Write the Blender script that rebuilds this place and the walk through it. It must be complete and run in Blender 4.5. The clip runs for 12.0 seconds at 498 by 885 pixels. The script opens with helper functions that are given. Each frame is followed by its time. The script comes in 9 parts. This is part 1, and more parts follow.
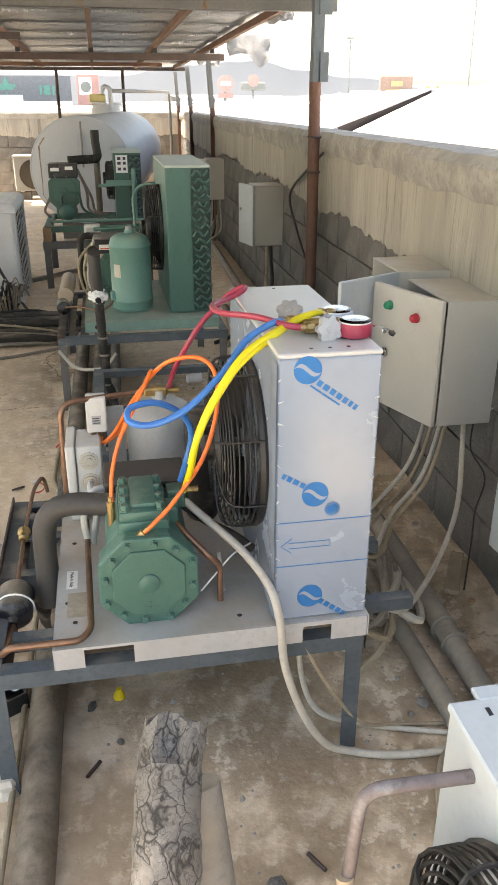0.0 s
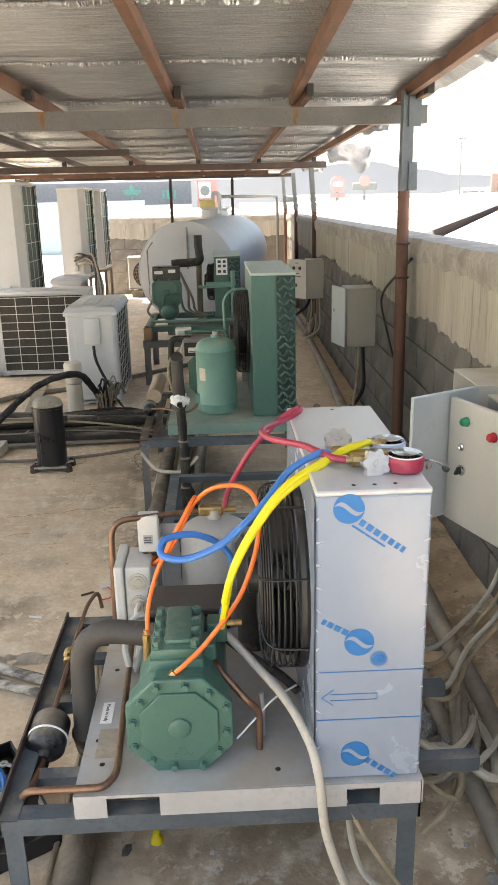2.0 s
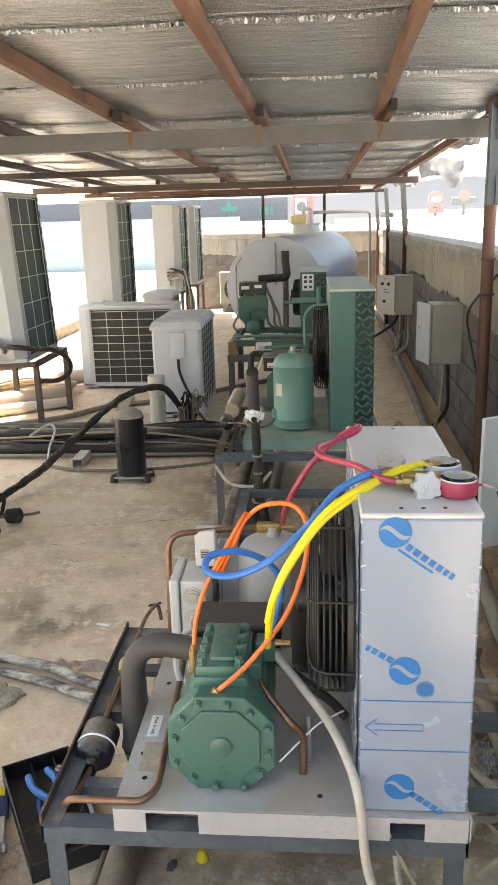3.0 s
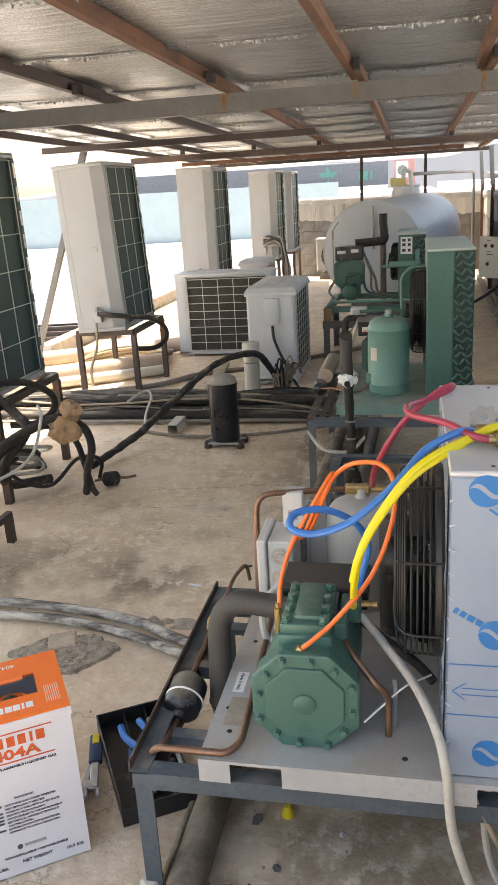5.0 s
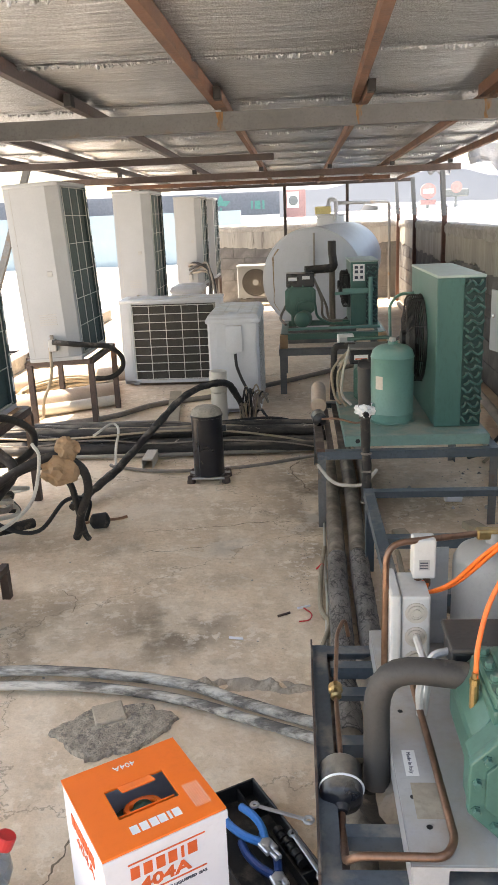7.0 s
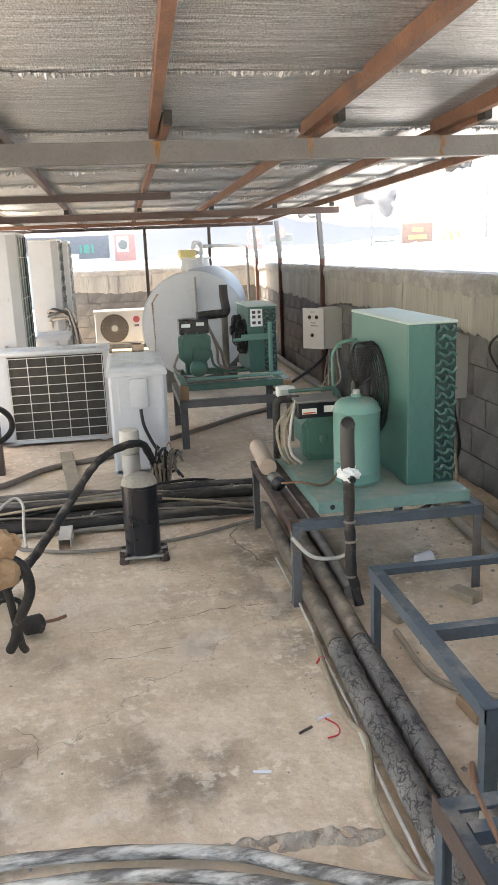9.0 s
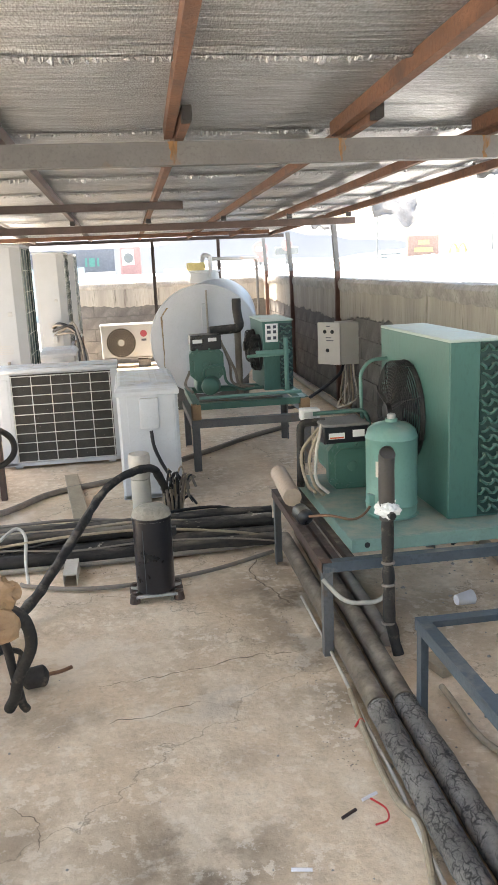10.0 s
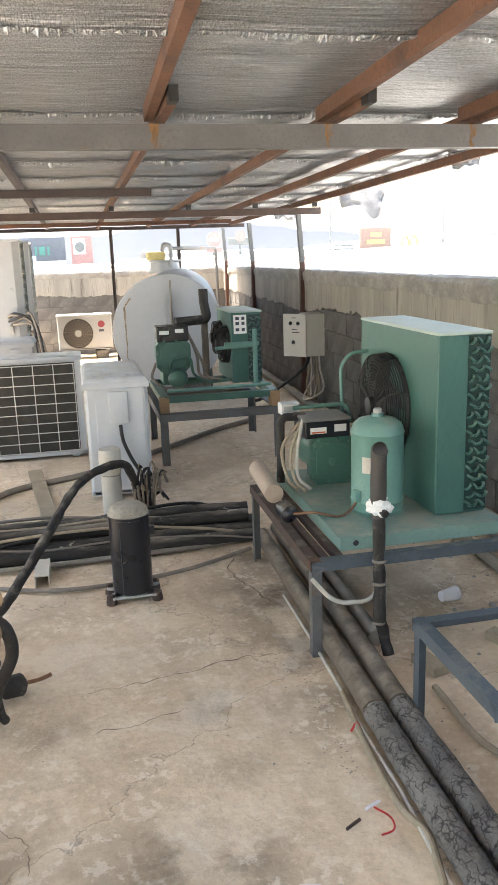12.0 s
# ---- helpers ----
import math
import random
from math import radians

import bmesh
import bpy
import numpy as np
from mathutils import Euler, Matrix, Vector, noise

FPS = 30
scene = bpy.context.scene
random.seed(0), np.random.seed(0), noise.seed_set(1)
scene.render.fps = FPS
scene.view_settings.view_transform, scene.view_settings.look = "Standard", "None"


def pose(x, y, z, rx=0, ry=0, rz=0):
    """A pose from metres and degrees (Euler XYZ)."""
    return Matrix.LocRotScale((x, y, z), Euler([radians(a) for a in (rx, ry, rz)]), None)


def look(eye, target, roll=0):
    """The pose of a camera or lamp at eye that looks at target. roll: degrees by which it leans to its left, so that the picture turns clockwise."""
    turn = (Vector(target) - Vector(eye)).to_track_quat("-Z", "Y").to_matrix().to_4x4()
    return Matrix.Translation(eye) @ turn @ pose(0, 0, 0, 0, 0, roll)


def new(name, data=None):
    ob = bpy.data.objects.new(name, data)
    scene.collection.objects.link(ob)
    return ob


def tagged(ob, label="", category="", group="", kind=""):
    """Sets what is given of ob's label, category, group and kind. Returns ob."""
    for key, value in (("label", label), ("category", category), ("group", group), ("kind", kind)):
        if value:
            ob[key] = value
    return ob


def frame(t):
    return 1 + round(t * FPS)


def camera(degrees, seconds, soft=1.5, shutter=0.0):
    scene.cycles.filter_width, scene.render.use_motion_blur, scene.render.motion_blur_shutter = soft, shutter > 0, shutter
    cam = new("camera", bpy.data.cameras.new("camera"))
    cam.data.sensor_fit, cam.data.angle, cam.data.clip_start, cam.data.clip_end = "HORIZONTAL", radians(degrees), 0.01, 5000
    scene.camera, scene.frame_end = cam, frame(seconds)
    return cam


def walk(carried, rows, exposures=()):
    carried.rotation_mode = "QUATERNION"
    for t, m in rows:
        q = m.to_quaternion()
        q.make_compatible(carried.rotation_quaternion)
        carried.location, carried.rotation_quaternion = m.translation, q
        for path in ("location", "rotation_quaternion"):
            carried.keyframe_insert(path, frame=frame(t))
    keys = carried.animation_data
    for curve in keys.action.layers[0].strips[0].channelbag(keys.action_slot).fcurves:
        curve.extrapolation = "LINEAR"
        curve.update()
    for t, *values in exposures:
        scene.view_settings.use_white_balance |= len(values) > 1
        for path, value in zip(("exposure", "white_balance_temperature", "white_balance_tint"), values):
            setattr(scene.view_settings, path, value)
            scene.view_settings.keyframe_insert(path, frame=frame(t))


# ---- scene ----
cam = camera(35.4, 12.0, soft=1.1)
METRES, EYE, TILT, LEAN, TURN = 2.85, 1.53, -23.65, 0.0, -10.3
ROWS = [
    (0.0, 0.0, 0.0, 0.0, 0.0, 0.0, 0.0),
    (0.5, 0.0769, -0.014, -0.004, 0.56, 0.57, 1.96),
    (1.0, 0.0998, -0.0022, -0.0016, 2.38, 2.28, 2.55),
    (1.5, 0.0683, 0.0161, 0.0245, 4.02, 4.58, 0.7),
    (2.0, 0.0464, 0.0365, 0.0366, 7.72, 6.26, -2.0),
    (2.5, 0.0596, 0.044, 0.0396, 11.51, 7.19, -3.68),
    (4.5, 0.0849, 0.0545, 0.0398, 18.7, 6.01, -4.62),
    (5.0, 0.0802, 0.058, 0.0325, 21.18, 4.2, -5.46),
    (5.5, 0.0475, 0.0543, 0.0234, 24.08, 1.68, -7.11),
    (6.0, -0.0246, 0.0173, 0.0198, 22.73, 2.59, -7.52),
    (6.5, -0.072, 0.0258, 0.0243, 18.06, 5.21, -5.67),
    (7.0, -0.1431, 0.0737, 0.04, 13.36, 6.7, -3.31),
    (7.5, -0.2274, 0.0974, 0.0431, 7.32, 6.46, -1.06),
    (9.5, -0.3983, 0.2727, 0.1345, 1.79, 10.72, 1.8),
    (10.0, -0.4101, 0.3275, 0.1544, 2.18, 10.82, 1.69),
    (10.5, -0.4271, 0.3585, 0.1668, 2.45, 10.77, 1.64),
    (11.0, -0.4576, 0.3614, 0.1732, 2.24, 10.66, 1.66),
    (11.5, -0.4653, 0.3662, 0.1719, 1.2, 10.54, 1.95),
    (12.0, -0.4564, 0.362, 0.1696, -1.21, 10.04, 2.56),
]
walk(cam, [(t, pose(0, 0, EYE, TILT, LEAN, TURN) @ pose(METRES * x, METRES * y, METRES * z, 90 + pitch, roll, yaw)) for t, x, y, z, yaw, pitch, roll in ROWS],
     exposures=[(0.0, 2.2, 8600, 11), (2.5, 2.22, 8400, 11), (5.5, 1.92, 8100, 13), (7.5, 2.2, 7800, 13), (9.5, 2.50, 7600, 11), (12.0, 2.46, 7650, 11)])

# ---- daylight: hazy bright sky, high sun from the west ----
world = bpy.data.worlds.new("sky")
scene.world = world
world.use_nodes = True
wn = world.node_tree
sky = wn.nodes.new("ShaderNodeTexSky")
sky.sky_type = "NISHITA"
sky.sun_disc = False
sky.sun_elevation = radians(72)
sky.sun_rotation = radians(290)
sky.dust_density = 2.0
sky.air_density = 1.2
wn.links.new(sky.outputs[0], wn.nodes["Background"].inputs[0])
wn.nodes["Background"].inputs[1].default_value = 0.15
sun = new("sun", bpy.data.lights.new("sun", "SUN"))
sun.data.energy = 5.0
sun.data.angle = radians(0.6)
sun.data.color = (1.0, 0.965, 0.91)
SUN_EL, SUN_AZ = radians(72), radians(290)
sun.matrix_world = look((math.sin(SUN_AZ) * math.cos(SUN_EL) * 50, math.cos(SUN_AZ) * math.cos(SUN_EL) * 50, math.sin(SUN_EL) * 50), (0, 0, 0))


# ---- materials ----
def mat(name, col, rough=0.6, metal=0.0, var=0.18, scale=6.0, bump=0.15, bscale=70.0, stain=None, amount=0.5, dust=0.0, sscale=3.0, rnd=0.0, stretch=(1, 1, 1), sharp=None):
    """Paint, metal or stone: a base colour varied at two scales, stains of a second colour, dust on faces that look up."""
    m = bpy.data.materials.new(name)
    m.use_nodes = True
    n, l = m.node_tree.nodes, m.node_tree.links
    b = n["Principled BSDF"]
    b.inputs["Metallic"].default_value = metal
    tc = n.new("ShaderNodeTexCoord")
    mp = n.new("ShaderNodeMapping")
    mp.inputs["Scale"].default_value = stretch
    l.new(tc.outputs["Object"], mp.inputs[0])

    def noise_tex(s, detail=6.0, rough_=0.6):
        t = n.new("ShaderNodeTexNoise")
        t.inputs["Scale"].default_value = s
        t.inputs["Detail"].default_value = detail
        t.inputs["Roughness"].default_value = rough_
        l.new(mp.outputs[0], t.inputs["Vector"])
        return t

    def mix(a, c, f, kind="MIX"):
        x = n.new("ShaderNodeMix")
        x.data_type = "RGBA"
        x.blend_type = kind
        if isinstance(f, float):
            x.inputs[0].default_value = f
        else:
            l.new(f, x.inputs[0])
        for sock, v in ((x.inputs[6], a), (x.inputs[7], c)):
            if isinstance(v, tuple):
                sock.default_value = (*v, 1)
            else:
                l.new(v, sock)
        return x.outputs[2]

    def ramp(sock, lo, hi):
        r = n.new("ShaderNodeMapRange")
        r.inputs[1].default_value, r.inputs[2].default_value = lo, hi
        l.new(sock, r.inputs[0])
        return r.outputs[0]

    big, fine = noise_tex(scale), noise_tex(bscale, 4.0)
    lo = tuple(max(0.0, c * (1 - var)) for c in col)
    hi = tuple(min(1.0, c * (1 + var)) for c in col)
    c = mix(lo, hi, ramp(big.outputs[0], 0.3, 0.7))
    c = mix(c, mix(c, (0.5, 0.5, 0.5), ramp(fine.outputs[0], 0.35, 0.65), "OVERLAY"), 0.0)
    c = mix(c, lo, ramp(fine.outputs[0], 0.5, 0.72))
    if stain:
        st = noise_tex(sscale, 9.0, 0.68)
        lo_, hi_ = sharp or (0.72 - 0.3 * amount, 0.82 - 0.2 * amount)
        c = mix(c, stain, ramp(st.outputs[0], lo_, hi_))
    if dust:
        g = n.new("ShaderNodeNewGeometry")
        sp = n.new("ShaderNodeSeparateXYZ")
        l.new(g.outputs["Normal"], sp.inputs[0])
        up = ramp(sp.outputs[2], 0.4, 0.95)
        mul = n.new("ShaderNodeMath")
        mul.operation = "MULTIPLY"
        l.new(up, mul.inputs[0])
        l.new(ramp(noise_tex(9.0).outputs[0], 0.65 - dust * 0.5, 0.75 - dust * 0.2), mul.inputs[1])
        dm = n.new("ShaderNodeMath")
        dm.operation = "MULTIPLY"
        dm.inputs[1].default_value = min(0.85, dust + 0.15)
        l.new(mul.outputs[0], dm.inputs[0])
        c = mix(c, (0.42, 0.36, 0.28), dm.outputs[0])
    if rnd:
        oi = n.new("ShaderNodeObjectInfo")
        hsv = n.new("ShaderNodeHueSaturation")
        l.new(c, hsv.inputs["Color"])
        rr = n.new("ShaderNodeMapRange")
        rr.inputs[3].default_value, rr.inputs[4].default_value = 1 - rnd, 1 + rnd
        l.new(oi.outputs["Random"], rr.inputs[0])
        l.new(rr.outputs[0], hsv.inputs["Value"])
        c = hsv.outputs[0]
    l.new(c, b.inputs["Base Color"])
    rv = n.new("ShaderNodeMapRange")
    rv.inputs[3].default_value, rv.inputs[4].default_value = max(0.03, rough - 0.12), min(1.0, rough + 0.12)
    l.new(big.outputs[0], rv.inputs[0])
    l.new(rv.outputs[0], b.inputs["Roughness"])
    bp = n.new("ShaderNodeBump")
    bp.inputs["Strength"].default_value = bump
    bp.inputs["Distance"].default_value = 0.01
    l.new(fine.outputs[0], bp.inputs["Height"])
    l.new(bp.outputs[0], b.inputs["Normal"])
    return m


RUST = (0.16, 0.07, 0.03)
M_WHITE = mat("white_enamel", (0.56, 0.58, 0.605), 0.45, var=0.05, bump=0.03, stain=(0.45, 0.41, 0.34), amount=0.18, dust=0.5)
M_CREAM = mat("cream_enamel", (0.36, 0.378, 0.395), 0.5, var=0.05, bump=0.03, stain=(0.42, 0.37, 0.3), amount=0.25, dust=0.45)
M_WIRE = mat("white_wire", (0.62, 0.62, 0.58), 0.5, var=0.1)
M_FIN = mat("dirty_fins", (0.055, 0.05, 0.043), 0.75, var=0.35, scale=9, bump=0.3, bscale=160, stain=(0.4, 0.37, 0.33), sharp=(0.665, 0.69), sscale=45)
M_FIN_GREEN = mat("blue_green_fins", (0.035, 0.065, 0.065), 0.6, var=0.3, scale=7, bump=0.2, bscale=170)
M_GREEN = mat("green_enamel", (0.055, 0.142, 0.112), 0.38, var=0.12, bump=0.05, bscale=90, dust=0.25, stain=(0.16, 0.22, 0.18), amount=0.2)
M_TEAL = mat("teal_receiver_enamel", (0.135, 0.285, 0.245), 0.4, var=0.1, bump=0.03, dust=0.3, stain=(0.2, 0.27, 0.2), amount=0.25)
M_GREEN_SHEET = mat("green_sheet_metal", (0.05, 0.14, 0.118), 0.4, var=0.12, scale=3, bump=0.04, dust=0.35, stain=(0.13, 0.2, 0.17), amount=0.2, sscale=5, stretch=(1, 1, 0.35))
# casing green darkened: the shade between the return bends is in the colour
M_COIL_END = mat("shaded_coil_end", (0.016, 0.05, 0.043), 0.5, var=0.2, scale=9, bump=0.1)
M_GREEN_PLATE = mat("dusty_green_base_sheet", (0.17, 0.285, 0.25), 0.5, var=0.15, bump=0.05, dust=0.5, stain=(0.28, 0.26, 0.2), amount=0.4, sscale=5)
M_GREEN_TOP = mat("pale_green_sheet", (0.42, 0.50, 0.46), 0.5, var=0.1, dust=0.3)
M_PLATE = mat("galvanised_base_plate", (0.47, 0.475, 0.48), 0.4, 0.2, var=0.1, bump=0.05, stain=(0.40, 0.33, 0.25), amount=0.35, dust=0.55, sscale=5)
M_FILM = mat("film_covered_sheet", (0.29, 0.35, 0.435), 0.25, 0.1, var=0.04, scale=4, bump=0.04, bscale=25)
M_CONDTOP = mat("light_grey_sheet", (0.60, 0.60, 0.60), 0.4, 0.2, var=0.06, scale=5, bump=0.03, stain=(0.5, 0.46, 0.4), amount=0.3, sscale=6)
M_PRINT = mat("blue_print", (0.01, 0.16, 0.42), 0.35, var=0.04)
M_FRAME = mat("slate_painted_steel", (0.078, 0.10, 0.118), 0.5, 0.1, var=0.2, scale=12, stain=(0.3, 0.27, 0.23), amount=0.25, dust=0.3, bump=0.12)
M_FRAME_BROWN = mat("brown_primed_steel", (0.075, 0.05, 0.042), 0.6, 0.1, var=0.25, scale=14, stain=RUST, amount=0.4, dust=0.3)
M_RUST = mat("red_oxide_steel", (0.115, 0.052, 0.028), 0.8, 0.0, var=0.35, scale=5, stain=(0.045, 0.026, 0.02), amount=0.7, sscale=4, bump=0.3)
M_DARKSTEEL = mat("dark_steel", (0.06, 0.045, 0.042), 0.6, 0.2, var=0.25, stain=RUST, amount=0.35)
M_GALV = mat("galvanised_steel", (0.15, 0.152, 0.152), 0.55, 0.4, var=0.2, scale=4, stain=(0.17, 0.09, 0.03), amount=0.5, sscale=2.6)
M_BEAM = mat("grey_beam_paint", (0.105, 0.105, 0.106), 0.55, 0.3, var=0.2, scale=5, stain=(0.16, 0.085, 0.03), amount=0.45, sscale=2.6, bump=0.1)
M_POST = mat("rusty_post", (0.12, 0.06, 0.045), 0.7, 0.1, var=0.3, scale=7, stain=(0.2, 0.15, 0.12), amount=0.4, stretch=(1, 1, 0.3))
M_TANK = mat("white_tank_paint", (0.45, 0.475, 0.51), 0.5, var=0.08, scale=2.5, stain=(0.3, 0.2, 0.1), amount=0.22, sscale=2.0, bump=0.05)
M_BLACK = mat("black_enamel", (0.012, 0.013, 0.018), 0.3, var=0.2, stain=(0.1, 0.09, 0.08), amount=0.18, dust=0.4)
M_PLASTIC = mat("black_plastic", (0.015, 0.015, 0.016), 0.5, var=0.2, dust=0.2)
# flat black that stands for the unlit inside of an open tube
M_VOID = mat("tube_end_dark", (0.012, 0.011, 0.011), 0.8, var=0.2)
M_BUNDLE = mat("weathered_pipe_wrap", (0.035, 0.031, 0.028), 0.8, var=0.5, scale=14, stain=(0.42, 0.38, 0.32), sharp=(0.63, 0.67), sscale=16, dust=0.4, bump=0.5, bscale=60, stretch=(0.35, 1, 1))
M_FOAM = mat("smooth_black_foam", (0.055, 0.05, 0.046), 0.6, var=0.15, scale=4, stain=(0.13, 0.11, 0.09), amount=0.4, sscale=3, dust=0.2, bump=0.08, bscale=120)
M_RUBBER = mat("pipe_insulation", (0.028, 0.025, 0.023), 0.75, var=0.4, scale=12, stain=(0.17, 0.14, 0.112), amount=0.5, sscale=11, dust=0.3, bump=0.25)
M_DUSTY = mat("dusty_brown_insulation", (0.15, 0.12, 0.09), 0.85, var=0.3, scale=6, stain=(0.2, 0.165, 0.125), amount=0.5, sscale=5, dust=0.45, bump=0.3)
M_COPPER = mat("dull_copper", (0.24, 0.14, 0.095), 0.38, 0.75, var=0.25, scale=12, stain=(0.2, 0.12, 0.08), amount=0.4)
M_BRASS = mat("brass", (0.42, 0.29, 0.13), 0.38, 0.85, var=0.3, scale=25, stain=(0.16, 0.10, 0.06), amount=0.4, sscale=30)
M_CHROME = mat("chrome", (0.7, 0.7, 0.7), 0.15, 1.0, var=0.08)
M_GREYPAINT = mat("grey_receiver_paint", (0.38, 0.38, 0.37), 0.5, var=0.08, dust=0.3, stain=(0.3, 0.27, 0.22), amount=0.25)
M_BOXGREY = mat("grey_enclosure_paint", (0.52, 0.505, 0.465), 0.42, var=0.05, scale=4, bump=0.02, dust=0.45, stain=(0.4, 0.36, 0.3), amount=0.2)
M_BOXBLUE = mat("pale_blue_enclosure_paint", (0.43, 0.475, 0.50), 0.35, var=0.06, bump=0.02, stain=(0.56, 0.59, 0.60), amount=0.45, sscale=2.5)
M_JBOX = mat("light_grey_plastic", (0.6, 0.6, 0.58), 0.5, var=0.05, dust=0.3)
M_CABLE_W = mat("pale_cable", (0.5, 0.47, 0.41), 0.6, var=0.15, scale=18, stain=(0.3, 0.25, 0.19), amount=0.4, sscale=9)
M_CABLE_T = mat("tan_cable", (0.34, 0.28, 0.2), 0.65, var=0.2, scale=15)
M_CABLE_G = mat("grey_cable", (0.22, 0.19, 0.16), 0.65, var=0.2, scale=15)
M_HOSE = {"red": mat("red_hose", (0.36, 0.035, 0.07), 0.35, var=0.1), "blue": mat("blue_hose", (0.03, 0.17, 0.50), 0.35, var=0.1),
          "yellow": mat("yellow_hose", (0.72, 0.60, 0.02), 0.35, var=0.06), "orange": mat("orange_hose", (0.85, 0.17, 0.03), 0.35, var=0.08)}
M_CARD = mat("white_carton", (0.72, 0.71, 0.74), 0.6, var=0.04, bump=0.03, stain=(0.5, 0.46, 0.4), amount=0.15)
M_ORANGE = mat("orange_carton_print", (0.98, 0.185, 0.02), 0.5, var=0.05, bump=0.03)
M_TEXT_RED = mat("red_print", (0.72, 0.12, 0.03), 0.5, var=0.03)
M_TEXT_DARK = mat("dark_print", (0.06, 0.065, 0.09), 0.5, var=0.03)
M_TEXT_WHITE = mat("white_print", (0.8, 0.8, 0.78), 0.5, var=0.03)
M_KRAFT = mat("kraft_paper", (0.36, 0.23, 0.13), 0.8, var=0.12, scale=12)
M_PVC = mat("dirty_white_pvc", (0.55, 0.51, 0.44), 0.5, var=0.1, stain=(0.3, 0.24, 0.17), amount=0.4)
M_CREAMPIPE = mat("cream_pipe", (0.45, 0.35, 0.27), 0.6, var=0.15, stain=(0.3, 0.2, 0.14), amount=0.4)
M_GREYPIPE = mat("grey_drain_pipe", (0.25, 0.225, 0.195), 0.65, var=0.2, scale=7, stain=(0.32, 0.27, 0.2), amount=0.45, dust=0.5)
M_BLOCK = mat("grey_concrete_block", (0.15, 0.144, 0.137), 0.9, var=0.35, scale=5, bump=0.5, bscale=90, stain=(0.26, 0.24, 0.21), amount=0.45, sscale=2.5, rnd=0.06)
M_MORTAR = mat("dark_mortar", (0.135, 0.13, 0.122), 0.95, var=0.2, bump=0.5)
M_PLASTER = mat("streaked_plaster", (0.37, 0.345, 0.30), 0.9, var=0.22, scale=1.6, bump=0.5, bscale=26, stain=(0.15, 0.135, 0.115), amount=0.5, sscale=6.5, stretch=(2.6, 2.6, 0.2))
M_CAP = mat("rough_cement_coping", (0.33, 0.315, 0.29), 0.9, var=0.28, scale=8, bump=0.6, bscale=40, stain=(0.22, 0.2, 0.17), amount=0.35)
M_WHITEROOF = mat("white_roof_sheet", (0.8, 0.8, 0.8), 0.6, var=0.04, scale=1, bump=0.02)
M_PALEBLUE = mat("pale_blue_parapet_paint", (0.27, 0.34, 0.37), 0.8, var=0.08, scale=2)
M_DECK = mat("sunlit_pale_deck", (0.52, 0.515, 0.505), 0.85, var=0.12, scale=1.5)
# distance haze is put into the pale bluish base colour
M_HILL = mat("haze_tinted_hill", (0.235, 0.25, 0.275), 0.95, var=0.06, scale=0.02, bump=0.0)
M_SAND = mat("pale_ground", (0.5, 0.495, 0.485), 0.95, var=0.15, scale=0.05)
M_RED = mat("red_lens", (0.5, 0.02, 0.04), 0.25, var=0.05)
M_GRN = mat("green_lens", (0.01, 0.22, 0.12), 0.25, var=0.05)
M_AMB = mat("amber_lens", (0.75, 0.3, 0.02), 0.25, var=0.05)
M_BLUETOOL = mat("blue_grip", (0.02, 0.2, 0.6), 0.45, var=0.1)
M_STEEL = mat("tool_steel", (0.52, 0.53, 0.55), 0.33, 0.7, var=0.1)
M_YEL = mat("yellow_plastic", (0.7, 0.55, 0.02), 0.5, var=0.05)
M_PAINTEDPIPE = mat("pipes_splashed_white", (0.13, 0.115, 0.10), 0.8, var=0.5, scale=20, stain=(0.55, 0.515, 0.45), sharp=(0.42, 0.60), sscale=26.0, bump=0.4, stretch=(0.2, 1, 1))
# the red is paled towards grey, so its colour carries the distance haze
M_SIGNS = {"red": mat("sign_red_hazed", (0.33, 0.19, 0.18), 0.6), "orange": mat("sign_orange", (0.21, 0.145, 0.125), 0.6), "yellow": mat("sign_yellow", (0.32, 0.27, 0.14), 0.6),
           "blue": mat("sign_grey_blue", (0.115, 0.13, 0.155), 0.7), "teal": mat("sign_teal", (0.06, 0.22, 0.19), 0.6), "grey": mat("sign_grey", (0.15, 0.165, 0.165), 0.7)}
M_CAPRED = mat("red_plastic", (0.55, 0.03, 0.03), 0.4, var=0.05)


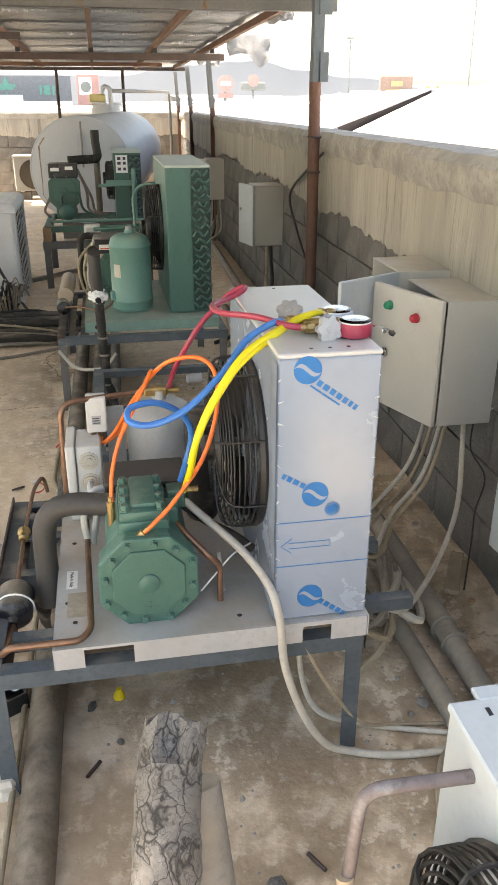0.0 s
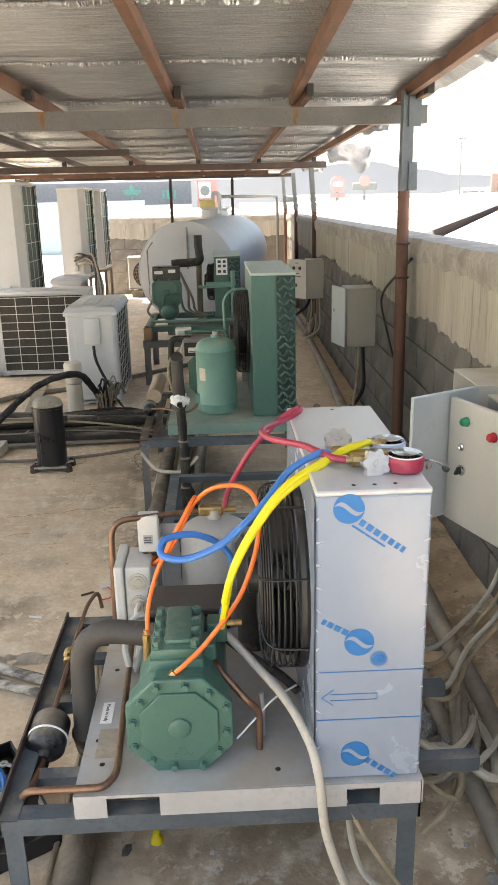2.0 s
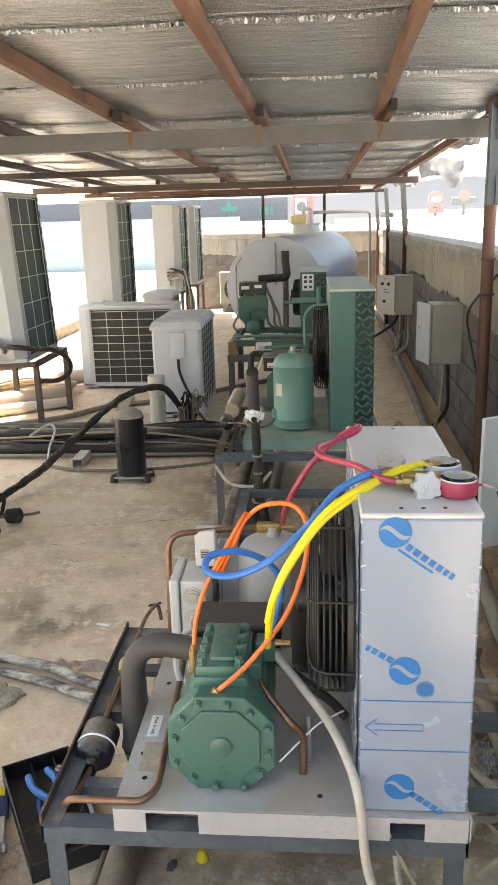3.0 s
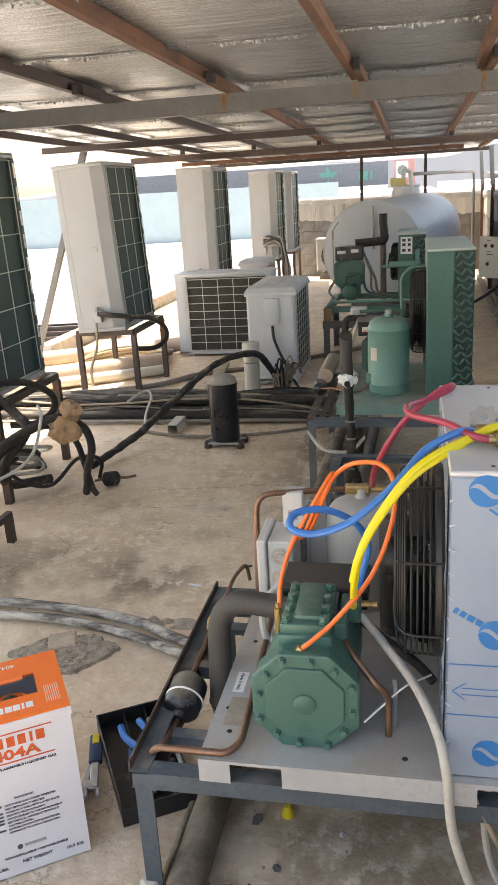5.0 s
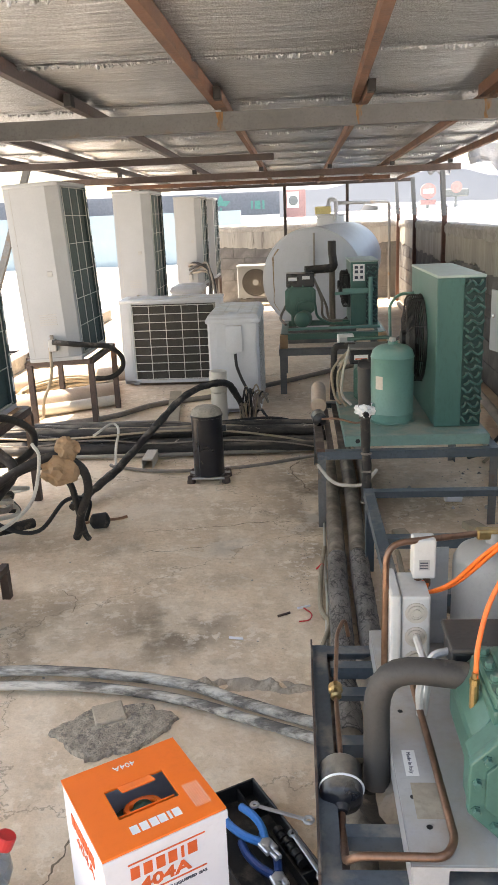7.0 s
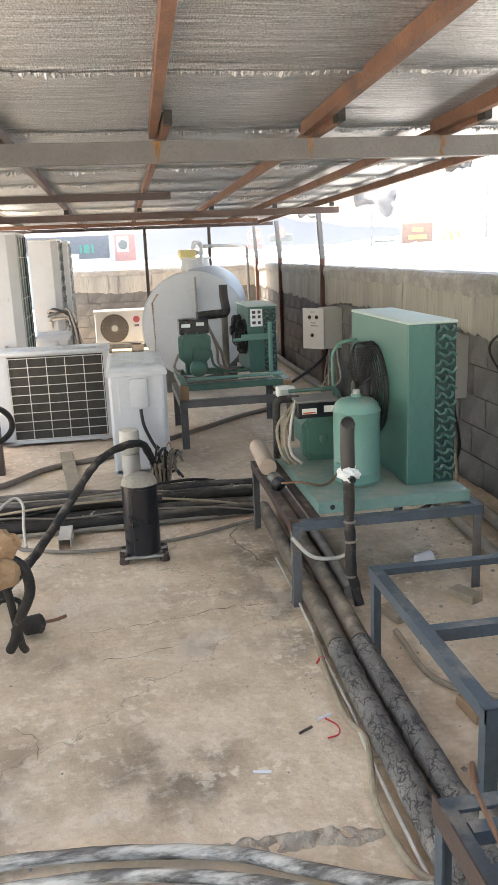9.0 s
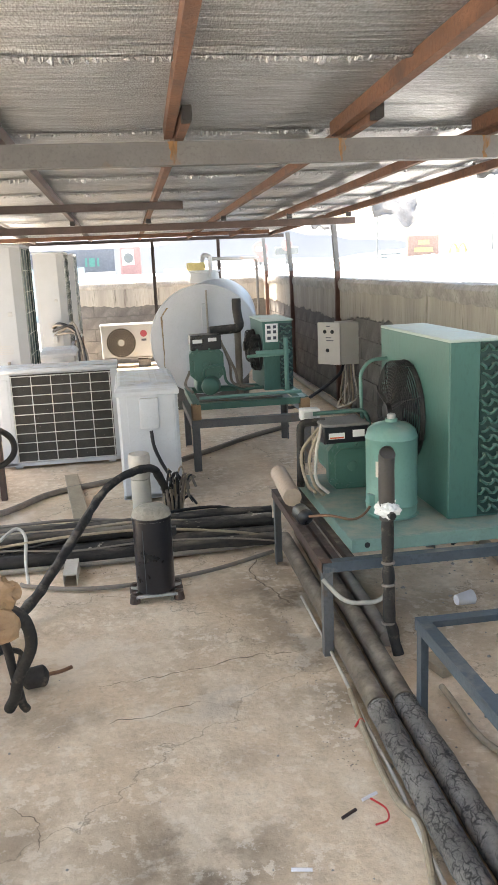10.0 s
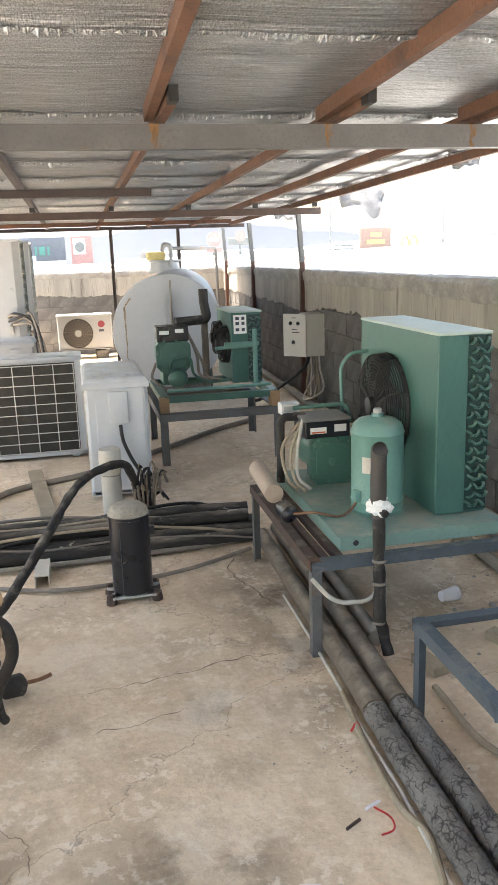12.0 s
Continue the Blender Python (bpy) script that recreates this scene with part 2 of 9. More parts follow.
def floor_material():
    m = mat("dusty_concrete_floor", (0.645, 0.505, 0.362), 0.85, var=0.14, scale=1.7, bump=0.4, bscale=45, stain=(0.50, 0.395, 0.285), amount=0.5, sscale=1.5)
    n, l = m.node_tree.nodes, m.node_tree.links
    b = n["Principled BSDF"]
    src = b.inputs["Base Color"].links[0].from_socket
    tc = n.new("ShaderNodeTexCoord")
    pale = n.new("ShaderNodeTexNoise")
    pale.inputs["Scale"].default_value, pale.inputs["Detail"].default_value, pale.inputs["Roughness"].default_value = 4.2, 9.0, 0.62
    l.new(tc.outputs["Object"], pale.inputs["Vector"])
    r = n.new("ShaderNodeMapRange")
    r.inputs[1].default_value, r.inputs[2].default_value, r.inputs[4].default_value = 0.46, 0.70, 0.6
    l.new(pale.outputs[0], r.inputs[0])
    x = n.new("ShaderNodeMix")
    x.data_type = "RGBA"
    l.new(r.outputs[0], x.inputs[0])
    l.new(src, x.inputs[6])
    x.inputs[7].default_value = (0.80, 0.685, 0.535, 1)
    out = x.outputs[2]
    # oily patches with soft ragged rims
    oil, soil = (0.20, 0.155, 0.11, 1), (0.27, 0.20, 0.135, 1)
    for cx, cy, rad, strength, tone in [(*p, oil) for p in ((-0.95, 3.05, 0.30, 0.75), (-1.35, 3.2, 0.22, 0.5), (-0.705, 3.9, 0.12, 0.6), (-1.75, 2.95, 0.45, 0.4), (-0.35, 4.75, 0.35, 0.6), (-0.42, 4.2, 0.26, 0.55), (-0.40, 3.7, 0.22, 0.45), (-0.73, 3.45, 0.14, 0.35), (0.75, 1.3, 0.5, 0.5), (1.05, 2.0, 0.45, 0.6), (0.1, 1.7, 0.5, 0.35), (-0.30, 4.65, 0.26, 0.9), (-0.26, 4.1, 0.2, 0.9), (-0.28, 3.75, 0.17, 0.7), (-0.36, 5.15, 0.22, 0.7), (-0.825, 3.05, 0.2, 0.6), (-0.735, 3.82, 0.11, 0.55), (-1.26, 3.76, 0.14, 0.45), (-1.46, 2.85, 0.25, 0.5), (-0.9, 2.98, 0.2, 0.7))] + [(*p, soil) for p in ((0.35, 1.1, 0.75, 0.75), (0.1, 1.65, 0.5, 0.8), (0.3, 2.3, 0.5, 0.7), (0.85, 1.5, 0.8, 0.85), (1.0, 2.6, 0.6, 0.8), (0.95, 3.6, 0.6, 0.7), (0.3, 2.9, 0.5, 0.5), (0.35, 4.4, 0.5, 0.5), (-0.3, 4.4, 0.3, 0.5), (-1.2, 5.4, 0.35, 0.6), (-0.6, 5.9, 0.4, 0.5), (-0.8, 1.5, 0.4, 0.3))]:
        d = n.new("ShaderNodeVectorMath")
        d.operation = "DISTANCE"
        wob = n.new("ShaderNodeMix")
        wob.data_type = "VECTOR"
        wob.inputs[0].default_value = 0.22
        l.new(tc.outputs["Object"], wob.inputs[4])
        l.new(pale.outputs[1], wob.inputs[5])
        l.new(wob.outputs[1], d.inputs[0])
        d.inputs[1].default_value = (cx * 0.78 + 0.11, cy * 0.78 + 0.11, 0.11)
        rr = n.new("ShaderNodeMapRange")
        rr.inputs[1].default_value, rr.inputs[2].default_value = rad * 0.85, rad * 0.2
        rr.inputs[4].default_value = strength
        l.new(d.outputs["Value"], rr.inputs[0])
        rag = n.new("ShaderNodeMapRange")
        rag.inputs[1].default_value, rag.inputs[2].default_value = 0.6, 0.44
        rag.inputs[3].default_value = 0.15
        l.new(pale.outputs[0], rag.inputs[0])
        mu = n.new("ShaderNodeMath")
        mu.operation = "MULTIPLY"
        l.new(rr.outputs[0], mu.inputs[0])
        l.new(rag.outputs[0], mu.inputs[1])
        y = n.new("ShaderNodeMix")
        y.data_type = "RGBA"
        l.new(mu.outputs[0], y.inputs[0])
        l.new(out, y.inputs[6])
        y.inputs[7].default_value = tone
        out = y.outputs[2]
    # crusts of old screed with ragged edges
    ck = n.new("ShaderNodeTexNoise")
    ck.inputs["Scale"].default_value, ck.inputs["Detail"].default_value, ck.inputs["Roughness"].default_value = 1.9, 12.0, 0.66
    l.new(tc.outputs["Object"], ck.inputs["Vector"])
    for lo_, hi_, amt, tone in ((0.54, 0.565, 0.28, (0.50, 0.40, 0.29, 1)), (0.43, 0.40, 0.3, (0.84, 0.77, 0.66, 1))):
        kr = n.new("ShaderNodeMapRange")
        kr.inputs[1].default_value, kr.inputs[2].default_value, kr.inputs[4].default_value = lo_, hi_, amt
        l.new(ck.outputs[0], kr.inputs[0])
        km = n.new("ShaderNodeMix")
        km.data_type = "RGBA"
        l.new(kr.outputs[0], km.inputs[0])
        l.new(out, km.inputs[6])
        km.inputs[7].default_value = tone
        out = km.outputs[2]
    # pitted pale skin, broken into small scabs
    scab = n.new("ShaderNodeTexNoise")
    scab.inputs["Scale"].default_value, scab.inputs["Detail"].default_value, scab.inputs["Roughness"].default_value = 17.0, 7.0, 0.72
    l.new(tc.outputs["Object"], scab.inputs["Vector"])
    where = n.new("ShaderNodeMapRange")
    where.inputs[1].default_value, where.inputs[2].default_value, where.inputs[4].default_value = 0.40, 0.62, 0.55
    l.new(ck.outputs[0], where.inputs[0])
    for lo_, hi_, tone in ((0.53, 0.58, (0.87, 0.79, 0.67, 1)), (0.45, 0.40, (0.45, 0.355, 0.255, 1))):
        sr = n.new("ShaderNodeMapRange")
        sr.inputs[1].default_value, sr.inputs[2].default_value = lo_, hi_
        l.new(scab.outputs[0], sr.inputs[0])
        sm = n.new("ShaderNodeMath")
        sm.operation = "MULTIPLY"
        l.new(sr.outputs[0], sm.inputs[0])
        l.new(where.outputs[0], sm.inputs[1])
        sx = n.new("ShaderNodeMix")
        sx.data_type = "RGBA"
        l.new(sm.outputs[0], sx.inputs[0])
        l.new(out, sx.inputs[6])
        sx.inputs[7].default_value = tone
        out = sx.outputs[2]
    # fine dark flecks where the skin has flaked
    fk = n.new("ShaderNodeTexNoise")
    fk.inputs["Scale"].default_value, fk.inputs["Detail"].default_value, fk.inputs["Roughness"].default_value = 26.0, 8.0, 0.7
    l.new(tc.outputs["Object"], fk.inputs["Vector"])
    fr = n.new("ShaderNodeMapRange")
    fr.inputs[1].default_value, fr.inputs[2].default_value, fr.inputs[4].default_value = 0.62, 0.72, 0.4
    l.new(fk.outputs[0], fr.inputs[0])
    fl = n.new("ShaderNodeMix")
    fl.data_type = "RGBA"
    l.new(fr.outputs[0], fl.inputs[0])
    l.new(out, fl.inputs[6])
    fl.inputs[7].default_value = (0.26, 0.2, 0.14, 1)
    out = fl.outputs[2]
    # hairline cracks
    v = n.new("ShaderNodeTexVoronoi")
    v.feature = "DISTANCE_TO_EDGE"
    v.inputs["Scale"].default_value = 1.1
    w = n.new("ShaderNodeMix")
    w.data_type = "VECTOR"
    w.inputs[0].default_value = 0.35
    l.new(tc.outputs["Object"], w.inputs[4])
    l.new(pale.outputs[1], w.inputs[5])
    l.new(w.outputs[1], v.inputs["Vector"])
    cr = n.new("ShaderNodeMapRange")
    cr.inputs[1].default_value, cr.inputs[2].default_value, cr.inputs[4].default_value = 0.005, 0.0, 0.55
    l.new(v.outputs["Distance"], cr.inputs[0])
    z = n.new("ShaderNodeMix")
    z.data_type = "RGBA"
    l.new(cr.outputs[0], z.inputs[0])
    l.new(out, z.inputs[6])
    z.inputs[7].default_value = (0.1, 0.08, 0.06, 1)
    l.new(z.outputs[2], b.inputs["Base Color"])
    return m


def foil_material():
    """Woven bubble foil: a fine weave, wrinkles drawn out along x, dull patches, light and dark facets put into the
    colour.
    """
    m = bpy.data.materials.new("reflective_foil_insulation")
    m.use_nodes = True
    n, l = m.node_tree.nodes, m.node_tree.links
    b = n["Principled BSDF"]
    b.inputs["Metallic"].default_value = 0.8
    tc = n.new("ShaderNodeTexCoord")

    def layer(scale, detail, rough):
        mp = n.new("ShaderNodeMapping")
        mp.inputs["Scale"].default_value = scale
        l.new(tc.outputs["Object"], mp.inputs[0])
        t = n.new("ShaderNodeTexNoise")
        t.inputs["Scale"].default_value, t.inputs["Detail"].default_value, t.inputs["Roughness"].default_value = 1.0, detail, rough
        l.new(mp.outputs[0], t.inputs["Vector"])
        return t.outputs[0]

    def spread(sock, a, c, lo, hi):
        r = n.new("ShaderNodeMapRange")
        r.inputs[1].default_value, r.inputs[2].default_value, r.inputs[3].default_value, r.inputs[4].default_value = a, c, lo, hi
        l.new(sock, r.inputs[0])
        return r.outputs[0]

    wrinkle, weave, grain = layer((1.2, 26, 1), 5.0, 0.6), layer((230, 60, 1), 2.0, 0.5), layer((6, 150, 1), 5.0, 0.65)
    # weave and grain vary the base colour like facets catching more or less light
    tone = n.new("ShaderNodeMath")
    tone.operation = "MULTIPLY"
    l.new(spread(weave, 0.36, 0.64, 0.66, 1.34), tone.inputs[0])
    l.new(spread(grain, 0.33, 0.67, 0.6, 1.4), tone.inputs[1])
    mx = n.new("ShaderNodeMix")
    mx.data_type = "RGBA"
    mx.blend_type = "MULTIPLY"
    mx.inputs[0].default_value = 1.0
    mx.inputs[6].default_value = (0.43, 0.45, 0.47, 1)
    l.new(tone.outputs[0], mx.inputs[7])
    l.new(mx.outputs[2], b.inputs["Base Color"])
    l.new(spread(wrinkle, 0.3, 0.7, 0.28, 0.46), b.inputs["Roughness"])
    last = None
    for sock, strength, dist in ((wrinkle, 0.75, 0.03), (grain, 0.7, 0.012), (weave, 0.4, 0.004)):
        bp = n.new("ShaderNodeBump")
        bp.inputs["Strength"].default_value, bp.inputs["Distance"].default_value = strength, dist
        l.new(sock, bp.inputs["Height"])
        if last:
            l.new(last, bp.inputs["Normal"])
        last = bp.outputs[0]
    l.new(last, b.inputs["Normal"])
    return m


def charred_material():
    """Burnt lagging: pale ash over grey, with crooked black cracks at two scales."""
    m = mat("cracked_pipe_lagging", (0.17, 0.157, 0.142), 0.9, var=0.35, scale=7, stain=(0.36, 0.335, 0.30), amount=0.6, sscale=5, bump=0.2)
    n, l = m.node_tree.nodes, m.node_tree.links
    b = n["Principled BSDF"]
    out = b.inputs["Base Color"].links[0].from_socket
    tc = n.new("ShaderNodeTexCoord")
    dn = n.new("ShaderNodeTexNoise")
    dn.inputs["Scale"].default_value, dn.inputs["Detail"].default_value = 18.0, 5.0
    l.new(tc.outputs["Object"], dn.inputs["Vector"])
    wv = n.new("ShaderNodeMix")
    wv.data_type = "VECTOR"
    wv.inputs[0].default_value = 0.07
    l.new(tc.outputs["Object"], wv.inputs[4])
    l.new(dn.outputs[1], wv.inputs[5])
    width = n.new("ShaderNodeMapRange")
    width.inputs[1].default_value, width.inputs[2].default_value, width.inputs[3].default_value, width.inputs[4].default_value = 0.38, 0.62, 0.01, 0.13
    l.new(dn.outputs[0], width.inputs[0])
    height = None
    for scale, stretch, amount in ((46.0, (1, 0.45, 0.6), 0.95), (105.0, (1, 0.6, 0.8), 0.6)):
        st = n.new("ShaderNodeMapping")
        st.inputs["Scale"].default_value = stretch
        l.new(wv.outputs[1], st.inputs[0])
        v = n.new("ShaderNodeTexVoronoi")
        v.feature = "DISTANCE_TO_EDGE"
        v.inputs["Scale"].default_value = scale
        v.inputs["Randomness"].default_value = 1.0
        l.new(st.outputs[0], v.inputs["Vector"])
        cr = n.new("ShaderNodeMapRange")
        cr.inputs[1].default_value, cr.inputs[4].default_value = 0.0, 0.0
        cr.inputs[3].default_value = amount
        l.new(width.outputs[0], cr.inputs[2])
        l.new(v.outputs["Distance"], cr.inputs[0])
        z = n.new("ShaderNodeMix")
        z.data_type = "RGBA"
        l.new(cr.outputs[0], z.inputs[0])
        l.new(out, z.inputs[6])
        z.inputs[7].default_value = (0.022, 0.02, 0.018, 1)
        out = z.outputs[2]
        height = height or v.outputs["Distance"]
    l.new(out, b.inputs["Base Color"])
    bp = n.new("ShaderNodeBump")
    bp.inputs["Strength"].default_value, bp.inputs["Distance"].default_value = 0.5, 0.012
    cl = n.new("ShaderNodeMath")
    cl.operation = "MINIMUM"
    cl.inputs[1].default_value = 0.16
    l.new(height, cl.inputs[0])
    l.new(cl.outputs[0], bp.inputs["Height"])
    l.new(bp.outputs[0], b.inputs["Normal"])
    return m


def glass_material(name, col, rough=0.03):
    m = bpy.data.materials.new(name)
    m.use_nodes = True
    b = m.node_tree.nodes["Principled BSDF"]
    b.inputs["Base Color"].default_value = (*col, 1)
    b.inputs["Roughness"].default_value = rough
    b.inputs["Transmission Weight"].default_value = 1.0
    b.inputs["IOR"].default_value = 1.4
    return m


M_FLOOR, M_FOIL, M_CHAR = floor_material(), foil_material(), charred_material()
M_BOTTLE = glass_material("bottle_plastic", (0.75, 0.8, 0.82), 0.12)
M_BOTTLE.node_tree.nodes["Principled BSDF"].inputs["Transmission Weight"].default_value = 0.85
M_CLEAR = glass_material("clear_plastic", (0.9, 0.92, 0.92))

# ---- building helpers ----
PLACED = {}


def thing(name, at, label, category, group="", kind="", turn=0.0):
    ob = new(name)
    ob.empty_display_size = 0.1
    ob.matrix_basis = pose(*at, 0, 0, turn)
    PLACED[ob] = ob.matrix_basis.copy()
    return tagged(ob, label, category, group, kind)


def part(name, bm, material, parent=None, label="", local=False, smooth=False):
    """One mesh object under a thing or under a part. The bmesh holds world places, or the thing's own where local is set."""
    me = bpy.data.meshes.new(name)
    if parent is not None and not local:
        bm.transform(PLACED[parent].inverted())
    bmesh.ops.recalc_face_normals(bm, faces=bm.faces)
    bm.to_mesh(me)
    bm.free()
    me.materials.append(material)
    if smooth:
        me.shade_smooth()
        me.set_sharp_from_angle(angle=radians(38))
    ob = new(name, me)
    if parent is not None:
        ob.parent = parent
        PLACED[ob] = PLACED[parent]
    if label:
        ob["label"] = label
    return ob


def pieces(name, bm, material, parent=None, label="", local=False, smooth=False):
    """Links every loose piece of the bmesh as a part of its own; the first one is returned."""
    left, first = set(bm.verts), None
    while left:
        seed = next(v for v in bm.verts if v in left)
        group, todo = {seed}, [seed]
        while todo:
            for e in todo.pop().link_edges:
                for v in e.verts:
                    if v not in group:
                        group.add(v)
                        todo.append(v)
        left -= group
        t = bmesh.new()
        new_of = {v: t.verts.new(v.co) for v in bm.verts if v in group}
        for f in {f for v in group for f in v.link_faces}:
            t.faces.new([new_of[v] for v in f.verts])
        ob = part(name, t, material, parent, label, local, smooth)
        first = first or ob
    bm.free()
    return first


def structure(name, bm, material, label, smooth=False, category=""):
    return tagged(part(name, bm, material, smooth=smooth), label, category or name.split("_")[0], kind="structure")


def box(bm, x0, x1, y0, y1, z0, z1, bevel=0.0, m=None, seg=1):
    t = bmesh.new()
    bmesh.ops.create_cube(t, size=1.0)
    t.transform(Matrix.Translation(((x0 + x1) / 2, (y0 + y1) / 2, (z0 + z1) / 2)) @ Matrix.Diagonal((abs(x1 - x0), abs(y1 - y0), abs(z1 - z0), 1)))
    if bevel:
        bmesh.ops.bevel(t, geom=t.edges[:], offset=bevel, segments=seg, affect="EDGES", profile=0.5)
    return join(bm, t, m)


def join(bm, t, m=None):
    if m is not None:
        t.transform(m)
    vs = [bm.verts.new(v.co) for v in t.verts]
    t.verts.index_update()
    for f in t.faces:
        try:
            bm.faces.new([vs[v.index] for v in f.verts])
        except ValueError:
            pass
    t.free()
    return bm


def B(*a, **k):
    return box(bmesh.new(), *a, **k)


def axes(d):
    d = Vector(d).normalized()
    u = d.orthogonal().normalized()
    return d, u, d.cross(u)


def lathe(bm, base, axis, profile, seg=20):
    """A turned body: profile of (distance along the axis, radius)."""
    base = Vector(base)
    d, u, w = axes(axis)
    rings = []
    for h, r in profile:
        if r < 1e-5:
            rings.append([bm.verts.new(base + d * h)])
        else:
            rings.append([bm.verts.new(base + d * h + (u * math.cos(a) + w * math.sin(a)) * r) for a in [2 * math.pi * i / seg for i in range(seg)]])
    for a, b in zip(rings, rings[1:]):
        for i in range(seg):
            j = (i + 1) % seg
            if len(a) == 1 and len(b) == 1:
                continue
            if len(a) == 1:
                bm.faces.new((a[0], b[i], b[j]))
            elif len(b) == 1:
                bm.faces.new((a[i], a[j], b[0]))
            else:
                bm.faces.new((a[i], a[j], b[j], b[i]))
    for r in (rings[0], rings[-1]):
        if len(r) > 2:
            bm.faces.new(r)
    return bm


def rod(bm, p, q, r, seg=10):
    p, q = Vector(p), Vector(q)
    return lathe(bm, p, q - p, [(0, r), ((q - p).length, r)], seg)


def smooth_path(points, steps=6):
    p = [Vector(v) for v in points]
    if len(p) < 3 or steps < 2:
        return p
    p = [p[0] * 2 - p[1]] + p + [p[-1] * 2 - p[-2]]
    out = []
    for i in range(1, len(p) - 2):
        for k in range(steps):
            t = k / steps
            a, b, c, d = p[i - 1], p[i], p[i + 1], p[i + 2]
            out.append(0.5 * (2 * b + (c - a) * t + (2 * a - 5 * b + 4 * c - d) * t * t + (3 * b - a - 3 * c + d) * t ** 3))
    out.append(p[-2])
    return out


def tube(bm, points, r, seg=8, steps=6, lumps=0.0, closed=False):
    """A bent tube through the points; lumps vary its radius."""
    path = smooth_path(points, steps)
    rings, u = [], None
    for i, c in enumerate(path):
        t = (path[min(i + 1, len(path) - 1)] - path[max(i - 1, 0)]).normalized()
        if u is None:
            u = t.orthogonal().normalized()
        u = (u - t * u.dot(t)).normalized()
        w = t.cross(u)
        ring = []
        for k in range(seg):
            a = 2 * math.pi * k / seg
            v = u * math.cos(a) + w * math.sin(a)
            rr = r * (1 + lumps * noise.noise((c + v * r) * 18)) if lumps else r
            ring.append(bm.verts.new(c + v * rr))
        rings.append(ring)
    for a, b in zip(rings, rings[1:]):
        for k in range(seg):
            bm.faces.new((a[k], a[(k + 1) % seg], b[(k + 1) % seg], b[k]))
    bm.faces.new(rings[0])
    bm.faces.new(rings[-1])
    return bm


def corner_path(points, radius=0.04):
    """Straight runs with rounded corners, for bent pipe."""
    p = [Vector(v) for v in points]
    out = [p[0]]
    for a, b, c in zip(p, p[1:], p[2:]):
        r = min(radius, (a - b).length * 0.45, (c - b).length * 0.45)
        s, e = b + (a - b).normalized() * r, b + (c - b).normalized() * r
        for k in range(7):
            t = k / 6
            out.append(s * (1 - t) ** 2 + b * 2 * t * (1 - t) + e * t * t)
    out.append(p[-1])
    return out


def pipe(bm, points, r, radius=0.04, seg=10):
    return tube(bm, corner_path(points, radius), r, seg, 1)


def hoop(bm, centre, axis, big, r, seg=28, side=6):
    c = Vector(centre)
    d, u, w = axes(axis)
    rings = []
    for i in range(seg):
        a = 2 * math.pi * i / seg
        v = u * math.cos(a) + w * math.sin(a)
        rings.append([bm.verts.new(c + v * (big + r * math.cos(b)) + d * r * math.sin(b)) for b in [2 * math.pi * k / side for k in range(side)]])
    for i in range(seg):
        for k in range(side):
            bm.faces.new((rings[i][k], rings[i][(k + 1) % side], rings[(i + 1) % seg][(k + 1) % side], rings[(i + 1) % seg][k]))
    return bm


def angle_bar(bm, p, q, wide=0.04, thick=0.004, up=(0, 0, 1), side=None):
    """An L-section bar from p to q."""
    p, q = Vector(p), Vector(q)
    d = (q - p).normalized()
    u = Vector(up)
    u = (u - d * u.dot(d)).normalized()
    s = Vector(side) if side else d.cross(u)
    s = (s - d * s.dot(d)).normalized()
    prof = [(0, 0), (wide, 0), (wide, -thick), (thick, -thick), (thick, -wide), (0, -wide)]
    a = [bm.verts.new(p + s * x + u * y) for x, y in prof]
    b = [bm.verts.new(q + s * x + u * y) for x, y in prof]
    k = len(prof)
    for i in range(k):
        bm.faces.new((a[i], a[(i + 1) % k], b[(i + 1) % k], b[i]))
    bm.faces.new(a)
    bm.faces.new(b)
    return bm


def square_bar(bm, p, q, wide, tall=None, up=(0, 0, 1)):
    p, q = Vector(p), Vector(q)
    d = (q - p).normalized()
    u = Vector(up)
    if abs(u.dot(d)) > 0.9:
        u = Vector((0, 1, 0))
    u = (u - d * u.dot(d)).normalized()
    s = d.cross(u)
    tall = tall or wide
    prof = [(-wide / 2, -tall / 2), (wide / 2, -tall / 2), (wide / 2, tall / 2), (-wide / 2, tall / 2)]
    a = [bm.verts.new(p + s * x + u * y) for x, y in prof]
    b = [bm.verts.new(q + s * x + u * y) for x, y in prof]
    for i in range(4):
        bm.faces.new((a[i], a[(i + 1) % 4], b[(i + 1) % 4], b[i]))
    bm.faces.new(a)
    bm.faces.new(b)
    return bm


def sheet(bm, x0, x1, y0, y1, nx, ny, height, thick=0.0):
    """A ground or roof sheet of nx by ny faces; height gives z."""
    g = [[bm.verts.new((x0 + (x1 - x0) * i / nx, y0 + (y1 - y0) * j / ny, height(x0 + (x1 - x0) * i / nx, y0 + (y1 - y0) * j / ny))) for i in range(nx + 1)] for j in range(ny + 1)]
    for j in range(ny):
        for i in range(nx):
            bm.faces.new((g[j][i], g[j][i + 1], g[j + 1][i + 1], g[j + 1][i]))
    return bm


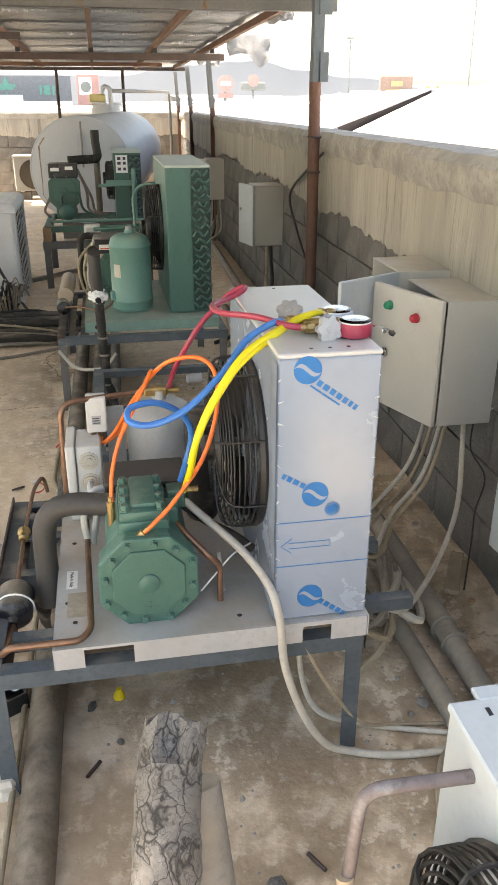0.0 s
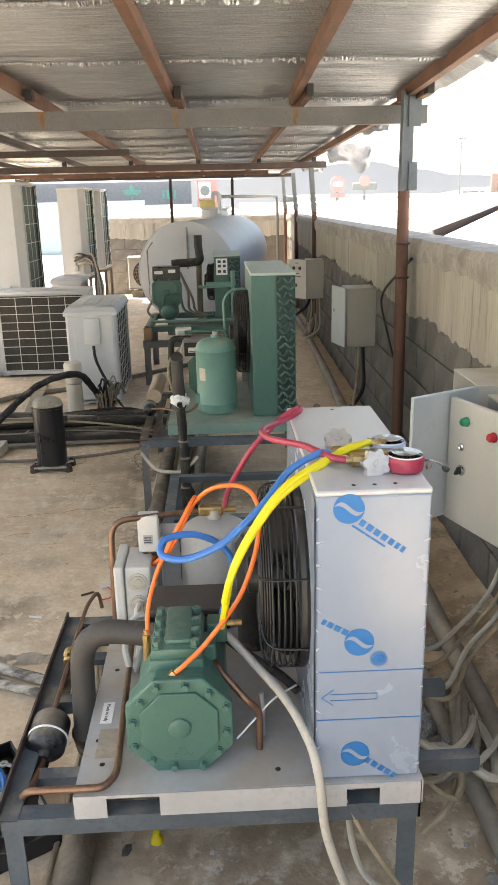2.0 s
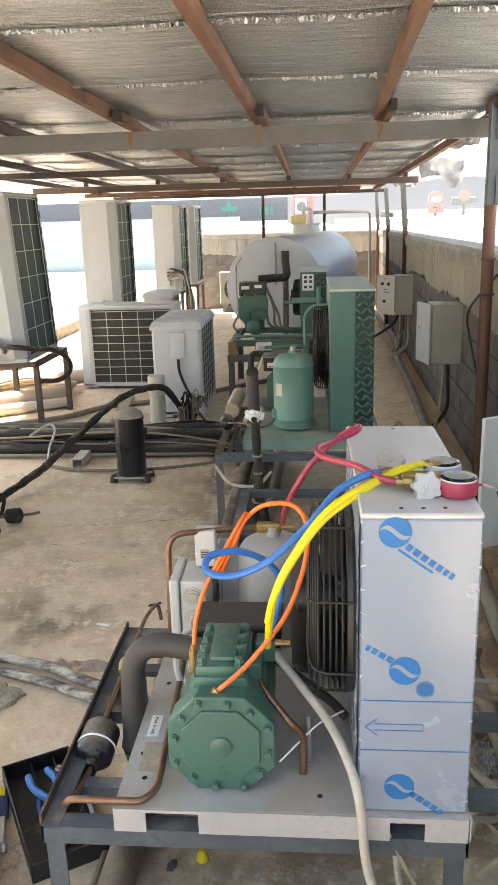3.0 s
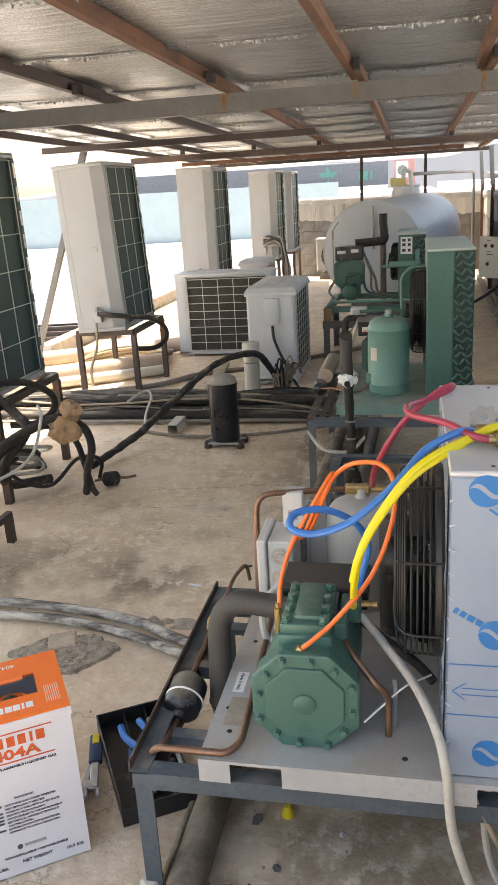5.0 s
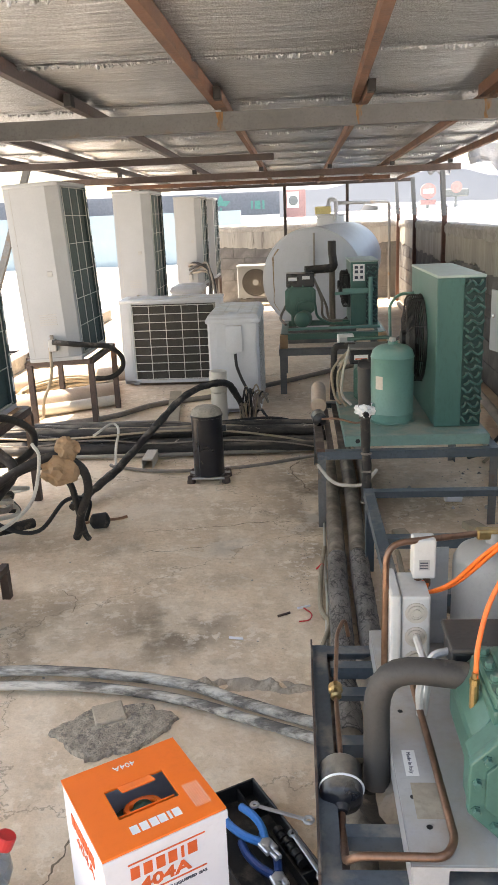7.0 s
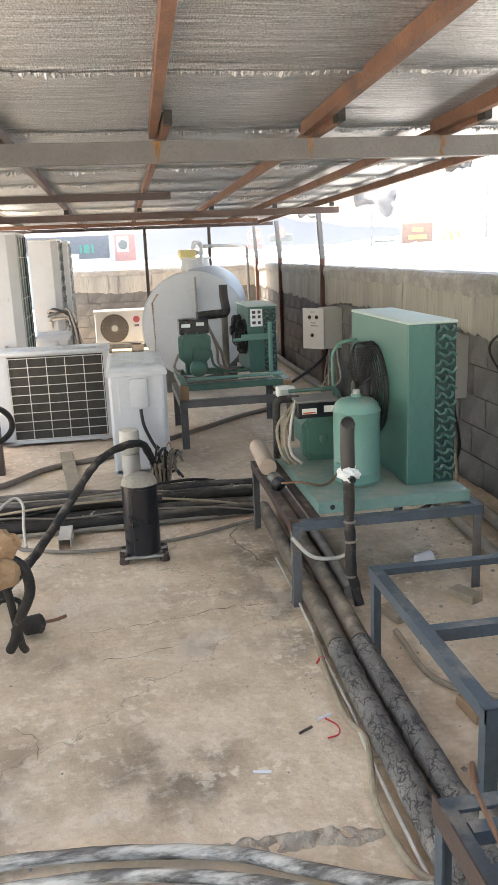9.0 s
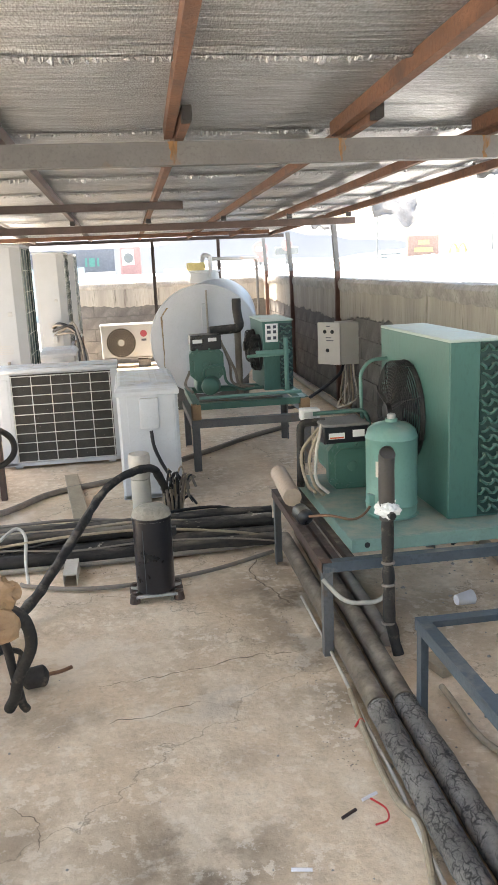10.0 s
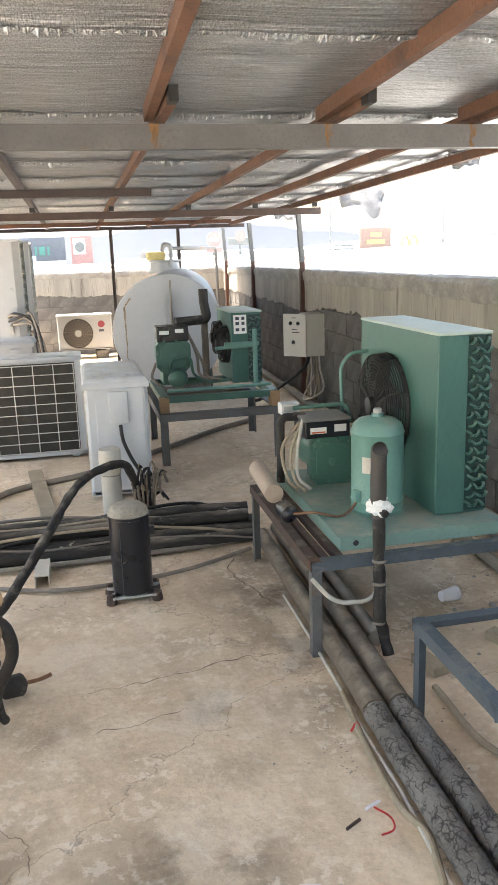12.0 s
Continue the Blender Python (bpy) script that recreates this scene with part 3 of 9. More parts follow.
def lettering(text, size, m, material, parent, name="lettering", width=None, label="", bold=0.0):
    """Printed words as a thin raised mesh, at the pose m (x along the line, z out of the face)."""
    cu = bpy.data.curves.new(name, "FONT")
    cu.body, cu.size, cu.align_x, cu.extrude, cu.resolution_u = text, size, "CENTER", 0.0004, 2
    cu.offset = bold
    ob = bpy.data.objects.new(name, cu)
    scene.collection.objects.link(ob)
    bpy.context.view_layer.update()
    me = bpy.data.meshes.new_from_object(ob.evaluated_get(bpy.context.evaluated_depsgraph_get()))
    bpy.data.objects.remove(ob)
    bm = bmesh.new()
    bm.from_mesh(me)
    if width:
        xs = [v.co.x for v in bm.verts]
        k = width / (max(xs) - min(xs))
        bm.transform(Matrix.Diagonal((k, 1, 1, 1)))
    bm.transform(m)
    return part(name, bm, material, parent, label)


def face_pose(origin, right, up):
    r, u = Vector(right).normalized(), Vector(up).normalized()
    o = r.cross(u)
    return Matrix.Translation(origin) @ Matrix(((r.x, u.x, o.x), (r.y, u.y, o.y), (r.z, u.z, o.z))).to_4x4()


# ---- the setting ----
def fbm(x, y, s, k=0.0):
    return noise.fractal(Vector((x * s, y * s, k)), 1.0, 2.0, 5)


def floor_height(x, y):
    h = 0.006 * fbm(x, y, 0.9) + 0.002 * fbm(x, y, 7.0, 3.0)
    if x > 0.62:
        h += 0.03 * max(0.0, fbm(x, y, 2.2, 5.0)) * min(1.0, (x - 0.62) * 4)
    return h - 0.006


bm = sheet(bmesh.new(), -3.4, 1.48, -2.5, 14.9, 124, 400, floor_height)
structure("floor", bm, M_FLOOR, "dusty stained concrete roof floor with oily patches and cracks", smooth=True)
# never in view: added as a sunlit surface that throws light under the roof
structure("deck_south", B(-3.4, 1.45, -9.0, -2.5, -0.2, -0.008), M_DECK, "unseen pale deck added behind the shelter to bounce sunlight in", category="deck")
structure("deck", B(-16, -3.4, -9.0, 29, -0.2, -0.004), M_DECK, "pale sunlit concrete roof deck beside the shelter", category="deck")
bm = bmesh.new()
box(bm, -3.4, 1.45, 14.9, 29, -0.2, -0.006)
box(bm, -3.4, 1.69, -2.5, 15.0, -0.25, -0.05)
structure("roof_slab", bm, M_DECK, "concrete roof slab under the plant floor")
bm = bmesh.new()
sheet(bm, -1800, 1800, -600, 2400, 20, 20, lambda x, y: -7.0)
structure("ground", bm, M_SAND, "pale sandy ground of the town reaching to the horizon")

M_CRACK = mat("packed_dirt_in_crack", (0.20, 0.155, 0.11), 0.95, var=0.4, scale=30)
for seed, wide, line in ((1, 0.0035, [(-1.16, 3.75), (-0.98, 3.78), (-0.80, 3.83)]), (2, 0.004, [(-1.2, 4.02), (-0.9, 4.05), (-0.55, 4.12), (-0.35, 4.1)]), (3, 0.005, [(-0.97, 2.08), (-1.0, 1.85), (-1.06, 1.62), (-1.02, 1.42)]), (4, 0.004, [(-0.95, 1.3), (-0.78, 1.33), (-0.62, 1.27), (-0.5, 1.36), (-0.4, 1.3)]), (5, 0.006, [(-0.36, 5.2), (-0.42, 5.0), (-0.36, 4.75), (-0.3, 4.55)]), (6, 0.002, [(-1.45, 3.38), (-1.35, 3.3), (-1.31, 3.16)])):
    b = bmesh.new()
    prev = None
    pts = smooth_path([(x, y, 0) for x, y in line], 22)
    for i, p in enumerate(pts):
        d = (pts[min(i + 1, len(pts) - 1)] - pts[max(i - 1, 0)]).normalized()
        nrm = Vector((-d.y, d.x, 0))
        c = p + nrm * (0.022 * noise.noise(Vector((p.x * 16, p.y * 16, seed))) + 0.008 * noise.noise(Vector((p.x * 60, p.y * 60, seed))))
        w = wide * (0.25 + 1.2 * abs(noise.noise(Vector((p.x * 11, p.y * 11, seed + 9))))) * min(1.0, i / 6, (len(pts) - 1 - i) / 6)
        z = floor_height(c.x, c.y) + 0.0016
        col = [b.verts.new((c.x + nrm.x * w, c.y + nrm.y * w, z)), b.verts.new((c.x - nrm.x * w, c.y - nrm.y * w, z))]
        if prev:
            b.faces.new((prev[0], prev[1], col[1], col[0]))
        prev = col
    structure("floor_crack", b, M_CRACK, "ragged crack in the concrete floor filled with dirt", category="crack")

WALL_X, WALL_TOP, NORTH_Y = 1.22, 1.335, 14.85


def wall_x(y):
    """The inner face of the east parapet, which runs a little askew."""
    return WALL_X + 0.0175 * (y - 2.2)


bm = B(WALL_X + 0.012, 1.45, -9.0, 15.05, -0.05, WALL_TOP)
for v in bm.verts:
    v.co.x += wall_x(v.co.y) - WALL_X
wall = structure("wall_east", bm, M_MORTAR, "grey concrete block parapet with streaked plaster and ragged coping")
PLACED[wall] = Matrix()
north = structure("wall_north", B(-1.9, wall_x(NORTH_Y) + 0.01, NORTH_Y + 0.012, 15.05, -0.05, WALL_TOP), M_MORTAR, "concrete block parapet behind the water tank, plastered on top")
PLACED[north] = Matrix()
structure("wall_south", B(-16, 1.45, -9.2, -9.0, -0.05, WALL_TOP), M_PLASTER, "plastered parapet wall closing the roof")


def plaster_edge(u):
    return 0.97 + 0.10 * noise.noise(Vector((u * 0.55, 3.1, 0))) + 0.035 * noise.noise(Vector((u * 3.0, 1.7, 0))) + 0.025 * noise.noise(Vector((u * 14.0, 0.3, 0))) + 0.012 * noise.noise(Vector((u * 40.0, 4.3, 0)))


def plaster_skin(place, u0, u1, step, parent, label):
    """A plaster coat with a ragged lower rim and drips; place(u, out, z) gives the world point."""
    b = bmesh.new()
    rows = 9
    prev = None
    k = int((u1 - u0) / step)
    for i in range(k + 1):
        u = u0 + step * i
        lo = plaster_edge(u)
        col = []
        for j in range(rows + 1):
            f = j / rows
            z = lo + (WALL_TOP - lo) * f
            out = 0.012 + 0.005 * noise.noise(Vector((u * 3, z * 4, 0))) + 0.0025 * noise.noise(Vector((u * 16, z * 9, 2)))
            col.append(b.verts.new(place(u, max(0.004, out), z)))
        col.insert(0, b.verts.new(place(u, -0.006, lo + 0.003)))
        if prev:
            for a in range(len(col) - 1):
                b.faces.new((prev[a], col[a], col[a + 1], prev[a + 1]))
        prev = col
    return part("plaster", b, M_PLASTER, parent, label, smooth=True)


plaster_skin(lambda u, o, z: (wall_x(u) - o, u, z), -2.4, 14.84, 0.02, wall, "beige plaster coat with dark streaks and ragged lower edge")
plaster_skin(lambda u, o, z: (u, NORTH_Y - o, z), -1.9, 1.44, 0.03, north, "beige plaster coat with ragged lower edge")


def coping(place, u0, u1, step, parent):
    b = bmesh.new()
    prev = None
    for i in range(int((u1 - u0) / step) + 1):
        u = u0 + step * i
        w1, w2 = noise.noise(Vector((u * 2.3, 0.5, 0))), noise.noise(Vector((u * 7.0, 2.5, 0)))
        sag = 0.06 + 0.025 * w1 + 0.02 * w2
        prof = [(0.016, WALL_TOP - sag - 0.03), (0.03 + 0.012 * w2, WALL_TOP - sag), (0.035 + 0.01 * w1, WALL_TOP + 0.0), (0.012, WALL_TOP + 0.035 + 0.008 * w2), (-0.1, WALL_TOP + 0.042 + 0.008 * w1), (-0.23, WALL_TOP + 0.03), (-0.24, WALL_TOP - 0.1)]
        col = [b.verts.new(place(u, o, z)) for o, z in prof]
        if prev:
            for a in range(len(col) - 1):
                b.faces.new((prev[a], col[a], col[a + 1], prev[a + 1]))
        prev = col
    return part("coping", b, M_CAP, parent, "lumpy cement coping", smooth=True)


coping(lambda u, o, z: (wall_x(u) - o, u, z), -2.4, 15.05, 0.03, wall)
coping(lambda u, o, z: (u, NORTH_Y - o, z), -1.9, 1.44, 0.04, north)

structure("parapet_far", B(-16, -2.2, 27.5, 27.8, -0.1, 1.7), M_PALEBLUE, "pale blue painted parapet across the sunlit deck", category="wall")
structure("parapet_west", B(-16.2, -16, -9.2, 27.8, -0.2, 0.9), M_PALEBLUE, "pale painted parapet at the edge of the deck", category="wall")

# white sheet roofs next door
def ridge_roof(y0, y1, ridge0, ridge1, lift):
    """A shallow white sheet roof with its ridge along y; ridge0 and ridge1 are the ridge's heights at its two ends."""
    b = bmesh.new()
    n_ = max(2, int((y1 - y0) / 1.2))
    prev = None
    for i in range(n_ + 1):
        y = y0 + (y1 - y0) * i / n_
        top = ridge0 + (ridge1 - ridge0) * i / n_
        outer = [(1.75, 1.255 + lift), (2.55, top), (9.0, top - 0.25), (9.0, top - 0.30), (2.55, top - 0.05), (1.75, 1.205 + lift)]
        col = [b.verts.new((x, y, z)) for x, z in outer]
        if prev:
            for a in range(6):
                b.faces.new((prev[a], col[a], col[(a + 1) % 6], prev[(a + 1) % 6]))
            square_bar(b, (1.78, y, 1.27 + lift), (2.55, y, top + 0.004), 0.03, 0.02)
        else:
            b.faces.new(col)
        prev = col
    b.faces.new(prev)
    return b


structure("neighbour_roof", ridge_roof(-8, 6.0, 2.0, 1.6, 0.0), M_WHITEROOF, "broad white sheet-metal roof of the building next door", category="roof")
roof = structure("neighbour_roof", ridge_roof(6.15, 20.0, 1.62, 1.49, 0.08), M_WHITEROOF, "white sheet-metal roof beyond a narrow gap, next door", category="roof")
PLACED[roof] = Matrix()
# dark wedge draws the shade seen in the gap between the two roofs
fascia = bmesh.new()
ends = [[fascia.verts.new((x, y, z)) for y, z in ((6.13, lo), (6.146, lo), (6.146, hi), (6.13, hi))] for x, lo, hi in ((1.8, 1.22, 1.348), (2.15, 1.40, 1.468), (2.52, 1.585, 1.605))]
for p, q in zip(ends, ends[1:]):
    for a in range(4):
        fascia.faces.new((p[a], p[(a + 1) % 4], q[(a + 1) % 4], q[a]))
fascia.faces.new(ends[0])
fascia.faces.new(ends[-1])
part("fascia", fascia, M_DARKSTEEL, roof, "dark strip standing for the shade in the gap under the roof edge", local=True)
structure("neighbour_wall", B(1.78, 8.9, -7.9, 19.9, -7, 1.04), M_PLASTER, "plain wall of the building next door under its white roof", category="wall")
structure("building_below", B(-16, 1.7, -9.2, 29, -7, -0.26), M_PLASTER, "plain lower storeys of the building under the roof deck", category="building")
structure("warehouse_roof", B(1.9, 45, 20.5, 58, -7, 1.48), M_WHITEROOF, "broad flat white roof of a building beyond", category="roof")
structure("warehouse_roof", B(-60, 1.2, 34, 55, 0.2, 1.25), M_WHITEROOF, "long flat white roof beyond the parapet", category="roof")


def hills(seed, y, x0, x1, base, top, label):
    b = bmesh.new()
    prev = None
    for i in range(121):
        x = x0 + (x1 - x0) * i / 120
        z = base + (top - base) * (0.45 + 0.55 * noise.fractal(Vector((x * 0.004, seed, 0)), 1.0, 2.0, 5)) * (0.35 + 0.65 * math.sin(math.pi * i / 120))
        col = [b.verts.new((x, y, -10)), b.verts.new((x, y + 4, max(0, z) * 0.6)), b.verts.new((x, y + 120, max(1.0, z))), b.verts.new((x, y + 260, -10))]
        if prev:
            for a in range(3):
                b.faces.new((prev[a], col[a], col[a + 1], prev[a + 1]))
        prev = col
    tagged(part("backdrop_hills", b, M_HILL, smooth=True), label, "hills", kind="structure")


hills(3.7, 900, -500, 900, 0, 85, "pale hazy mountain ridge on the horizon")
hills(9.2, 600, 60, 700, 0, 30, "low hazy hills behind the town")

# ---- the shelter: beams, rafters, posts and foil ceiling ----
SEAMS = [0.85, 1.75, 2.7, 3.6, 4.72, 5.42, 6.15, 7.0, 7.8, 8.6, 9.5, 10.4, 11.2, 12.1]
RAFTERS = [-2.8, -2.2, -1.42, -0.73, -0.03, 0.6, 1.18]


def foil_height(x, y):
    near = min(abs(y - s) for s in SEAMS)
    sag = 0.005 * math.sin((x + 0.04) * 4.6) ** 2
    wrinkle = 0.004 * noise.noise(Vector((x * 1.1, y * 9, 0))) + 0.003 * noise.noise(Vector((x * 2.0, y * 26, 4)))
    slope = -0.012 * max(0.0, y - 4.6) + 0.02 * max(0.0, 4.6 - y)
    return 2.134 - sag + wrinkle + slope - 0.012 * math.exp(-(near / 0.03) ** 2)


# the unseen south end and the stretch past y 12.95 are added for shade
bm = sheet(bmesh.new(), -2.9, 1.3, 0.5, 13.6, 60, 560, foil_height)
structure("ceiling", bm, M_FOIL, "silver foil bubble insulation lining the underside of the shelter roof", smooth=True)
bm = bmesh.new()
for s in SEAMS:
    random.seed(int(s * 100) + 7)
    prev = None
    for i in range(800):
        x = -2.88 + i * 4.16 / 799
        z = foil_height(x, s) - 0.004
        w = 0.010 + 0.018 * random.random()
        d = 0.003 + 0.016 * random.random() ** 2 * (0.4 + abs(noise.noise(Vector((x * 3, s, 0)))) * 2)
        col = [bm.verts.new((x, s - w, z)), bm.verts.new((x + random.uniform(-0.008, 0.008), s + random.uniform(-0.008, 0.008), z - d)), bm.verts.new((x, s + w, z))]
        if prev:
            bm.faces.new((prev[0], col[0], col[1], prev[1]))
            bm.faces.new((prev[1], col[1], col[2], prev[2]))
        prev = col
structure("ceiling_seams", bm, M_FOIL, "crumpled foil seams between the insulation strips", category="ceiling")
# covers the same added ends, which keep the sun off the units
bm = bmesh.new()
sheet(bm, -2.93, 1.36, 0.48, 13.65, 60, 24, lambda x, y: 2.185 + 0.012 * math.sin(x * 40) - 0.012 * max(0.0, y - 4.6) + 0.02 * max(0.0, 4.6 - y))
structure("roof_sheet", bm, M_GALV, "corrugated metal roof sheet of the shelter", category="roof")


def beam(name, p, q, wide, tall, material, label, group="shelter roof members"):
    t = thing(name, p, label, name.split("_")[-1], group)
    part("tube", square_bar(bmesh.new(), p, q, wide, tall), material, t)
    return t


BEAM = beam("roof_beam", (-2.9, 4.57, 2.008), (1.3, 4.57, 2.008), 0.06, 0.09, M_BEAM, "galvanised box-section beam with rust patches across the shelter")
beam("roof_beam", (-2.9, 0.7, 2.098), (1.3, 0.7, 2.098), 0.06, 0.09, M_BEAM, "galvanised box-section beam with rust patches across the shelter")
beam("roof_beam", (-2.9, 9.2, 1.955), (1.40, 9.2, 1.955), 0.06, 0.065, M_FRAME_BROWN, "dark brown box-section beam across the shelter")
beam("roof_beam", (-2.9, 12.95, 1.965), (1.42, 12.95, 1.965), 0.05, 0.05, M_DARKSTEEL, "dark steel beam at the far end of the shelter")
beam("roof_beam", (-2.9, 11.3, 1.96), (0.9, 11.3, 1.96), 0.04, 0.05, M_RUST, "rusty steel beam near the far end of the shelter")
beam("roof_bar", (-2.9, 6.9, 1.985), (-0.52, 6.9, 1.985), 0.05, 0.05, M_DARKSTEEL, "short dark steel bar under the rafters")
M_RUN = mat("rust_run", (0.17, 0.085, 0.03), 0.85, var=0.4, scale=22, stain=(0.105, 0.1, 0.098), amount=0.85, sscale=30, stretch=(1, 1, 0.3))
for x in (-0.73, -0.03, 0.6):
    rb = bmesh.new()
    prev = None
    for i in range(9):
        z = 2.053 - i * 0.0112
        col = [rb.verts.new((x - 0.018 + 0.014 * noise.noise(Vector((z * 40, x, 1))) + 0.0015 * i, 4.5392, z)), rb.verts.new((x + 0.02 + 0.016 * noise.noise(Vector((z * 40, x, 7))) - 0.0025 * i, 4.5392, z))]
        if prev:
            rb.faces.new((prev[0], prev[1], col[1], col[0]))
        prev = col
    part("rust_run", rb, M_RUN, BEAM, "rust run under the rafter")
for x in RAFTERS:
    rusty = x > -1.0
    mt = M_RUST if rusty else M_DARKSTEEL
    lb = "rust-red steel rafter over the cross beams" if rusty else "dark steel rafter over the cross beams"
    t = thing("rafter", (x, 4.57, 2.06), lb, "rafter", "shelter rafters")
    part("tube", square_bar(bmesh.new(), (x - 0.10, 0.5, 2.182), (x - 0.012, 4.62, 2.10), 0.036, 0.056), mt, t)
    part("tube", square_bar(bmesh.new(), (x + 0.026, 4.2, 2.084), (x + 0.036, 13.0, 1.99), 0.034, 0.05), mt, t)
    if x > -2.3:
        # black block paints in the dark mouth of the second tube
        part("splice_bracket", B(x + 0.0095, x + 0.044, 4.13, 4.197, 2.06, 2.112, bevel=0.002), M_VOID, t)
        part("splice_bracket", B(x + 0.01, x + 0.055, 8.75, 8.79, 1.97, 2.02, bevel=0.002), M_PLASTIC, t)

t = thing("shelter_post", (1.16, 4.4, 0), "rusty steel post patched with a grey angle, by the parapet", "post", "shelter posts")
part("lower_tube", rod(bmesh.new(), (1.165, 4.4, -0.01), (1.155, 4.4, 1.72), 0.032, 14), M_POST, t, "rusty round tube", smooth=True)
part("upper_angle", angle_bar(bmesh.new(), (1.115, 4.36, 1.62), (1.115, 4.36, 2.1), 0.07, 0.006, up=(0, 1, 0), side=(1, 0, 0)), M_FRAME, t, "grey angle iron")
part("plate", B(1.155, 1.22, 4.345, 4.355, 1.93, 2.1), M_FRAME, t)
part("plate", B(1.165, 1.21, 4.345, 4.353, 1.62, 1.76), M_FRAME, t)
for z in (1.17, 1.35):
    part("clamp", hoop(bmesh.new(), (1.16, 4.4, z), (0, 0, 1), 0.034, 0.006), M_DARKSTEEL, t)
for x, y in ((1.32, 9.6), (1.365, 12.2), (1.39, 14.3)):
    t = thing("shelter_post", (x, y, 0), "brown steel post lapped with a pale angle, against the parapet", "post", "shelter posts")
    part("lower_tube", square_bar(bmesh.new(), (x, y, -0.01), (x, y, 1.55), 0.05), M_POST, t)
    part("upper_angle", angle_bar(bmesh.new(), (x - 0.04, y - 0.03, 1.45), (x - 0.075, y - 0.03, 1.97), 0.06, 0.005, up=(0, 1, 0), side=(1, 0, 0)), M_GALV, t)
for x, y in ((-0.52, 12.95), (0.44, 12.95), (-2.7, 12.9)):
    t = thing("shelter_post", (x, y, 0), "slim dark steel post holding up the shelter beam", "post", "shelter posts")
    part("tube", square_bar(bmesh.new(), (x, y, -0.01), (x, y, 1.98), 0.045), M_DARKSTEEL if x > -2 else M_FRAME, t)
# slanted brace left of the tall units
t = thing("brace", (-3.3, 7.0, 0), "slanted grey steel brace beside the tall outdoor unit", "brace")
part("bar", square_bar(bmesh.new(), (-3.34, 7.0, -0.01), (-2.55, 7.0, 2.0), 0.05), M_GALV, t)

M_FLAP = mat("dull_foil_back", (0.21, 0.21, 0.215), 0.6, 0.0, var=0.15, scale=14, bump=0.5, bscale=60)
# torn foil hanging off the roof edge
for x0, y0, w, h in ((1.28, 8.3, 0.44, 0.26), (1.20, 6.0, 0.2, 0.13), (1.26, 10.6, 0.3, 0.16)):
    t = thing("torn_foil", (x0, y0, 2.0), "torn flap of foil insulation hanging from the roof edge", "foil flap", "torn foil")
    b = bmesh.new()
    n_ = 16
    g = []
    for i in range(n_ + 1):
        f = i / n_
        low = h * (0.7 + 0.3 * f + 0.35 * noise.noise(Vector((f * 4 + y0, 0.4, 0)))) * (1.0 if 0.05 < f < 0.95 else 0.6)
        for j in range(7):
            v = j / 6
            g.append(b.verts.new((x0 + w * f, y0 + 0.035 * noise.noise(Vector((f * 5, v * 4, y0))) - 0.05 * v, foil_height(1.3, y0) + 0.012 + 0.02 * f - low * v)))
    for i in range(n_):
        for j in range(6):
            b.faces.new((g[i * 7 + j], g[i * 7 + j + 1], g[(i + 1) * 7 + j + 1], g[(i + 1) * 7 + j]))
    part("flap", b, M_FLAP, t, smooth=True)


# loose foil drooping along the open east edge
rim = bmesh.new()
prev = None
for i in range(260):
    y = 0.5 + i * 12.3 / 259
    droop = 0.035 + 0.03 * noise.noise(Vector((y * 0.9, 4.0, 0))) + 0.018 * noise.noise(Vector((y * 4.0, 1.0, 0))) + 0.008 * noise.noise(Vector((y * 15.0, 6.0, 0)))
    z0 = foil_height(1.28, y)
    col = [rim.verts.new((1.245, y, z0 - 0.003)), rim.verts.new((1.285 + 0.015 * noise.noise(Vector((y * 6, 2, 0))), y, z0 - max(0.01, droop) * 0.6)), rim.verts.new((1.315 + 0.02 * noise.noise(Vector((y * 5, 7, 0))), y, z0 - max(0.012, droop))), rim.verts.new((1.335, y, z0 + 0.01))]
    if prev:
        for a in range(3):
            rim.faces.new((prev[a], col[a], col[a + 1], prev[a + 1]))
    prev = col
structure("ceiling_edge", rim, M_FOIL, "loose foil drooping along the open edge of the shelter roof", smooth=True, category="ceiling")


# ---- steel stands ----
def stand(at, x0, x1, y0, y1, z, material, label, wide=0.042, bars=(), leg_material=None, side_material=None):
    t = thing("equipment_stand", at, label, "stand", "equipment stands")
    part("rail", angle_bar(bmesh.new(), (x0, y0, z), (x1, y0, z), wide, 0.005, side=(0, 1, 0)), material, t)
    part("rail", angle_bar(bmesh.new(), (x0, y1, z), (x1, y1, z), wide, 0.005, side=(0, -1, 0)), material, t)
    part("rail", angle_bar(bmesh.new(), (x0, y0, z + 0.002), (x0, y1, z + 0.002), wide, 0.005, side=(1, 0, 0)), side_material or material, t)
    part("rail", angle_bar(bmesh.new(), (x1, y0, z + 0.002), (x1, y1, z + 0.002), wide, 0.005, side=(-1, 0, 0)), material, t)
    for x, sx in ((x0, 1), (x1, -1)):
        for y, sy in ((y0, 1), (y1, -1)):
            part("leg", angle_bar(bmesh.new(), (x + sx * 0.006, y + sy * 0.006, -0.005), (x + sx * 0.006, y + sy * 0.006, z - 0.004), wide * 0.95, 0.005, up=(0, -sy, 0), side=(sx, 0, 0)), leg_material or material, t)
    for y in bars:
        part("crossbar", square_bar(bmesh.new(), (x0 + 0.05, y, z - 0.022), (x1 + 0.17, y, z - 0.022), 0.035), material, t)
    return t


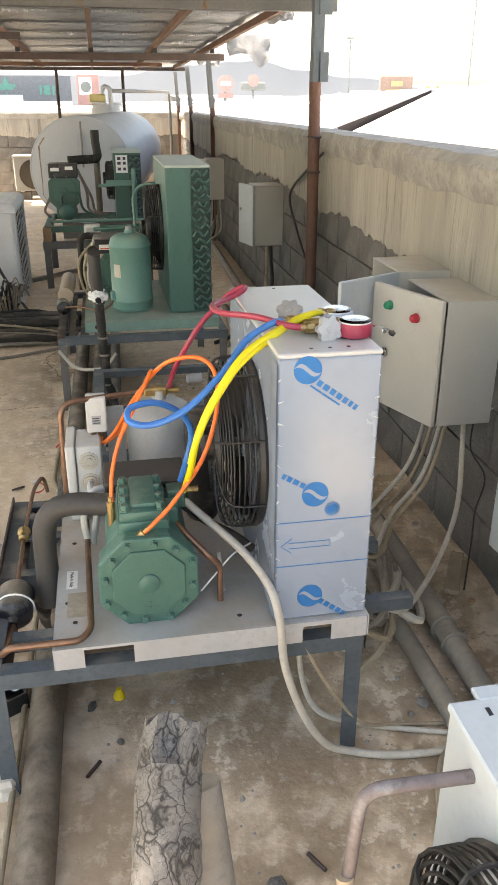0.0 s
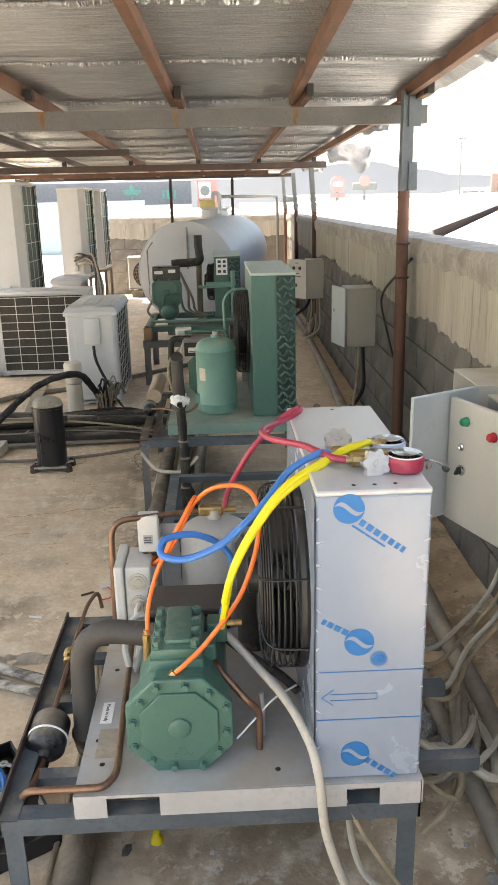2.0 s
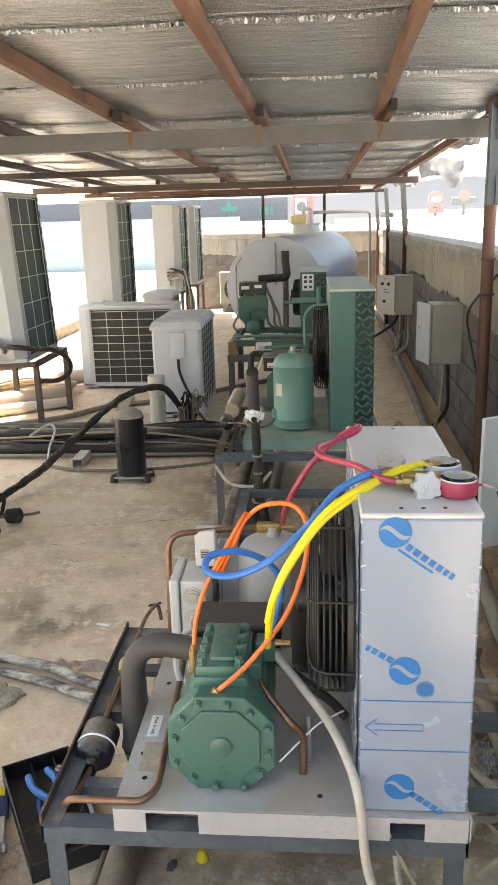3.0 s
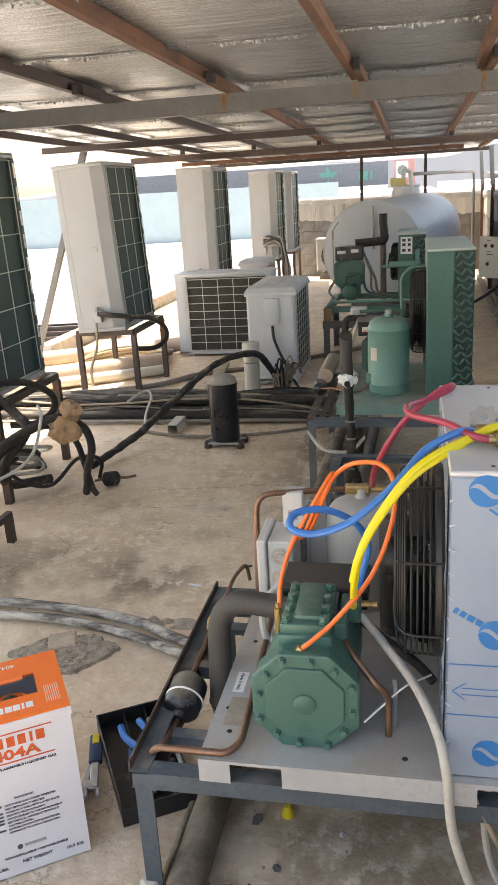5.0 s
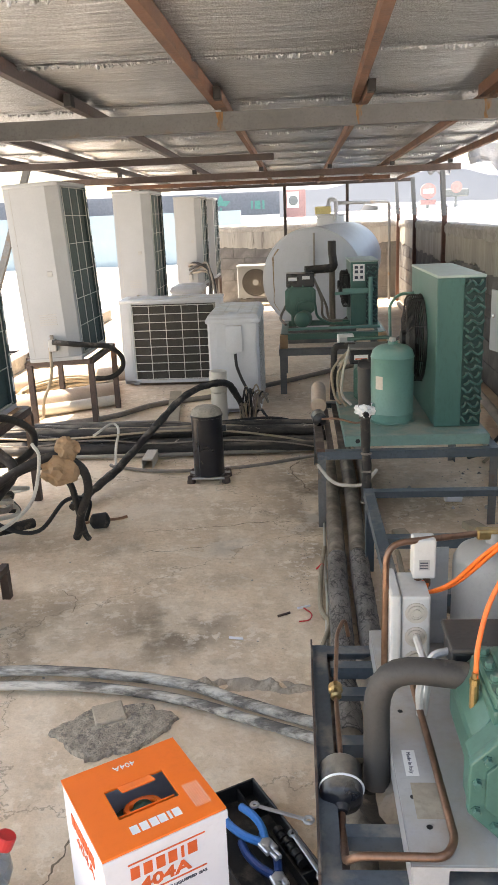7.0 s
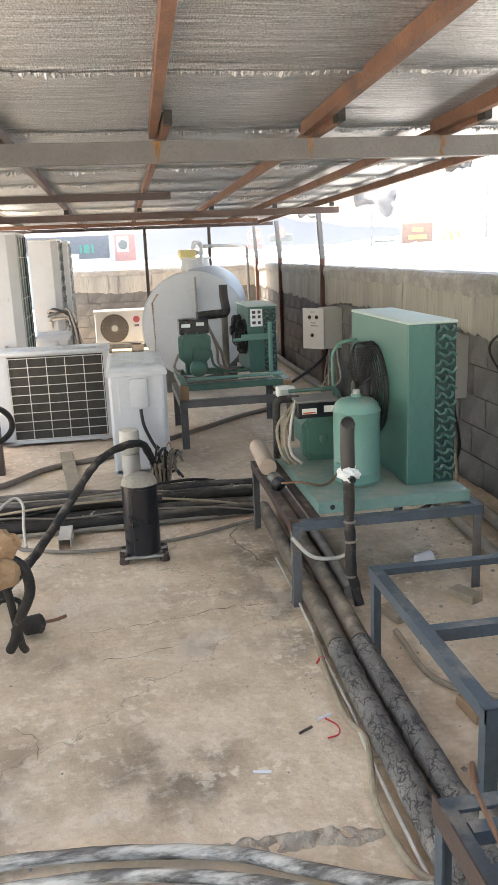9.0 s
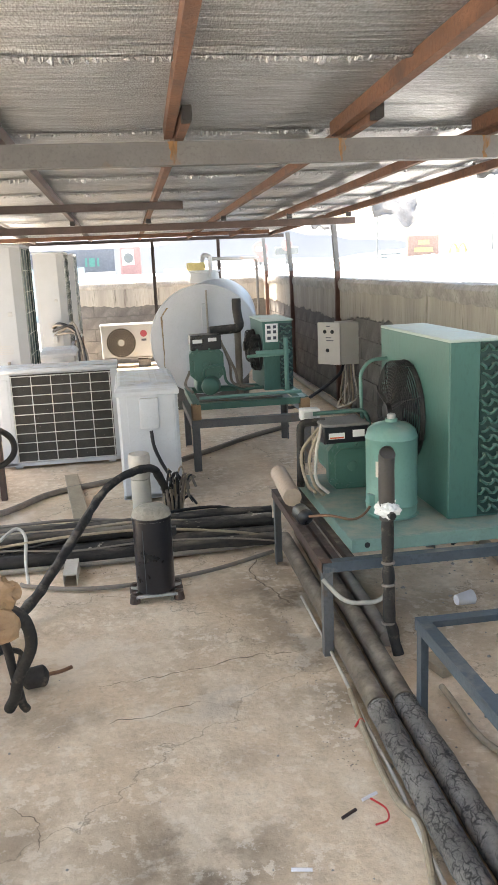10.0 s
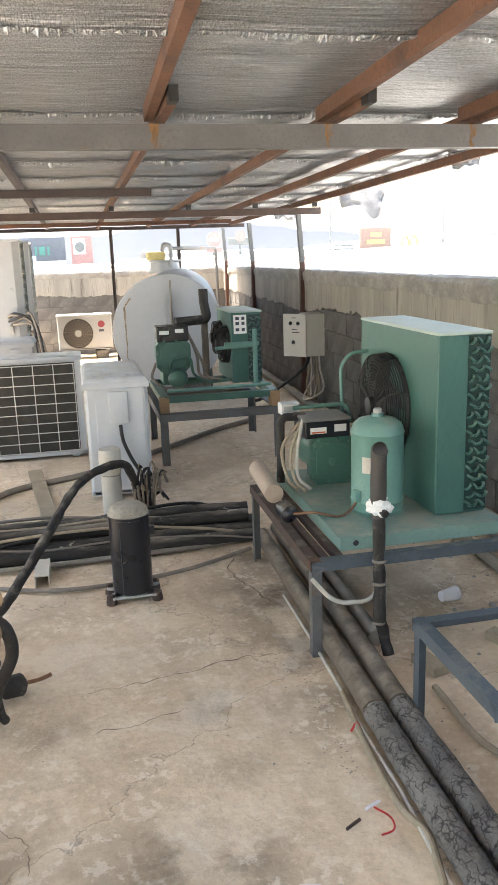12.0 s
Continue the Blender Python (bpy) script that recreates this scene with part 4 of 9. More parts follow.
STAND_A = stand((0.1, 1.85, 0), -0.34, 0.55, 1.455, 2.29, 0.36, M_FRAME, "slate-painted angle-iron stand under the new condensing unit", bars=(1.6, 1.88, 2.2))
part("trough_rail", angle_bar(bmesh.new(), (-0.343, 1.46, 0.322), (-0.343, 2.285, 0.322), 0.062, 0.005, up=(0, 0, -1), side=(1, 0, 0)), M_FRAME_BROWN, STAND_A, "dusty brown angle standing as a trough")
part("foot_pad", lathe(bmesh.new(), (-0.325, 1.475, -0.01), (0, 0, 1), [(0, 0.036), (0.012, 0.033), (0.03, 0.027), (0.045, 0.031), (0.06, 0.024)], 7), M_PVC, STAND_A, "white plaster blob round the foot")
part("crossbar", angle_bar(bmesh.new(), (-0.33, 2.1, 0.352), (0.1, 2.1, 0.352), 0.04, 0.005), M_FRAME, STAND_A)
# the empty frame beyond it
STAND_B = stand((0.25, 3.05, 0), -0.09, 0.56, 2.55, 3.53, 0.385, M_FRAME, "empty slate-painted angle-iron stand with bare rails")
part("rail", angle_bar(bmesh.new(), (-0.09, 3.0, 0.38), (0.56, 3.0, 0.38), 0.042, 0.005, side=(0, 1, 0)), M_FRAME, STAND_B)
STAND_C = stand((0.15, 4.6, 0), -0.28, 0.62, 4.04, 5.12, 0.40, M_FRAME, "dusty angle-iron stand under the green condensing unit", leg_material=M_GALV, side_material=M_FRAME_BROWN)
for dx in (0.06, 0.12):
    part("crossbar", angle_bar(bmesh.new(), (-0.28 + dx, 4.05, 0.395), (-0.28 + dx, 5.1, 0.395), 0.03, 0.004), M_FRAME_BROWN, STAND_C, "brown dusty rail")
STAND_D = stand((-0.05, 7.5, 0), -0.53, 0.42, 7.13, 8.1, 0.40, M_GALV, "grey angle-iron stand under the far green unit", wide=0.06)
for x in (-0.5, 0.36):
    part("timber_block", B(x - 0.02, x + 0.05, 7.14, 7.24, 0.402, 0.52, bevel=0.004), M_KRAFT, STAND_D, "wooden packing block")


# ---- condensing unit parts ----
def return_bend_mesh(r=0.014, tube_r=0.0062):
    b = bmesh.new()
    pts = [(-r, 0.0, 0)] + [(-r * math.cos(a), -0.006 - r * 0.9 * math.sin(a), 0) for a in [math.pi * k / 6 for k in range(7)]] + [(r, 0.0, 0)]
    tube(b, pts, tube_r, 7, 1)
    me = bpy.data.meshes.new("return_bend")
    bmesh.ops.recalc_face_normals(b, faces=b.faces)
    b.to_mesh(me)
    b.free()
    me.shade_smooth()
    return me


def return_bends(parent, x0, x1, y, z0, z1, cols, rows, material, r):
    me = return_bend_mesh(r)
    me.materials.append(material)
    inv = PLACED[parent].inverted()
    for i in range(rows):
        for j in range(cols):
            ob = new("return_bend", me)
            ob.parent = parent
            x = x0 + (x1 - x0) * (j + 0.5) / cols + (0.006 if i % 2 else -0.006)
            z = z0 + (z1 - z0) * (i + 0.5) / rows
            ob.matrix_basis = inv @ pose(x, y, z, 0, (48, -40, -52, 36)[(i + 2 * j) % 4], 0)


def fan(parent, centre, r, depth, material, blades=5, wire=0.0028, rings=17):
    """A guarded axial fan that blows along -x, with its guard, arms, motor and blades as parts."""
    cx, cy, cz = centre
    g = bmesh.new()
    for i in range(rings):
        f = (i + 1) / rings
        out = depth * (1 - 0.22 * max(0.0, f - 0.7) / 0.3)
        hoop(g, (cx - out, cy, cz), (1, 0, 0), r * f, wire, 32, 5)
    for k in range(6):
        hoop(g, (cx - depth * 0.13 * k, cy, cz), (1, 0, 0), r, wire, 32, 5)
    pieces("guard_ring", g, material, parent, smooth=True)
    arms = bmesh.new()
    for k in range(8):
        a = 2 * math.pi * (k + 0.5) / 8
        c, s = math.cos(a), math.sin(a)
        tube(arms, [(cx - depth, cy + 0.2 * r * c, cz + 0.2 * r * s), (cx - depth, cy + 0.75 * r * c, cz + 0.75 * r * s), (cx - depth * 0.78, cy + r * c, cz + r * s), (cx, cy + r * 1.03 * c, cz + r * 1.03 * s)], wire * 1.25, 6, 3)
    pieces("guard_arm", arms, material, parent)
    part("motor", lathe(bmesh.new(), (cx - depth - 0.03, cy, cz), (1, 0, 0), [(0, 0.02), (0.006, 0.042), (0.05, 0.046), (0.085, 0.046), (0.09, 0.03)], 18), M_PLASTIC, parent, "black fan motor", smooth=True)
    part("shroud", hoop(bmesh.new(), (cx - 0.004, cy, cz), (1, 0, 0), r * 0.97, 0.012, 36, 8), material, parent, smooth=True)
    for k in range(blades):
        b = bmesh.new()
        a0 = 2 * math.pi * k / blades
        prev = None
        for i in range(7):
            f = i / 6
            rad = 0.04 + (r * 0.9 - 0.04) * f
            col = []
            for j in range(5):
                v = j / 4 - 0.5
                a = a0 + v * (0.95 - 0.25 * f) + 0.25 * f
                col.append(b.verts.new((cx - depth * 0.45 + v * 0.05, cy + rad * math.cos(a), cz + rad * math.sin(a))))
            if prev:
                for j in range(4):
                    b.faces.new((prev[j], prev[j + 1], col[j + 1], col[j]))
            prev = col
        ex = bmesh.ops.solidify(b, geom=b.faces[:], thickness=0.003)
        part("blade", b, M_PLASTIC, parent, smooth=True)


def octagon(bm, cx, cz, y0, y1, w, h, cut=0.3, bevel=0.0, edge=0.0):
    pts = []
    for sx, sz in ((-1, -1), (1, -1), (1, 1), (-1, 1)):
        a, b = (sx * w / 2, sz * h / 2 * (1 - 2 * cut)), (sx * w / 2 * (1 - 2 * cut), sz * h / 2)
        pts += [a, b] if sx * sz < 0 else [b, a]
    pts.sort(key=lambda p: math.atan2(p[1], p[0]))
    t = bmesh.new()
    a = [t.verts.new((cx + x, y0, cz + z)) for x, z in pts]
    b = [t.verts.new((cx + x, y1, cz + z)) for x, z in pts]
    k = len(a)
    for i in range(k):
        t.faces.new((a[i], a[(i + 1) % k], b[(i + 1) % k], b[i]))
    t.faces.new(a)
    t.faces.new(b)
    if bevel:
        bmesh.ops.bevel(t, geom=[e for e in t.edges], offset=bevel, segments=2, affect="EDGES", profile=0.5)
    return join(bm, t), pts


def hex_bolt_mesh(r, h):
    b = lathe(bmesh.new(), (0, 0, 0), (0, -1, 0), [(0, r * 1.25), (h * 0.25, r * 1.25), (h * 0.26, r), (h * 0.9, r), (h, r * 0.85)], 6)
    me = bpy.data.meshes.new("bolt")
    bmesh.ops.recalc_face_normals(b, faces=b.faces)
    b.to_mesh(me)
    b.free()
    return me


def compressor(at, material, s=1.0, parent=None, cut=0.27):
    """A semi-hermetic piston compressor with its bolted end cover towards -y. at: the middle of the cover's foot line."""
    x, y, z = at
    cz = z + 0.11 * s
    body = bmesh.new()
    octagon(body, x, cz, y + 0.018 * s, y + 0.07 * s, 0.215 * s, 0.215 * s, cut, 0.004 * s)
    octagon(body, x + 0.004 * s, cz + 0.006 * s, y + 0.05 * s, y + 0.30 * s, 0.195 * s, 0.19 * s, 0.24, 0.02 * s)
    c = part("compressor", body, material, parent, "green cast-iron semi-hermetic compressor")
    cover, pts = octagon(bmesh.new(), x, cz, y, y + 0.02 * s, 0.225 * s, 0.225 * s, cut, 0.004 * s)
    part("end_cover", cover, material, c, "octagonal bolted end cover")
    raised, _ = octagon(bmesh.new(), x, cz, y - 0.006 * s, y + 0.006 * s, 0.165 * s, 0.165 * s, cut, 0.003 * s)
    part("cover_face", raised, material, c)
    part("hub", lathe(bmesh.new(), (x, y - 0.005 * s, cz), (0, -1, 0), [(0, 0.025 * s), (0.005 * s, 0.0235 * s), (0.0065 * s, 0.021 * s), (0.007 * s, 0.0)], 20), material, c, smooth=True)
    me = hex_bolt_mesh(0.008 * s, 0.012 * s)
    me.materials.append(material)
    inv = PLACED[parent].inverted()
    for k in range(12):
        f = k / 12 * len(pts)
        i, u = int(f), f - int(f)
        a, b = pts[i], pts[(i + 1) % len(pts)]
        ob = new("bolt", me)
        ob.parent = c
        ob.matrix_basis = inv @ pose(x + (a[0] + (b[0] - a[0]) * u) * 0.87, y, cz + (a[1] + (b[1] - a[1]) * u) * 0.87)
    # sloping shoulders up to the cylinder head
    sh = bmesh.new()
    lo = [(-0.095, 0.06), (0.095, 0.06), (0.095, 0.29), (-0.095, 0.29)]
    hi = [(-0.058, 0.075), (0.05, 0.075), (0.05, 0.26), (-0.058, 0.26)]
    a = [sh.verts.new((x + p * s, y + q * s, cz + 0.05 * s)) for p, q in lo]
    b = [sh.verts.new((x + p * s, y + q * s, cz + 0.105 * s)) for p, q in hi]
    for i in range(4):
        sh.faces.new((a[i], a[(i + 1) % 4], b[(i + 1) % 4], b[i]))
    sh.faces.new(a)
    sh.faces.new(b)
    bmesh.ops.bevel(sh, geom=sh.edges[:], offset=0.008 * s, segments=2, affect="EDGES", profile=0.5)
    part("cylinder_block", sh, material, c, smooth=True)
    head = bmesh.new()
    box(head, x - 0.062 * s, x + 0.054 * s, y + 0.05 * s, y + 0.25 * s, cz + 0.095 * s, cz + 0.128 * s, 0.007 * s, seg=2)
    box(head, x - 0.057 * s, x + 0.049 * s, y + 0.056 * s, y + 0.244 * s, cz + 0.122 * s, cz + 0.15 * s, 0.007 * s, seg=2)
    box(head, x - 0.03 * s, x + 0.03 * s, y + 0.075 * s, y + 0.225 * s, cz + 0.147 * s, cz + 0.162 * s, 0.007 * s, seg=2)
    part("cylinder_head", head, material, c, "finned green cylinder head", smooth=True)
    mb = hex_bolt_mesh(0.0095 * s, 0.016 * s)
    mb.materials.append(material)
    for bx in (-0.044, 0.036):
        for by in (0.07, 0.115, 0.16, 0.21):
            ob = new("bolt", mb)
            ob.parent = c
            ob.matrix_basis = inv @ pose(x + bx * s, y + by * s, cz + 0.149 * s, -90, 0, 0)
    return c, cz


# ---- the new condensing unit ----
UNIT_A = thing("condensing_unit", (0.18, 1.85, 0.36), "new condensing unit with film-wrapped condenser and green compressor", "condensing unit", "condensing units")
bp = bmesh.new()
box(bp, -0.175, 0.548, 1.45, 2.27, 0.414, 0.42)
box(bp, -0.175, -0.11, 1.445, 1.4495, 0.364, 0.4195)
box(bp, 0.0, 0.39, 1.445, 1.4495, 0.364, 0.4195)
box(bp, 0.46, 0.546, 1.445, 1.4495, 0.364, 0.4195)
box(bp, 0.39, 0.46, 1.445, 1.4495, 0.408, 0.4195)
box(bp, -0.11, 0.0, 1.445, 1.4495, 0.412, 0.4195)
box(bp, -0.178, -0.1755, 1.446, 2.27, 0.364, 0.4195)
box(bp, 0.5485, 0.551, 1.446, 2.27, 0.364, 0.4195)
plate = pieces("base_plate", bp, M_PLATE, UNIT_A, "dusty galvanised folded base plate")
for hx, hy in ((-0.13, 1.54), (-0.15, 1.62), (-0.14, 1.9), (0.25, 1.5), (-0.15, 2.1)):
    part("hole", lathe(bmesh.new(), (hx, hy, 0.4195), (0, 0, 1), [(0, 0.006), (0.0012, 0.006), (0.0012, 0.0)], 12), M_PLASTIC, plate)
part("label", B(-0.155, -0.128, 1.68, 1.76, 0.4205, 0.4215), M_TEXT_WHITE, plate, "white printed sticker")
part("label", B(-0.15, -0.09, 1.56, 1.66, 0.4203, 0.421), mat("faded_sticker", (0.40, 0.345, 0.27), 0.8, var=0.2, scale=20), plate, "faded brown sticker")
lettering("Made in Italy", 0.012, face_pose((-0.146, 1.72, 0.4218), (0, -1, 0), (1, 0, 0)), M_TEXT_DARK, plate, width=0.066)
COMP_A, CZ = compressor((0.045, 1.512, 0.42), M_GREEN, 1.0, UNIT_A)
lettering("OIL\nDRAIN", 0.013, face_pose((0.05, 1.5058, CZ - 0.058), (1, 0, 0), (0, 0, 1)), M_GREEN, COMP_A)
part("terminal_box", B(-0.045, 0.16, 1.80, 1.90, 0.585, 0.635, bevel=0.006, seg=2), M_PLASTIC, COMP_A, "black terminal box")
part("terminal_lid", B(-0.048, 0.163, 1.797, 1.93, 0.632, 0.645, bevel=0.005, seg=2), mat("dusty_black_lid", (0.06, 0.055, 0.05), 0.7, var=0.2), COMP_A, "dusty black lid")
part("label", B(0.01, 0.09, 1.7955, 1.7968, 0.605, 0.62), M_TEXT_RED, COMP_A, "small red and white warning label")
part("label", B(0.03, 0.075, 1.7945, 1.7957, 0.607, 0.618), M_TEXT_WHITE, COMP_A)

cb = bmesh.new()
box(cb, 0.325, 0.545, 1.462, 2.08, 0.421, 1.055, 0.004)
COND_A = part("condenser", cb, M_FILM, UNIT_A, "tall condenser casing wrapped in pale blue protective film")
part("casing_top", B(0.3245, 0.5455, 1.461, 2.081, 1.0552, 1.066, bevel=0.003), M_CONDTOP, COND_A, "light grey sheet lid")
for x, y in ((0.44, 1.49), (0.40, 1.49), (0.48, 1.492), (0.44, 2.05)):
    part("rivet", lathe(bmesh.new(), (x, y, 1.066), (0, 0, 1), [(0, 0.004), (0.001, 0.004), (0.001, 0)], 10), M_PLASTIC, COND_A)
fan(COND_A, (0.322, 1.745, 0.76), 0.205, 0.095, M_PLASTIC, wire=0.0024, rings=15)
# torn film tags along the vertical edges
random.seed(5)
for k in range(26):
    z = 0.45 + 0.58 * (k % 13) / 12.5
    x = 0.326 if k < 13 else 0.544
    sx = 1 if k < 13 else -1
    fl = bmesh.new()
    w, h = random.uniform(0.003, 0.014), random.uniform(0.002, 0.006)
    v = [fl.verts.new(p) for p in ((x, 1.4605, z), (x, 1.4605, z + h), (x + sx * w, 1.4595, z + h * 0.6 + random.uniform(-0.01, 0.01)), (x + sx * w * 0.3, 1.457, z + h * 0.5))]
    fl.faces.new(v[:3])
    fl.faces.new((v[0], v[3], v[2]))
    part("film_tear", fl, M_CONDTOP, COND_A)
film_edge = bmesh.new()
prev = None
for i in range(40):
    z = 0.425 + 0.62 * i / 39
    o = 0.006 * noise.noise(Vector((0, 0, z * 22)))
    col = [film_edge.verts.new((0.3225 - abs(o) * 0.6, 1.458 - abs(o), z)), film_edge.verts.new((0.3235 - abs(o) * 1.4, 1.50 + o, z)), film_edge.verts.new((0.3245, 1.53, z))]
    if prev:
        film_edge.faces.new((prev[0], prev[1], col[1], col[0]))
        film_edge.faces.new((prev[1], prev[2], col[2], col[1]))
    prev = col
part("film_fold", film_edge, M_FILM, COND_A, "crinkled film folded round the edge", smooth=True)


def print_round(cx, cz, r, parent, y=1.4612):
    """The round blue mark with a pale wave through it."""
    b = lathe(bmesh.new(), (cx, y, cz), (0, -1, 0), [(0, r), (0.0006, r), (0.0006, 0)], 30)
    part("print_mark", b, M_PRINT, parent, "round blue printed mark")
    w = bmesh.new()
    top, bot = [], []
    for i in range(13):
        u = -1 + 2 * i / 12
        f = 0.34 * math.sin(u * 2.6) * -1
        top.append(w.verts.new((cx + u * r * 0.95, y - 0.0012, cz + r * (f + 0.20 * (1 - u * u)))))
        bot.append(w.verts.new((cx + u * r * 0.95, y - 0.0012, cz + r * (f - 0.16 * (1 - u * u) - 0.02))))
    for i in range(12):
        w.faces.new((top[i], top[i + 1], bot[i + 1], bot[i]))
    part("print_wave", w, M_FILM, parent)


def slanted_bars(x, z, angle, widths, height, parent, y=1.4612, name="brand_mark"):
    """A brand word as plain bars, running down to the right."""
    b = bmesh.new()
    m = Matrix.Translation((x, y, z)) @ Matrix.Rotation(radians(angle), 4, "Y")
    u = 0.0
    for w in widths:
        box(b, u, u + w, -0.0006, 0.0002, 0, height, m=m)
        u += w + height * 0.4
    pieces(name, b, M_PRINT, parent)


for cx, cz in ((0.387, 1.03), (0.412, 0.745), (0.408, 0.482)):
    print_round(cx, cz, 0.030, COND_A)
slanted_bars(0.405, 0.998, 36, (0.011, 0.013, 0.012, 0.012, 0.011, 0.008, 0.008), 0.013, COND_A)
slanted_bars(0.392, 0.995, 36, (0.03, 0.012, 0.034), 0.004, COND_A)
slanted_bars(0.427, 0.462, 36, (0.011, 0.013, 0.012, 0.012, 0.008), 0.013, COND_A)
slanted_bars(0.335, 0.79, 30, (0.008, 0.011, 0.013, 0.012), 0.012, COND_A)
st = bmesh.new()
for k in range(10):
    a = math.pi * k / 10
    box(st, -0.018, 0.018, -0.0006, 0.0002, -0.0012, 0.0012, m=Matrix.Translation((0.452, 1.4612, 0.706)) @ Matrix.Rotation(a, 4, "Y"))
lathe(st, (0.452, 1.4612, 0.706), (0, -1, 0), [(0, 0.008), (0.0008, 0.008), (0.0008, 0)], 16)
part("print_sun", st, M_PRINT, COND_A)
ln = bmesh.new()
for z in (0.678, 0.566):
    box(ln, 0.328, 0.542, 1.4604, 1.4616, z, z + 0.0016)
for z in (0.612, 0.626):
    box(ln, 0.355, 0.45, 1.4604, 1.4616, z, z + 0.0012)
box(ln, 0.45, 0.4512, 1.4604, 1.4616, 0.612, 0.627)
for sgn in (1, -1):
    box(ln, 0, 0.03, -0.0006, 0.0006, -0.0007, 0.0007, m=Matrix.Translation((0.338, 1.461, 0.6195)) @ Matrix.Rotation(radians(-38 * sgn), 4, "Y"))
pieces("print_line", ln, M_PRINT, COND_A)

# receiver, junction box, pipes of the new unit
rc = part("receiver", lathe(bmesh.new(), (0.125, 2.17, 0.42), (0, 0, 1), [(0, 0.09), (0.01, 0.098), (0.02, 0.1), (0.24, 0.1), (0.262, 0.098), (0.285, 0.085), (0.302, 0.055), (0.308, 0.02), (0.335, 0.018), (0.335, 0.0)], 28), M_GREYPAINT, UNIT_A, "grey upright liquid receiver", smooth=True)
part("valve", B(0.08, 0.15, 2.155, 2.185, 0.738, 0.765, bevel=0.006, seg=2), M_BRASS, rc, "brass shut-off valve")
part("valve_stem", rod(bmesh.new(), (0.15, 2.17, 0.752), (0.185, 2.17, 0.752), 0.008), M_BRASS, rc)
part("accumulator", lathe(bmesh.new(), (0.225, 2.0, 0.42), (0, 0, 1), [(0, 0.04), (0.01, 0.046), (0.3, 0.046), (0.325, 0.03), (0.33, 0.0)], 20), M_RUBBER, UNIT_A, "dark insulated suction accumulator", smooth=True)
jb = part("junction_box", B(-0.122, -0.052, 2.03, 2.17, 0.43, 0.648, bevel=0.006, seg=2), M_JBOX, UNIT_A, "light grey junction box with rubber grommets")
part("box_lid", B(-0.15, -0.124, 2.02, 2.18, 0.425, 0.655, bevel=0.006, seg=2), M_JBOX, jb)
for z in (0.475, 0.54, 0.605):
    for r, h in ((0.027, 0.003), (0.02, 0.006), (0.012, 0.009)):
        part("grommet", lathe(bmesh.new(), (-0.087, 2.03, z), (0, -1, 0), [(0, r), (h, r), (h, r * 0.8), (h - 0.002, r * 0.78), (h - 0.002, 0)], 20), M_PVC, jb, smooth=False)
part("bracket", B(-0.03, 0.02, 2.20, 2.206, 0.42, 0.70), M_PLATE, UNIT_A, "sheet-metal bracket")
part("bracket_lip", B(-0.033, -0.028, 2.17, 2.206, 0.42, 0.70), M_PLATE, UNIT_A)
ps = part("pressure_switch", B(-0.087, -0.03, 2.10, 2.15, 0.66, 0.765, bevel=0.005, seg=2), M_JBOX, UNIT_A, "white pressure switch")
for fx in (-0.07, -0.048):
    part("fitting", lathe(bmesh.new(), (fx, 2.125, 0.622), (0, 0, 1), [(0, 0.006), (0.008, 0.006), (0.009, 0.010), (0.026, 0.010), (0.027, 0.006), (0.04, 0.006)], 8), M_COPPER, ps)
part("label", B(-0.072, -0.046, 2.0985, 2.0998, 0.685, 0.712), M_GREYPAINT, ps)
for k in range(3):
    part("print_line", B(-0.070, -0.050, 2.0976, 2.0988, 0.689 + 0.007 * k, 0.692 + 0.007 * k), M_TEXT_DARK, ps)
part("copper_line", pipe(bmesh.new(), [(0.09, 2.17, 0.752), (-0.155, 2.08, 0.765), (-0.16, 2.06, 0.44)], 0.0085, 0.05), M_COPPER, UNIT_A, "bent copper liquid line", smooth=True)
part("suction_pipe", pipe(bmesh.new(), [(0.01, 1.76, 0.60), (-0.205, 1.80, 0.605), (-0.207, 1.765, 0.325)], 0.029, 0.1, 20), M_FOAM, UNIT_A, "suction elbow in black foam insulation", smooth=True)
part("copper_line", pipe(bmesh.new(), [(-0.29, 1.655, 0.345), (-0.291, 1.56, 0.355), (-0.292, 1.475, 0.40), (-0.27, 1.458, 0.43), (-0.115, 1.455, 0.432), (-0.092, 1.49, 0.436), (-0.098, 1.72, 0.45), (-0.105, 1.95, 0.46)], 0.008, 0.05), M_COPPER, UNIT_A, "bent copper line", smooth=True)
part("copper_line", pipe(bmesh.new(), [(-0.285, 1.79, 0.385), (-0.285, 2.02, 0.395), (-0.27, 2.24, 0.43), (-0.245, 2.30, 0.445), (-0.235, 2.29, 0.39)], 0.006, 0.04), M_COPPER, UNIT_A, smooth=True)
part("sight_glass", lathe(bmesh.new(), (-0.285, 1.985, 0.398), (0, 1, 0.1), [(0, 0.009), (0.004, 0.014), (0.02, 0.014), (0.026, 0.018), (0.042, 0.018), (0.05, 0.01)], 12), M_BRASS, UNIT_A, "brass sight glass")
dr = part("filter_drier", lathe(bmesh.new(), (-0.29, 1.655, 0.35), (0.03, 1, 0.2), [(0, 0.012), (0.012, 0.018), (0.022, 0.04), (0.03, 0.046), (0.11, 0.046), (0.118, 0.04), (0.13, 0.02), (0.14, 0.012)], 24), M_BLACK, UNIT_A, "black filter drier", smooth=True)
part("strap", hoop(bmesh.new(), (-0.287, 1.71, 0.362), (0.03, 1, 0.2), 0.047, 0.0025), M_TEXT_WHITE, dr, "white cable tie")
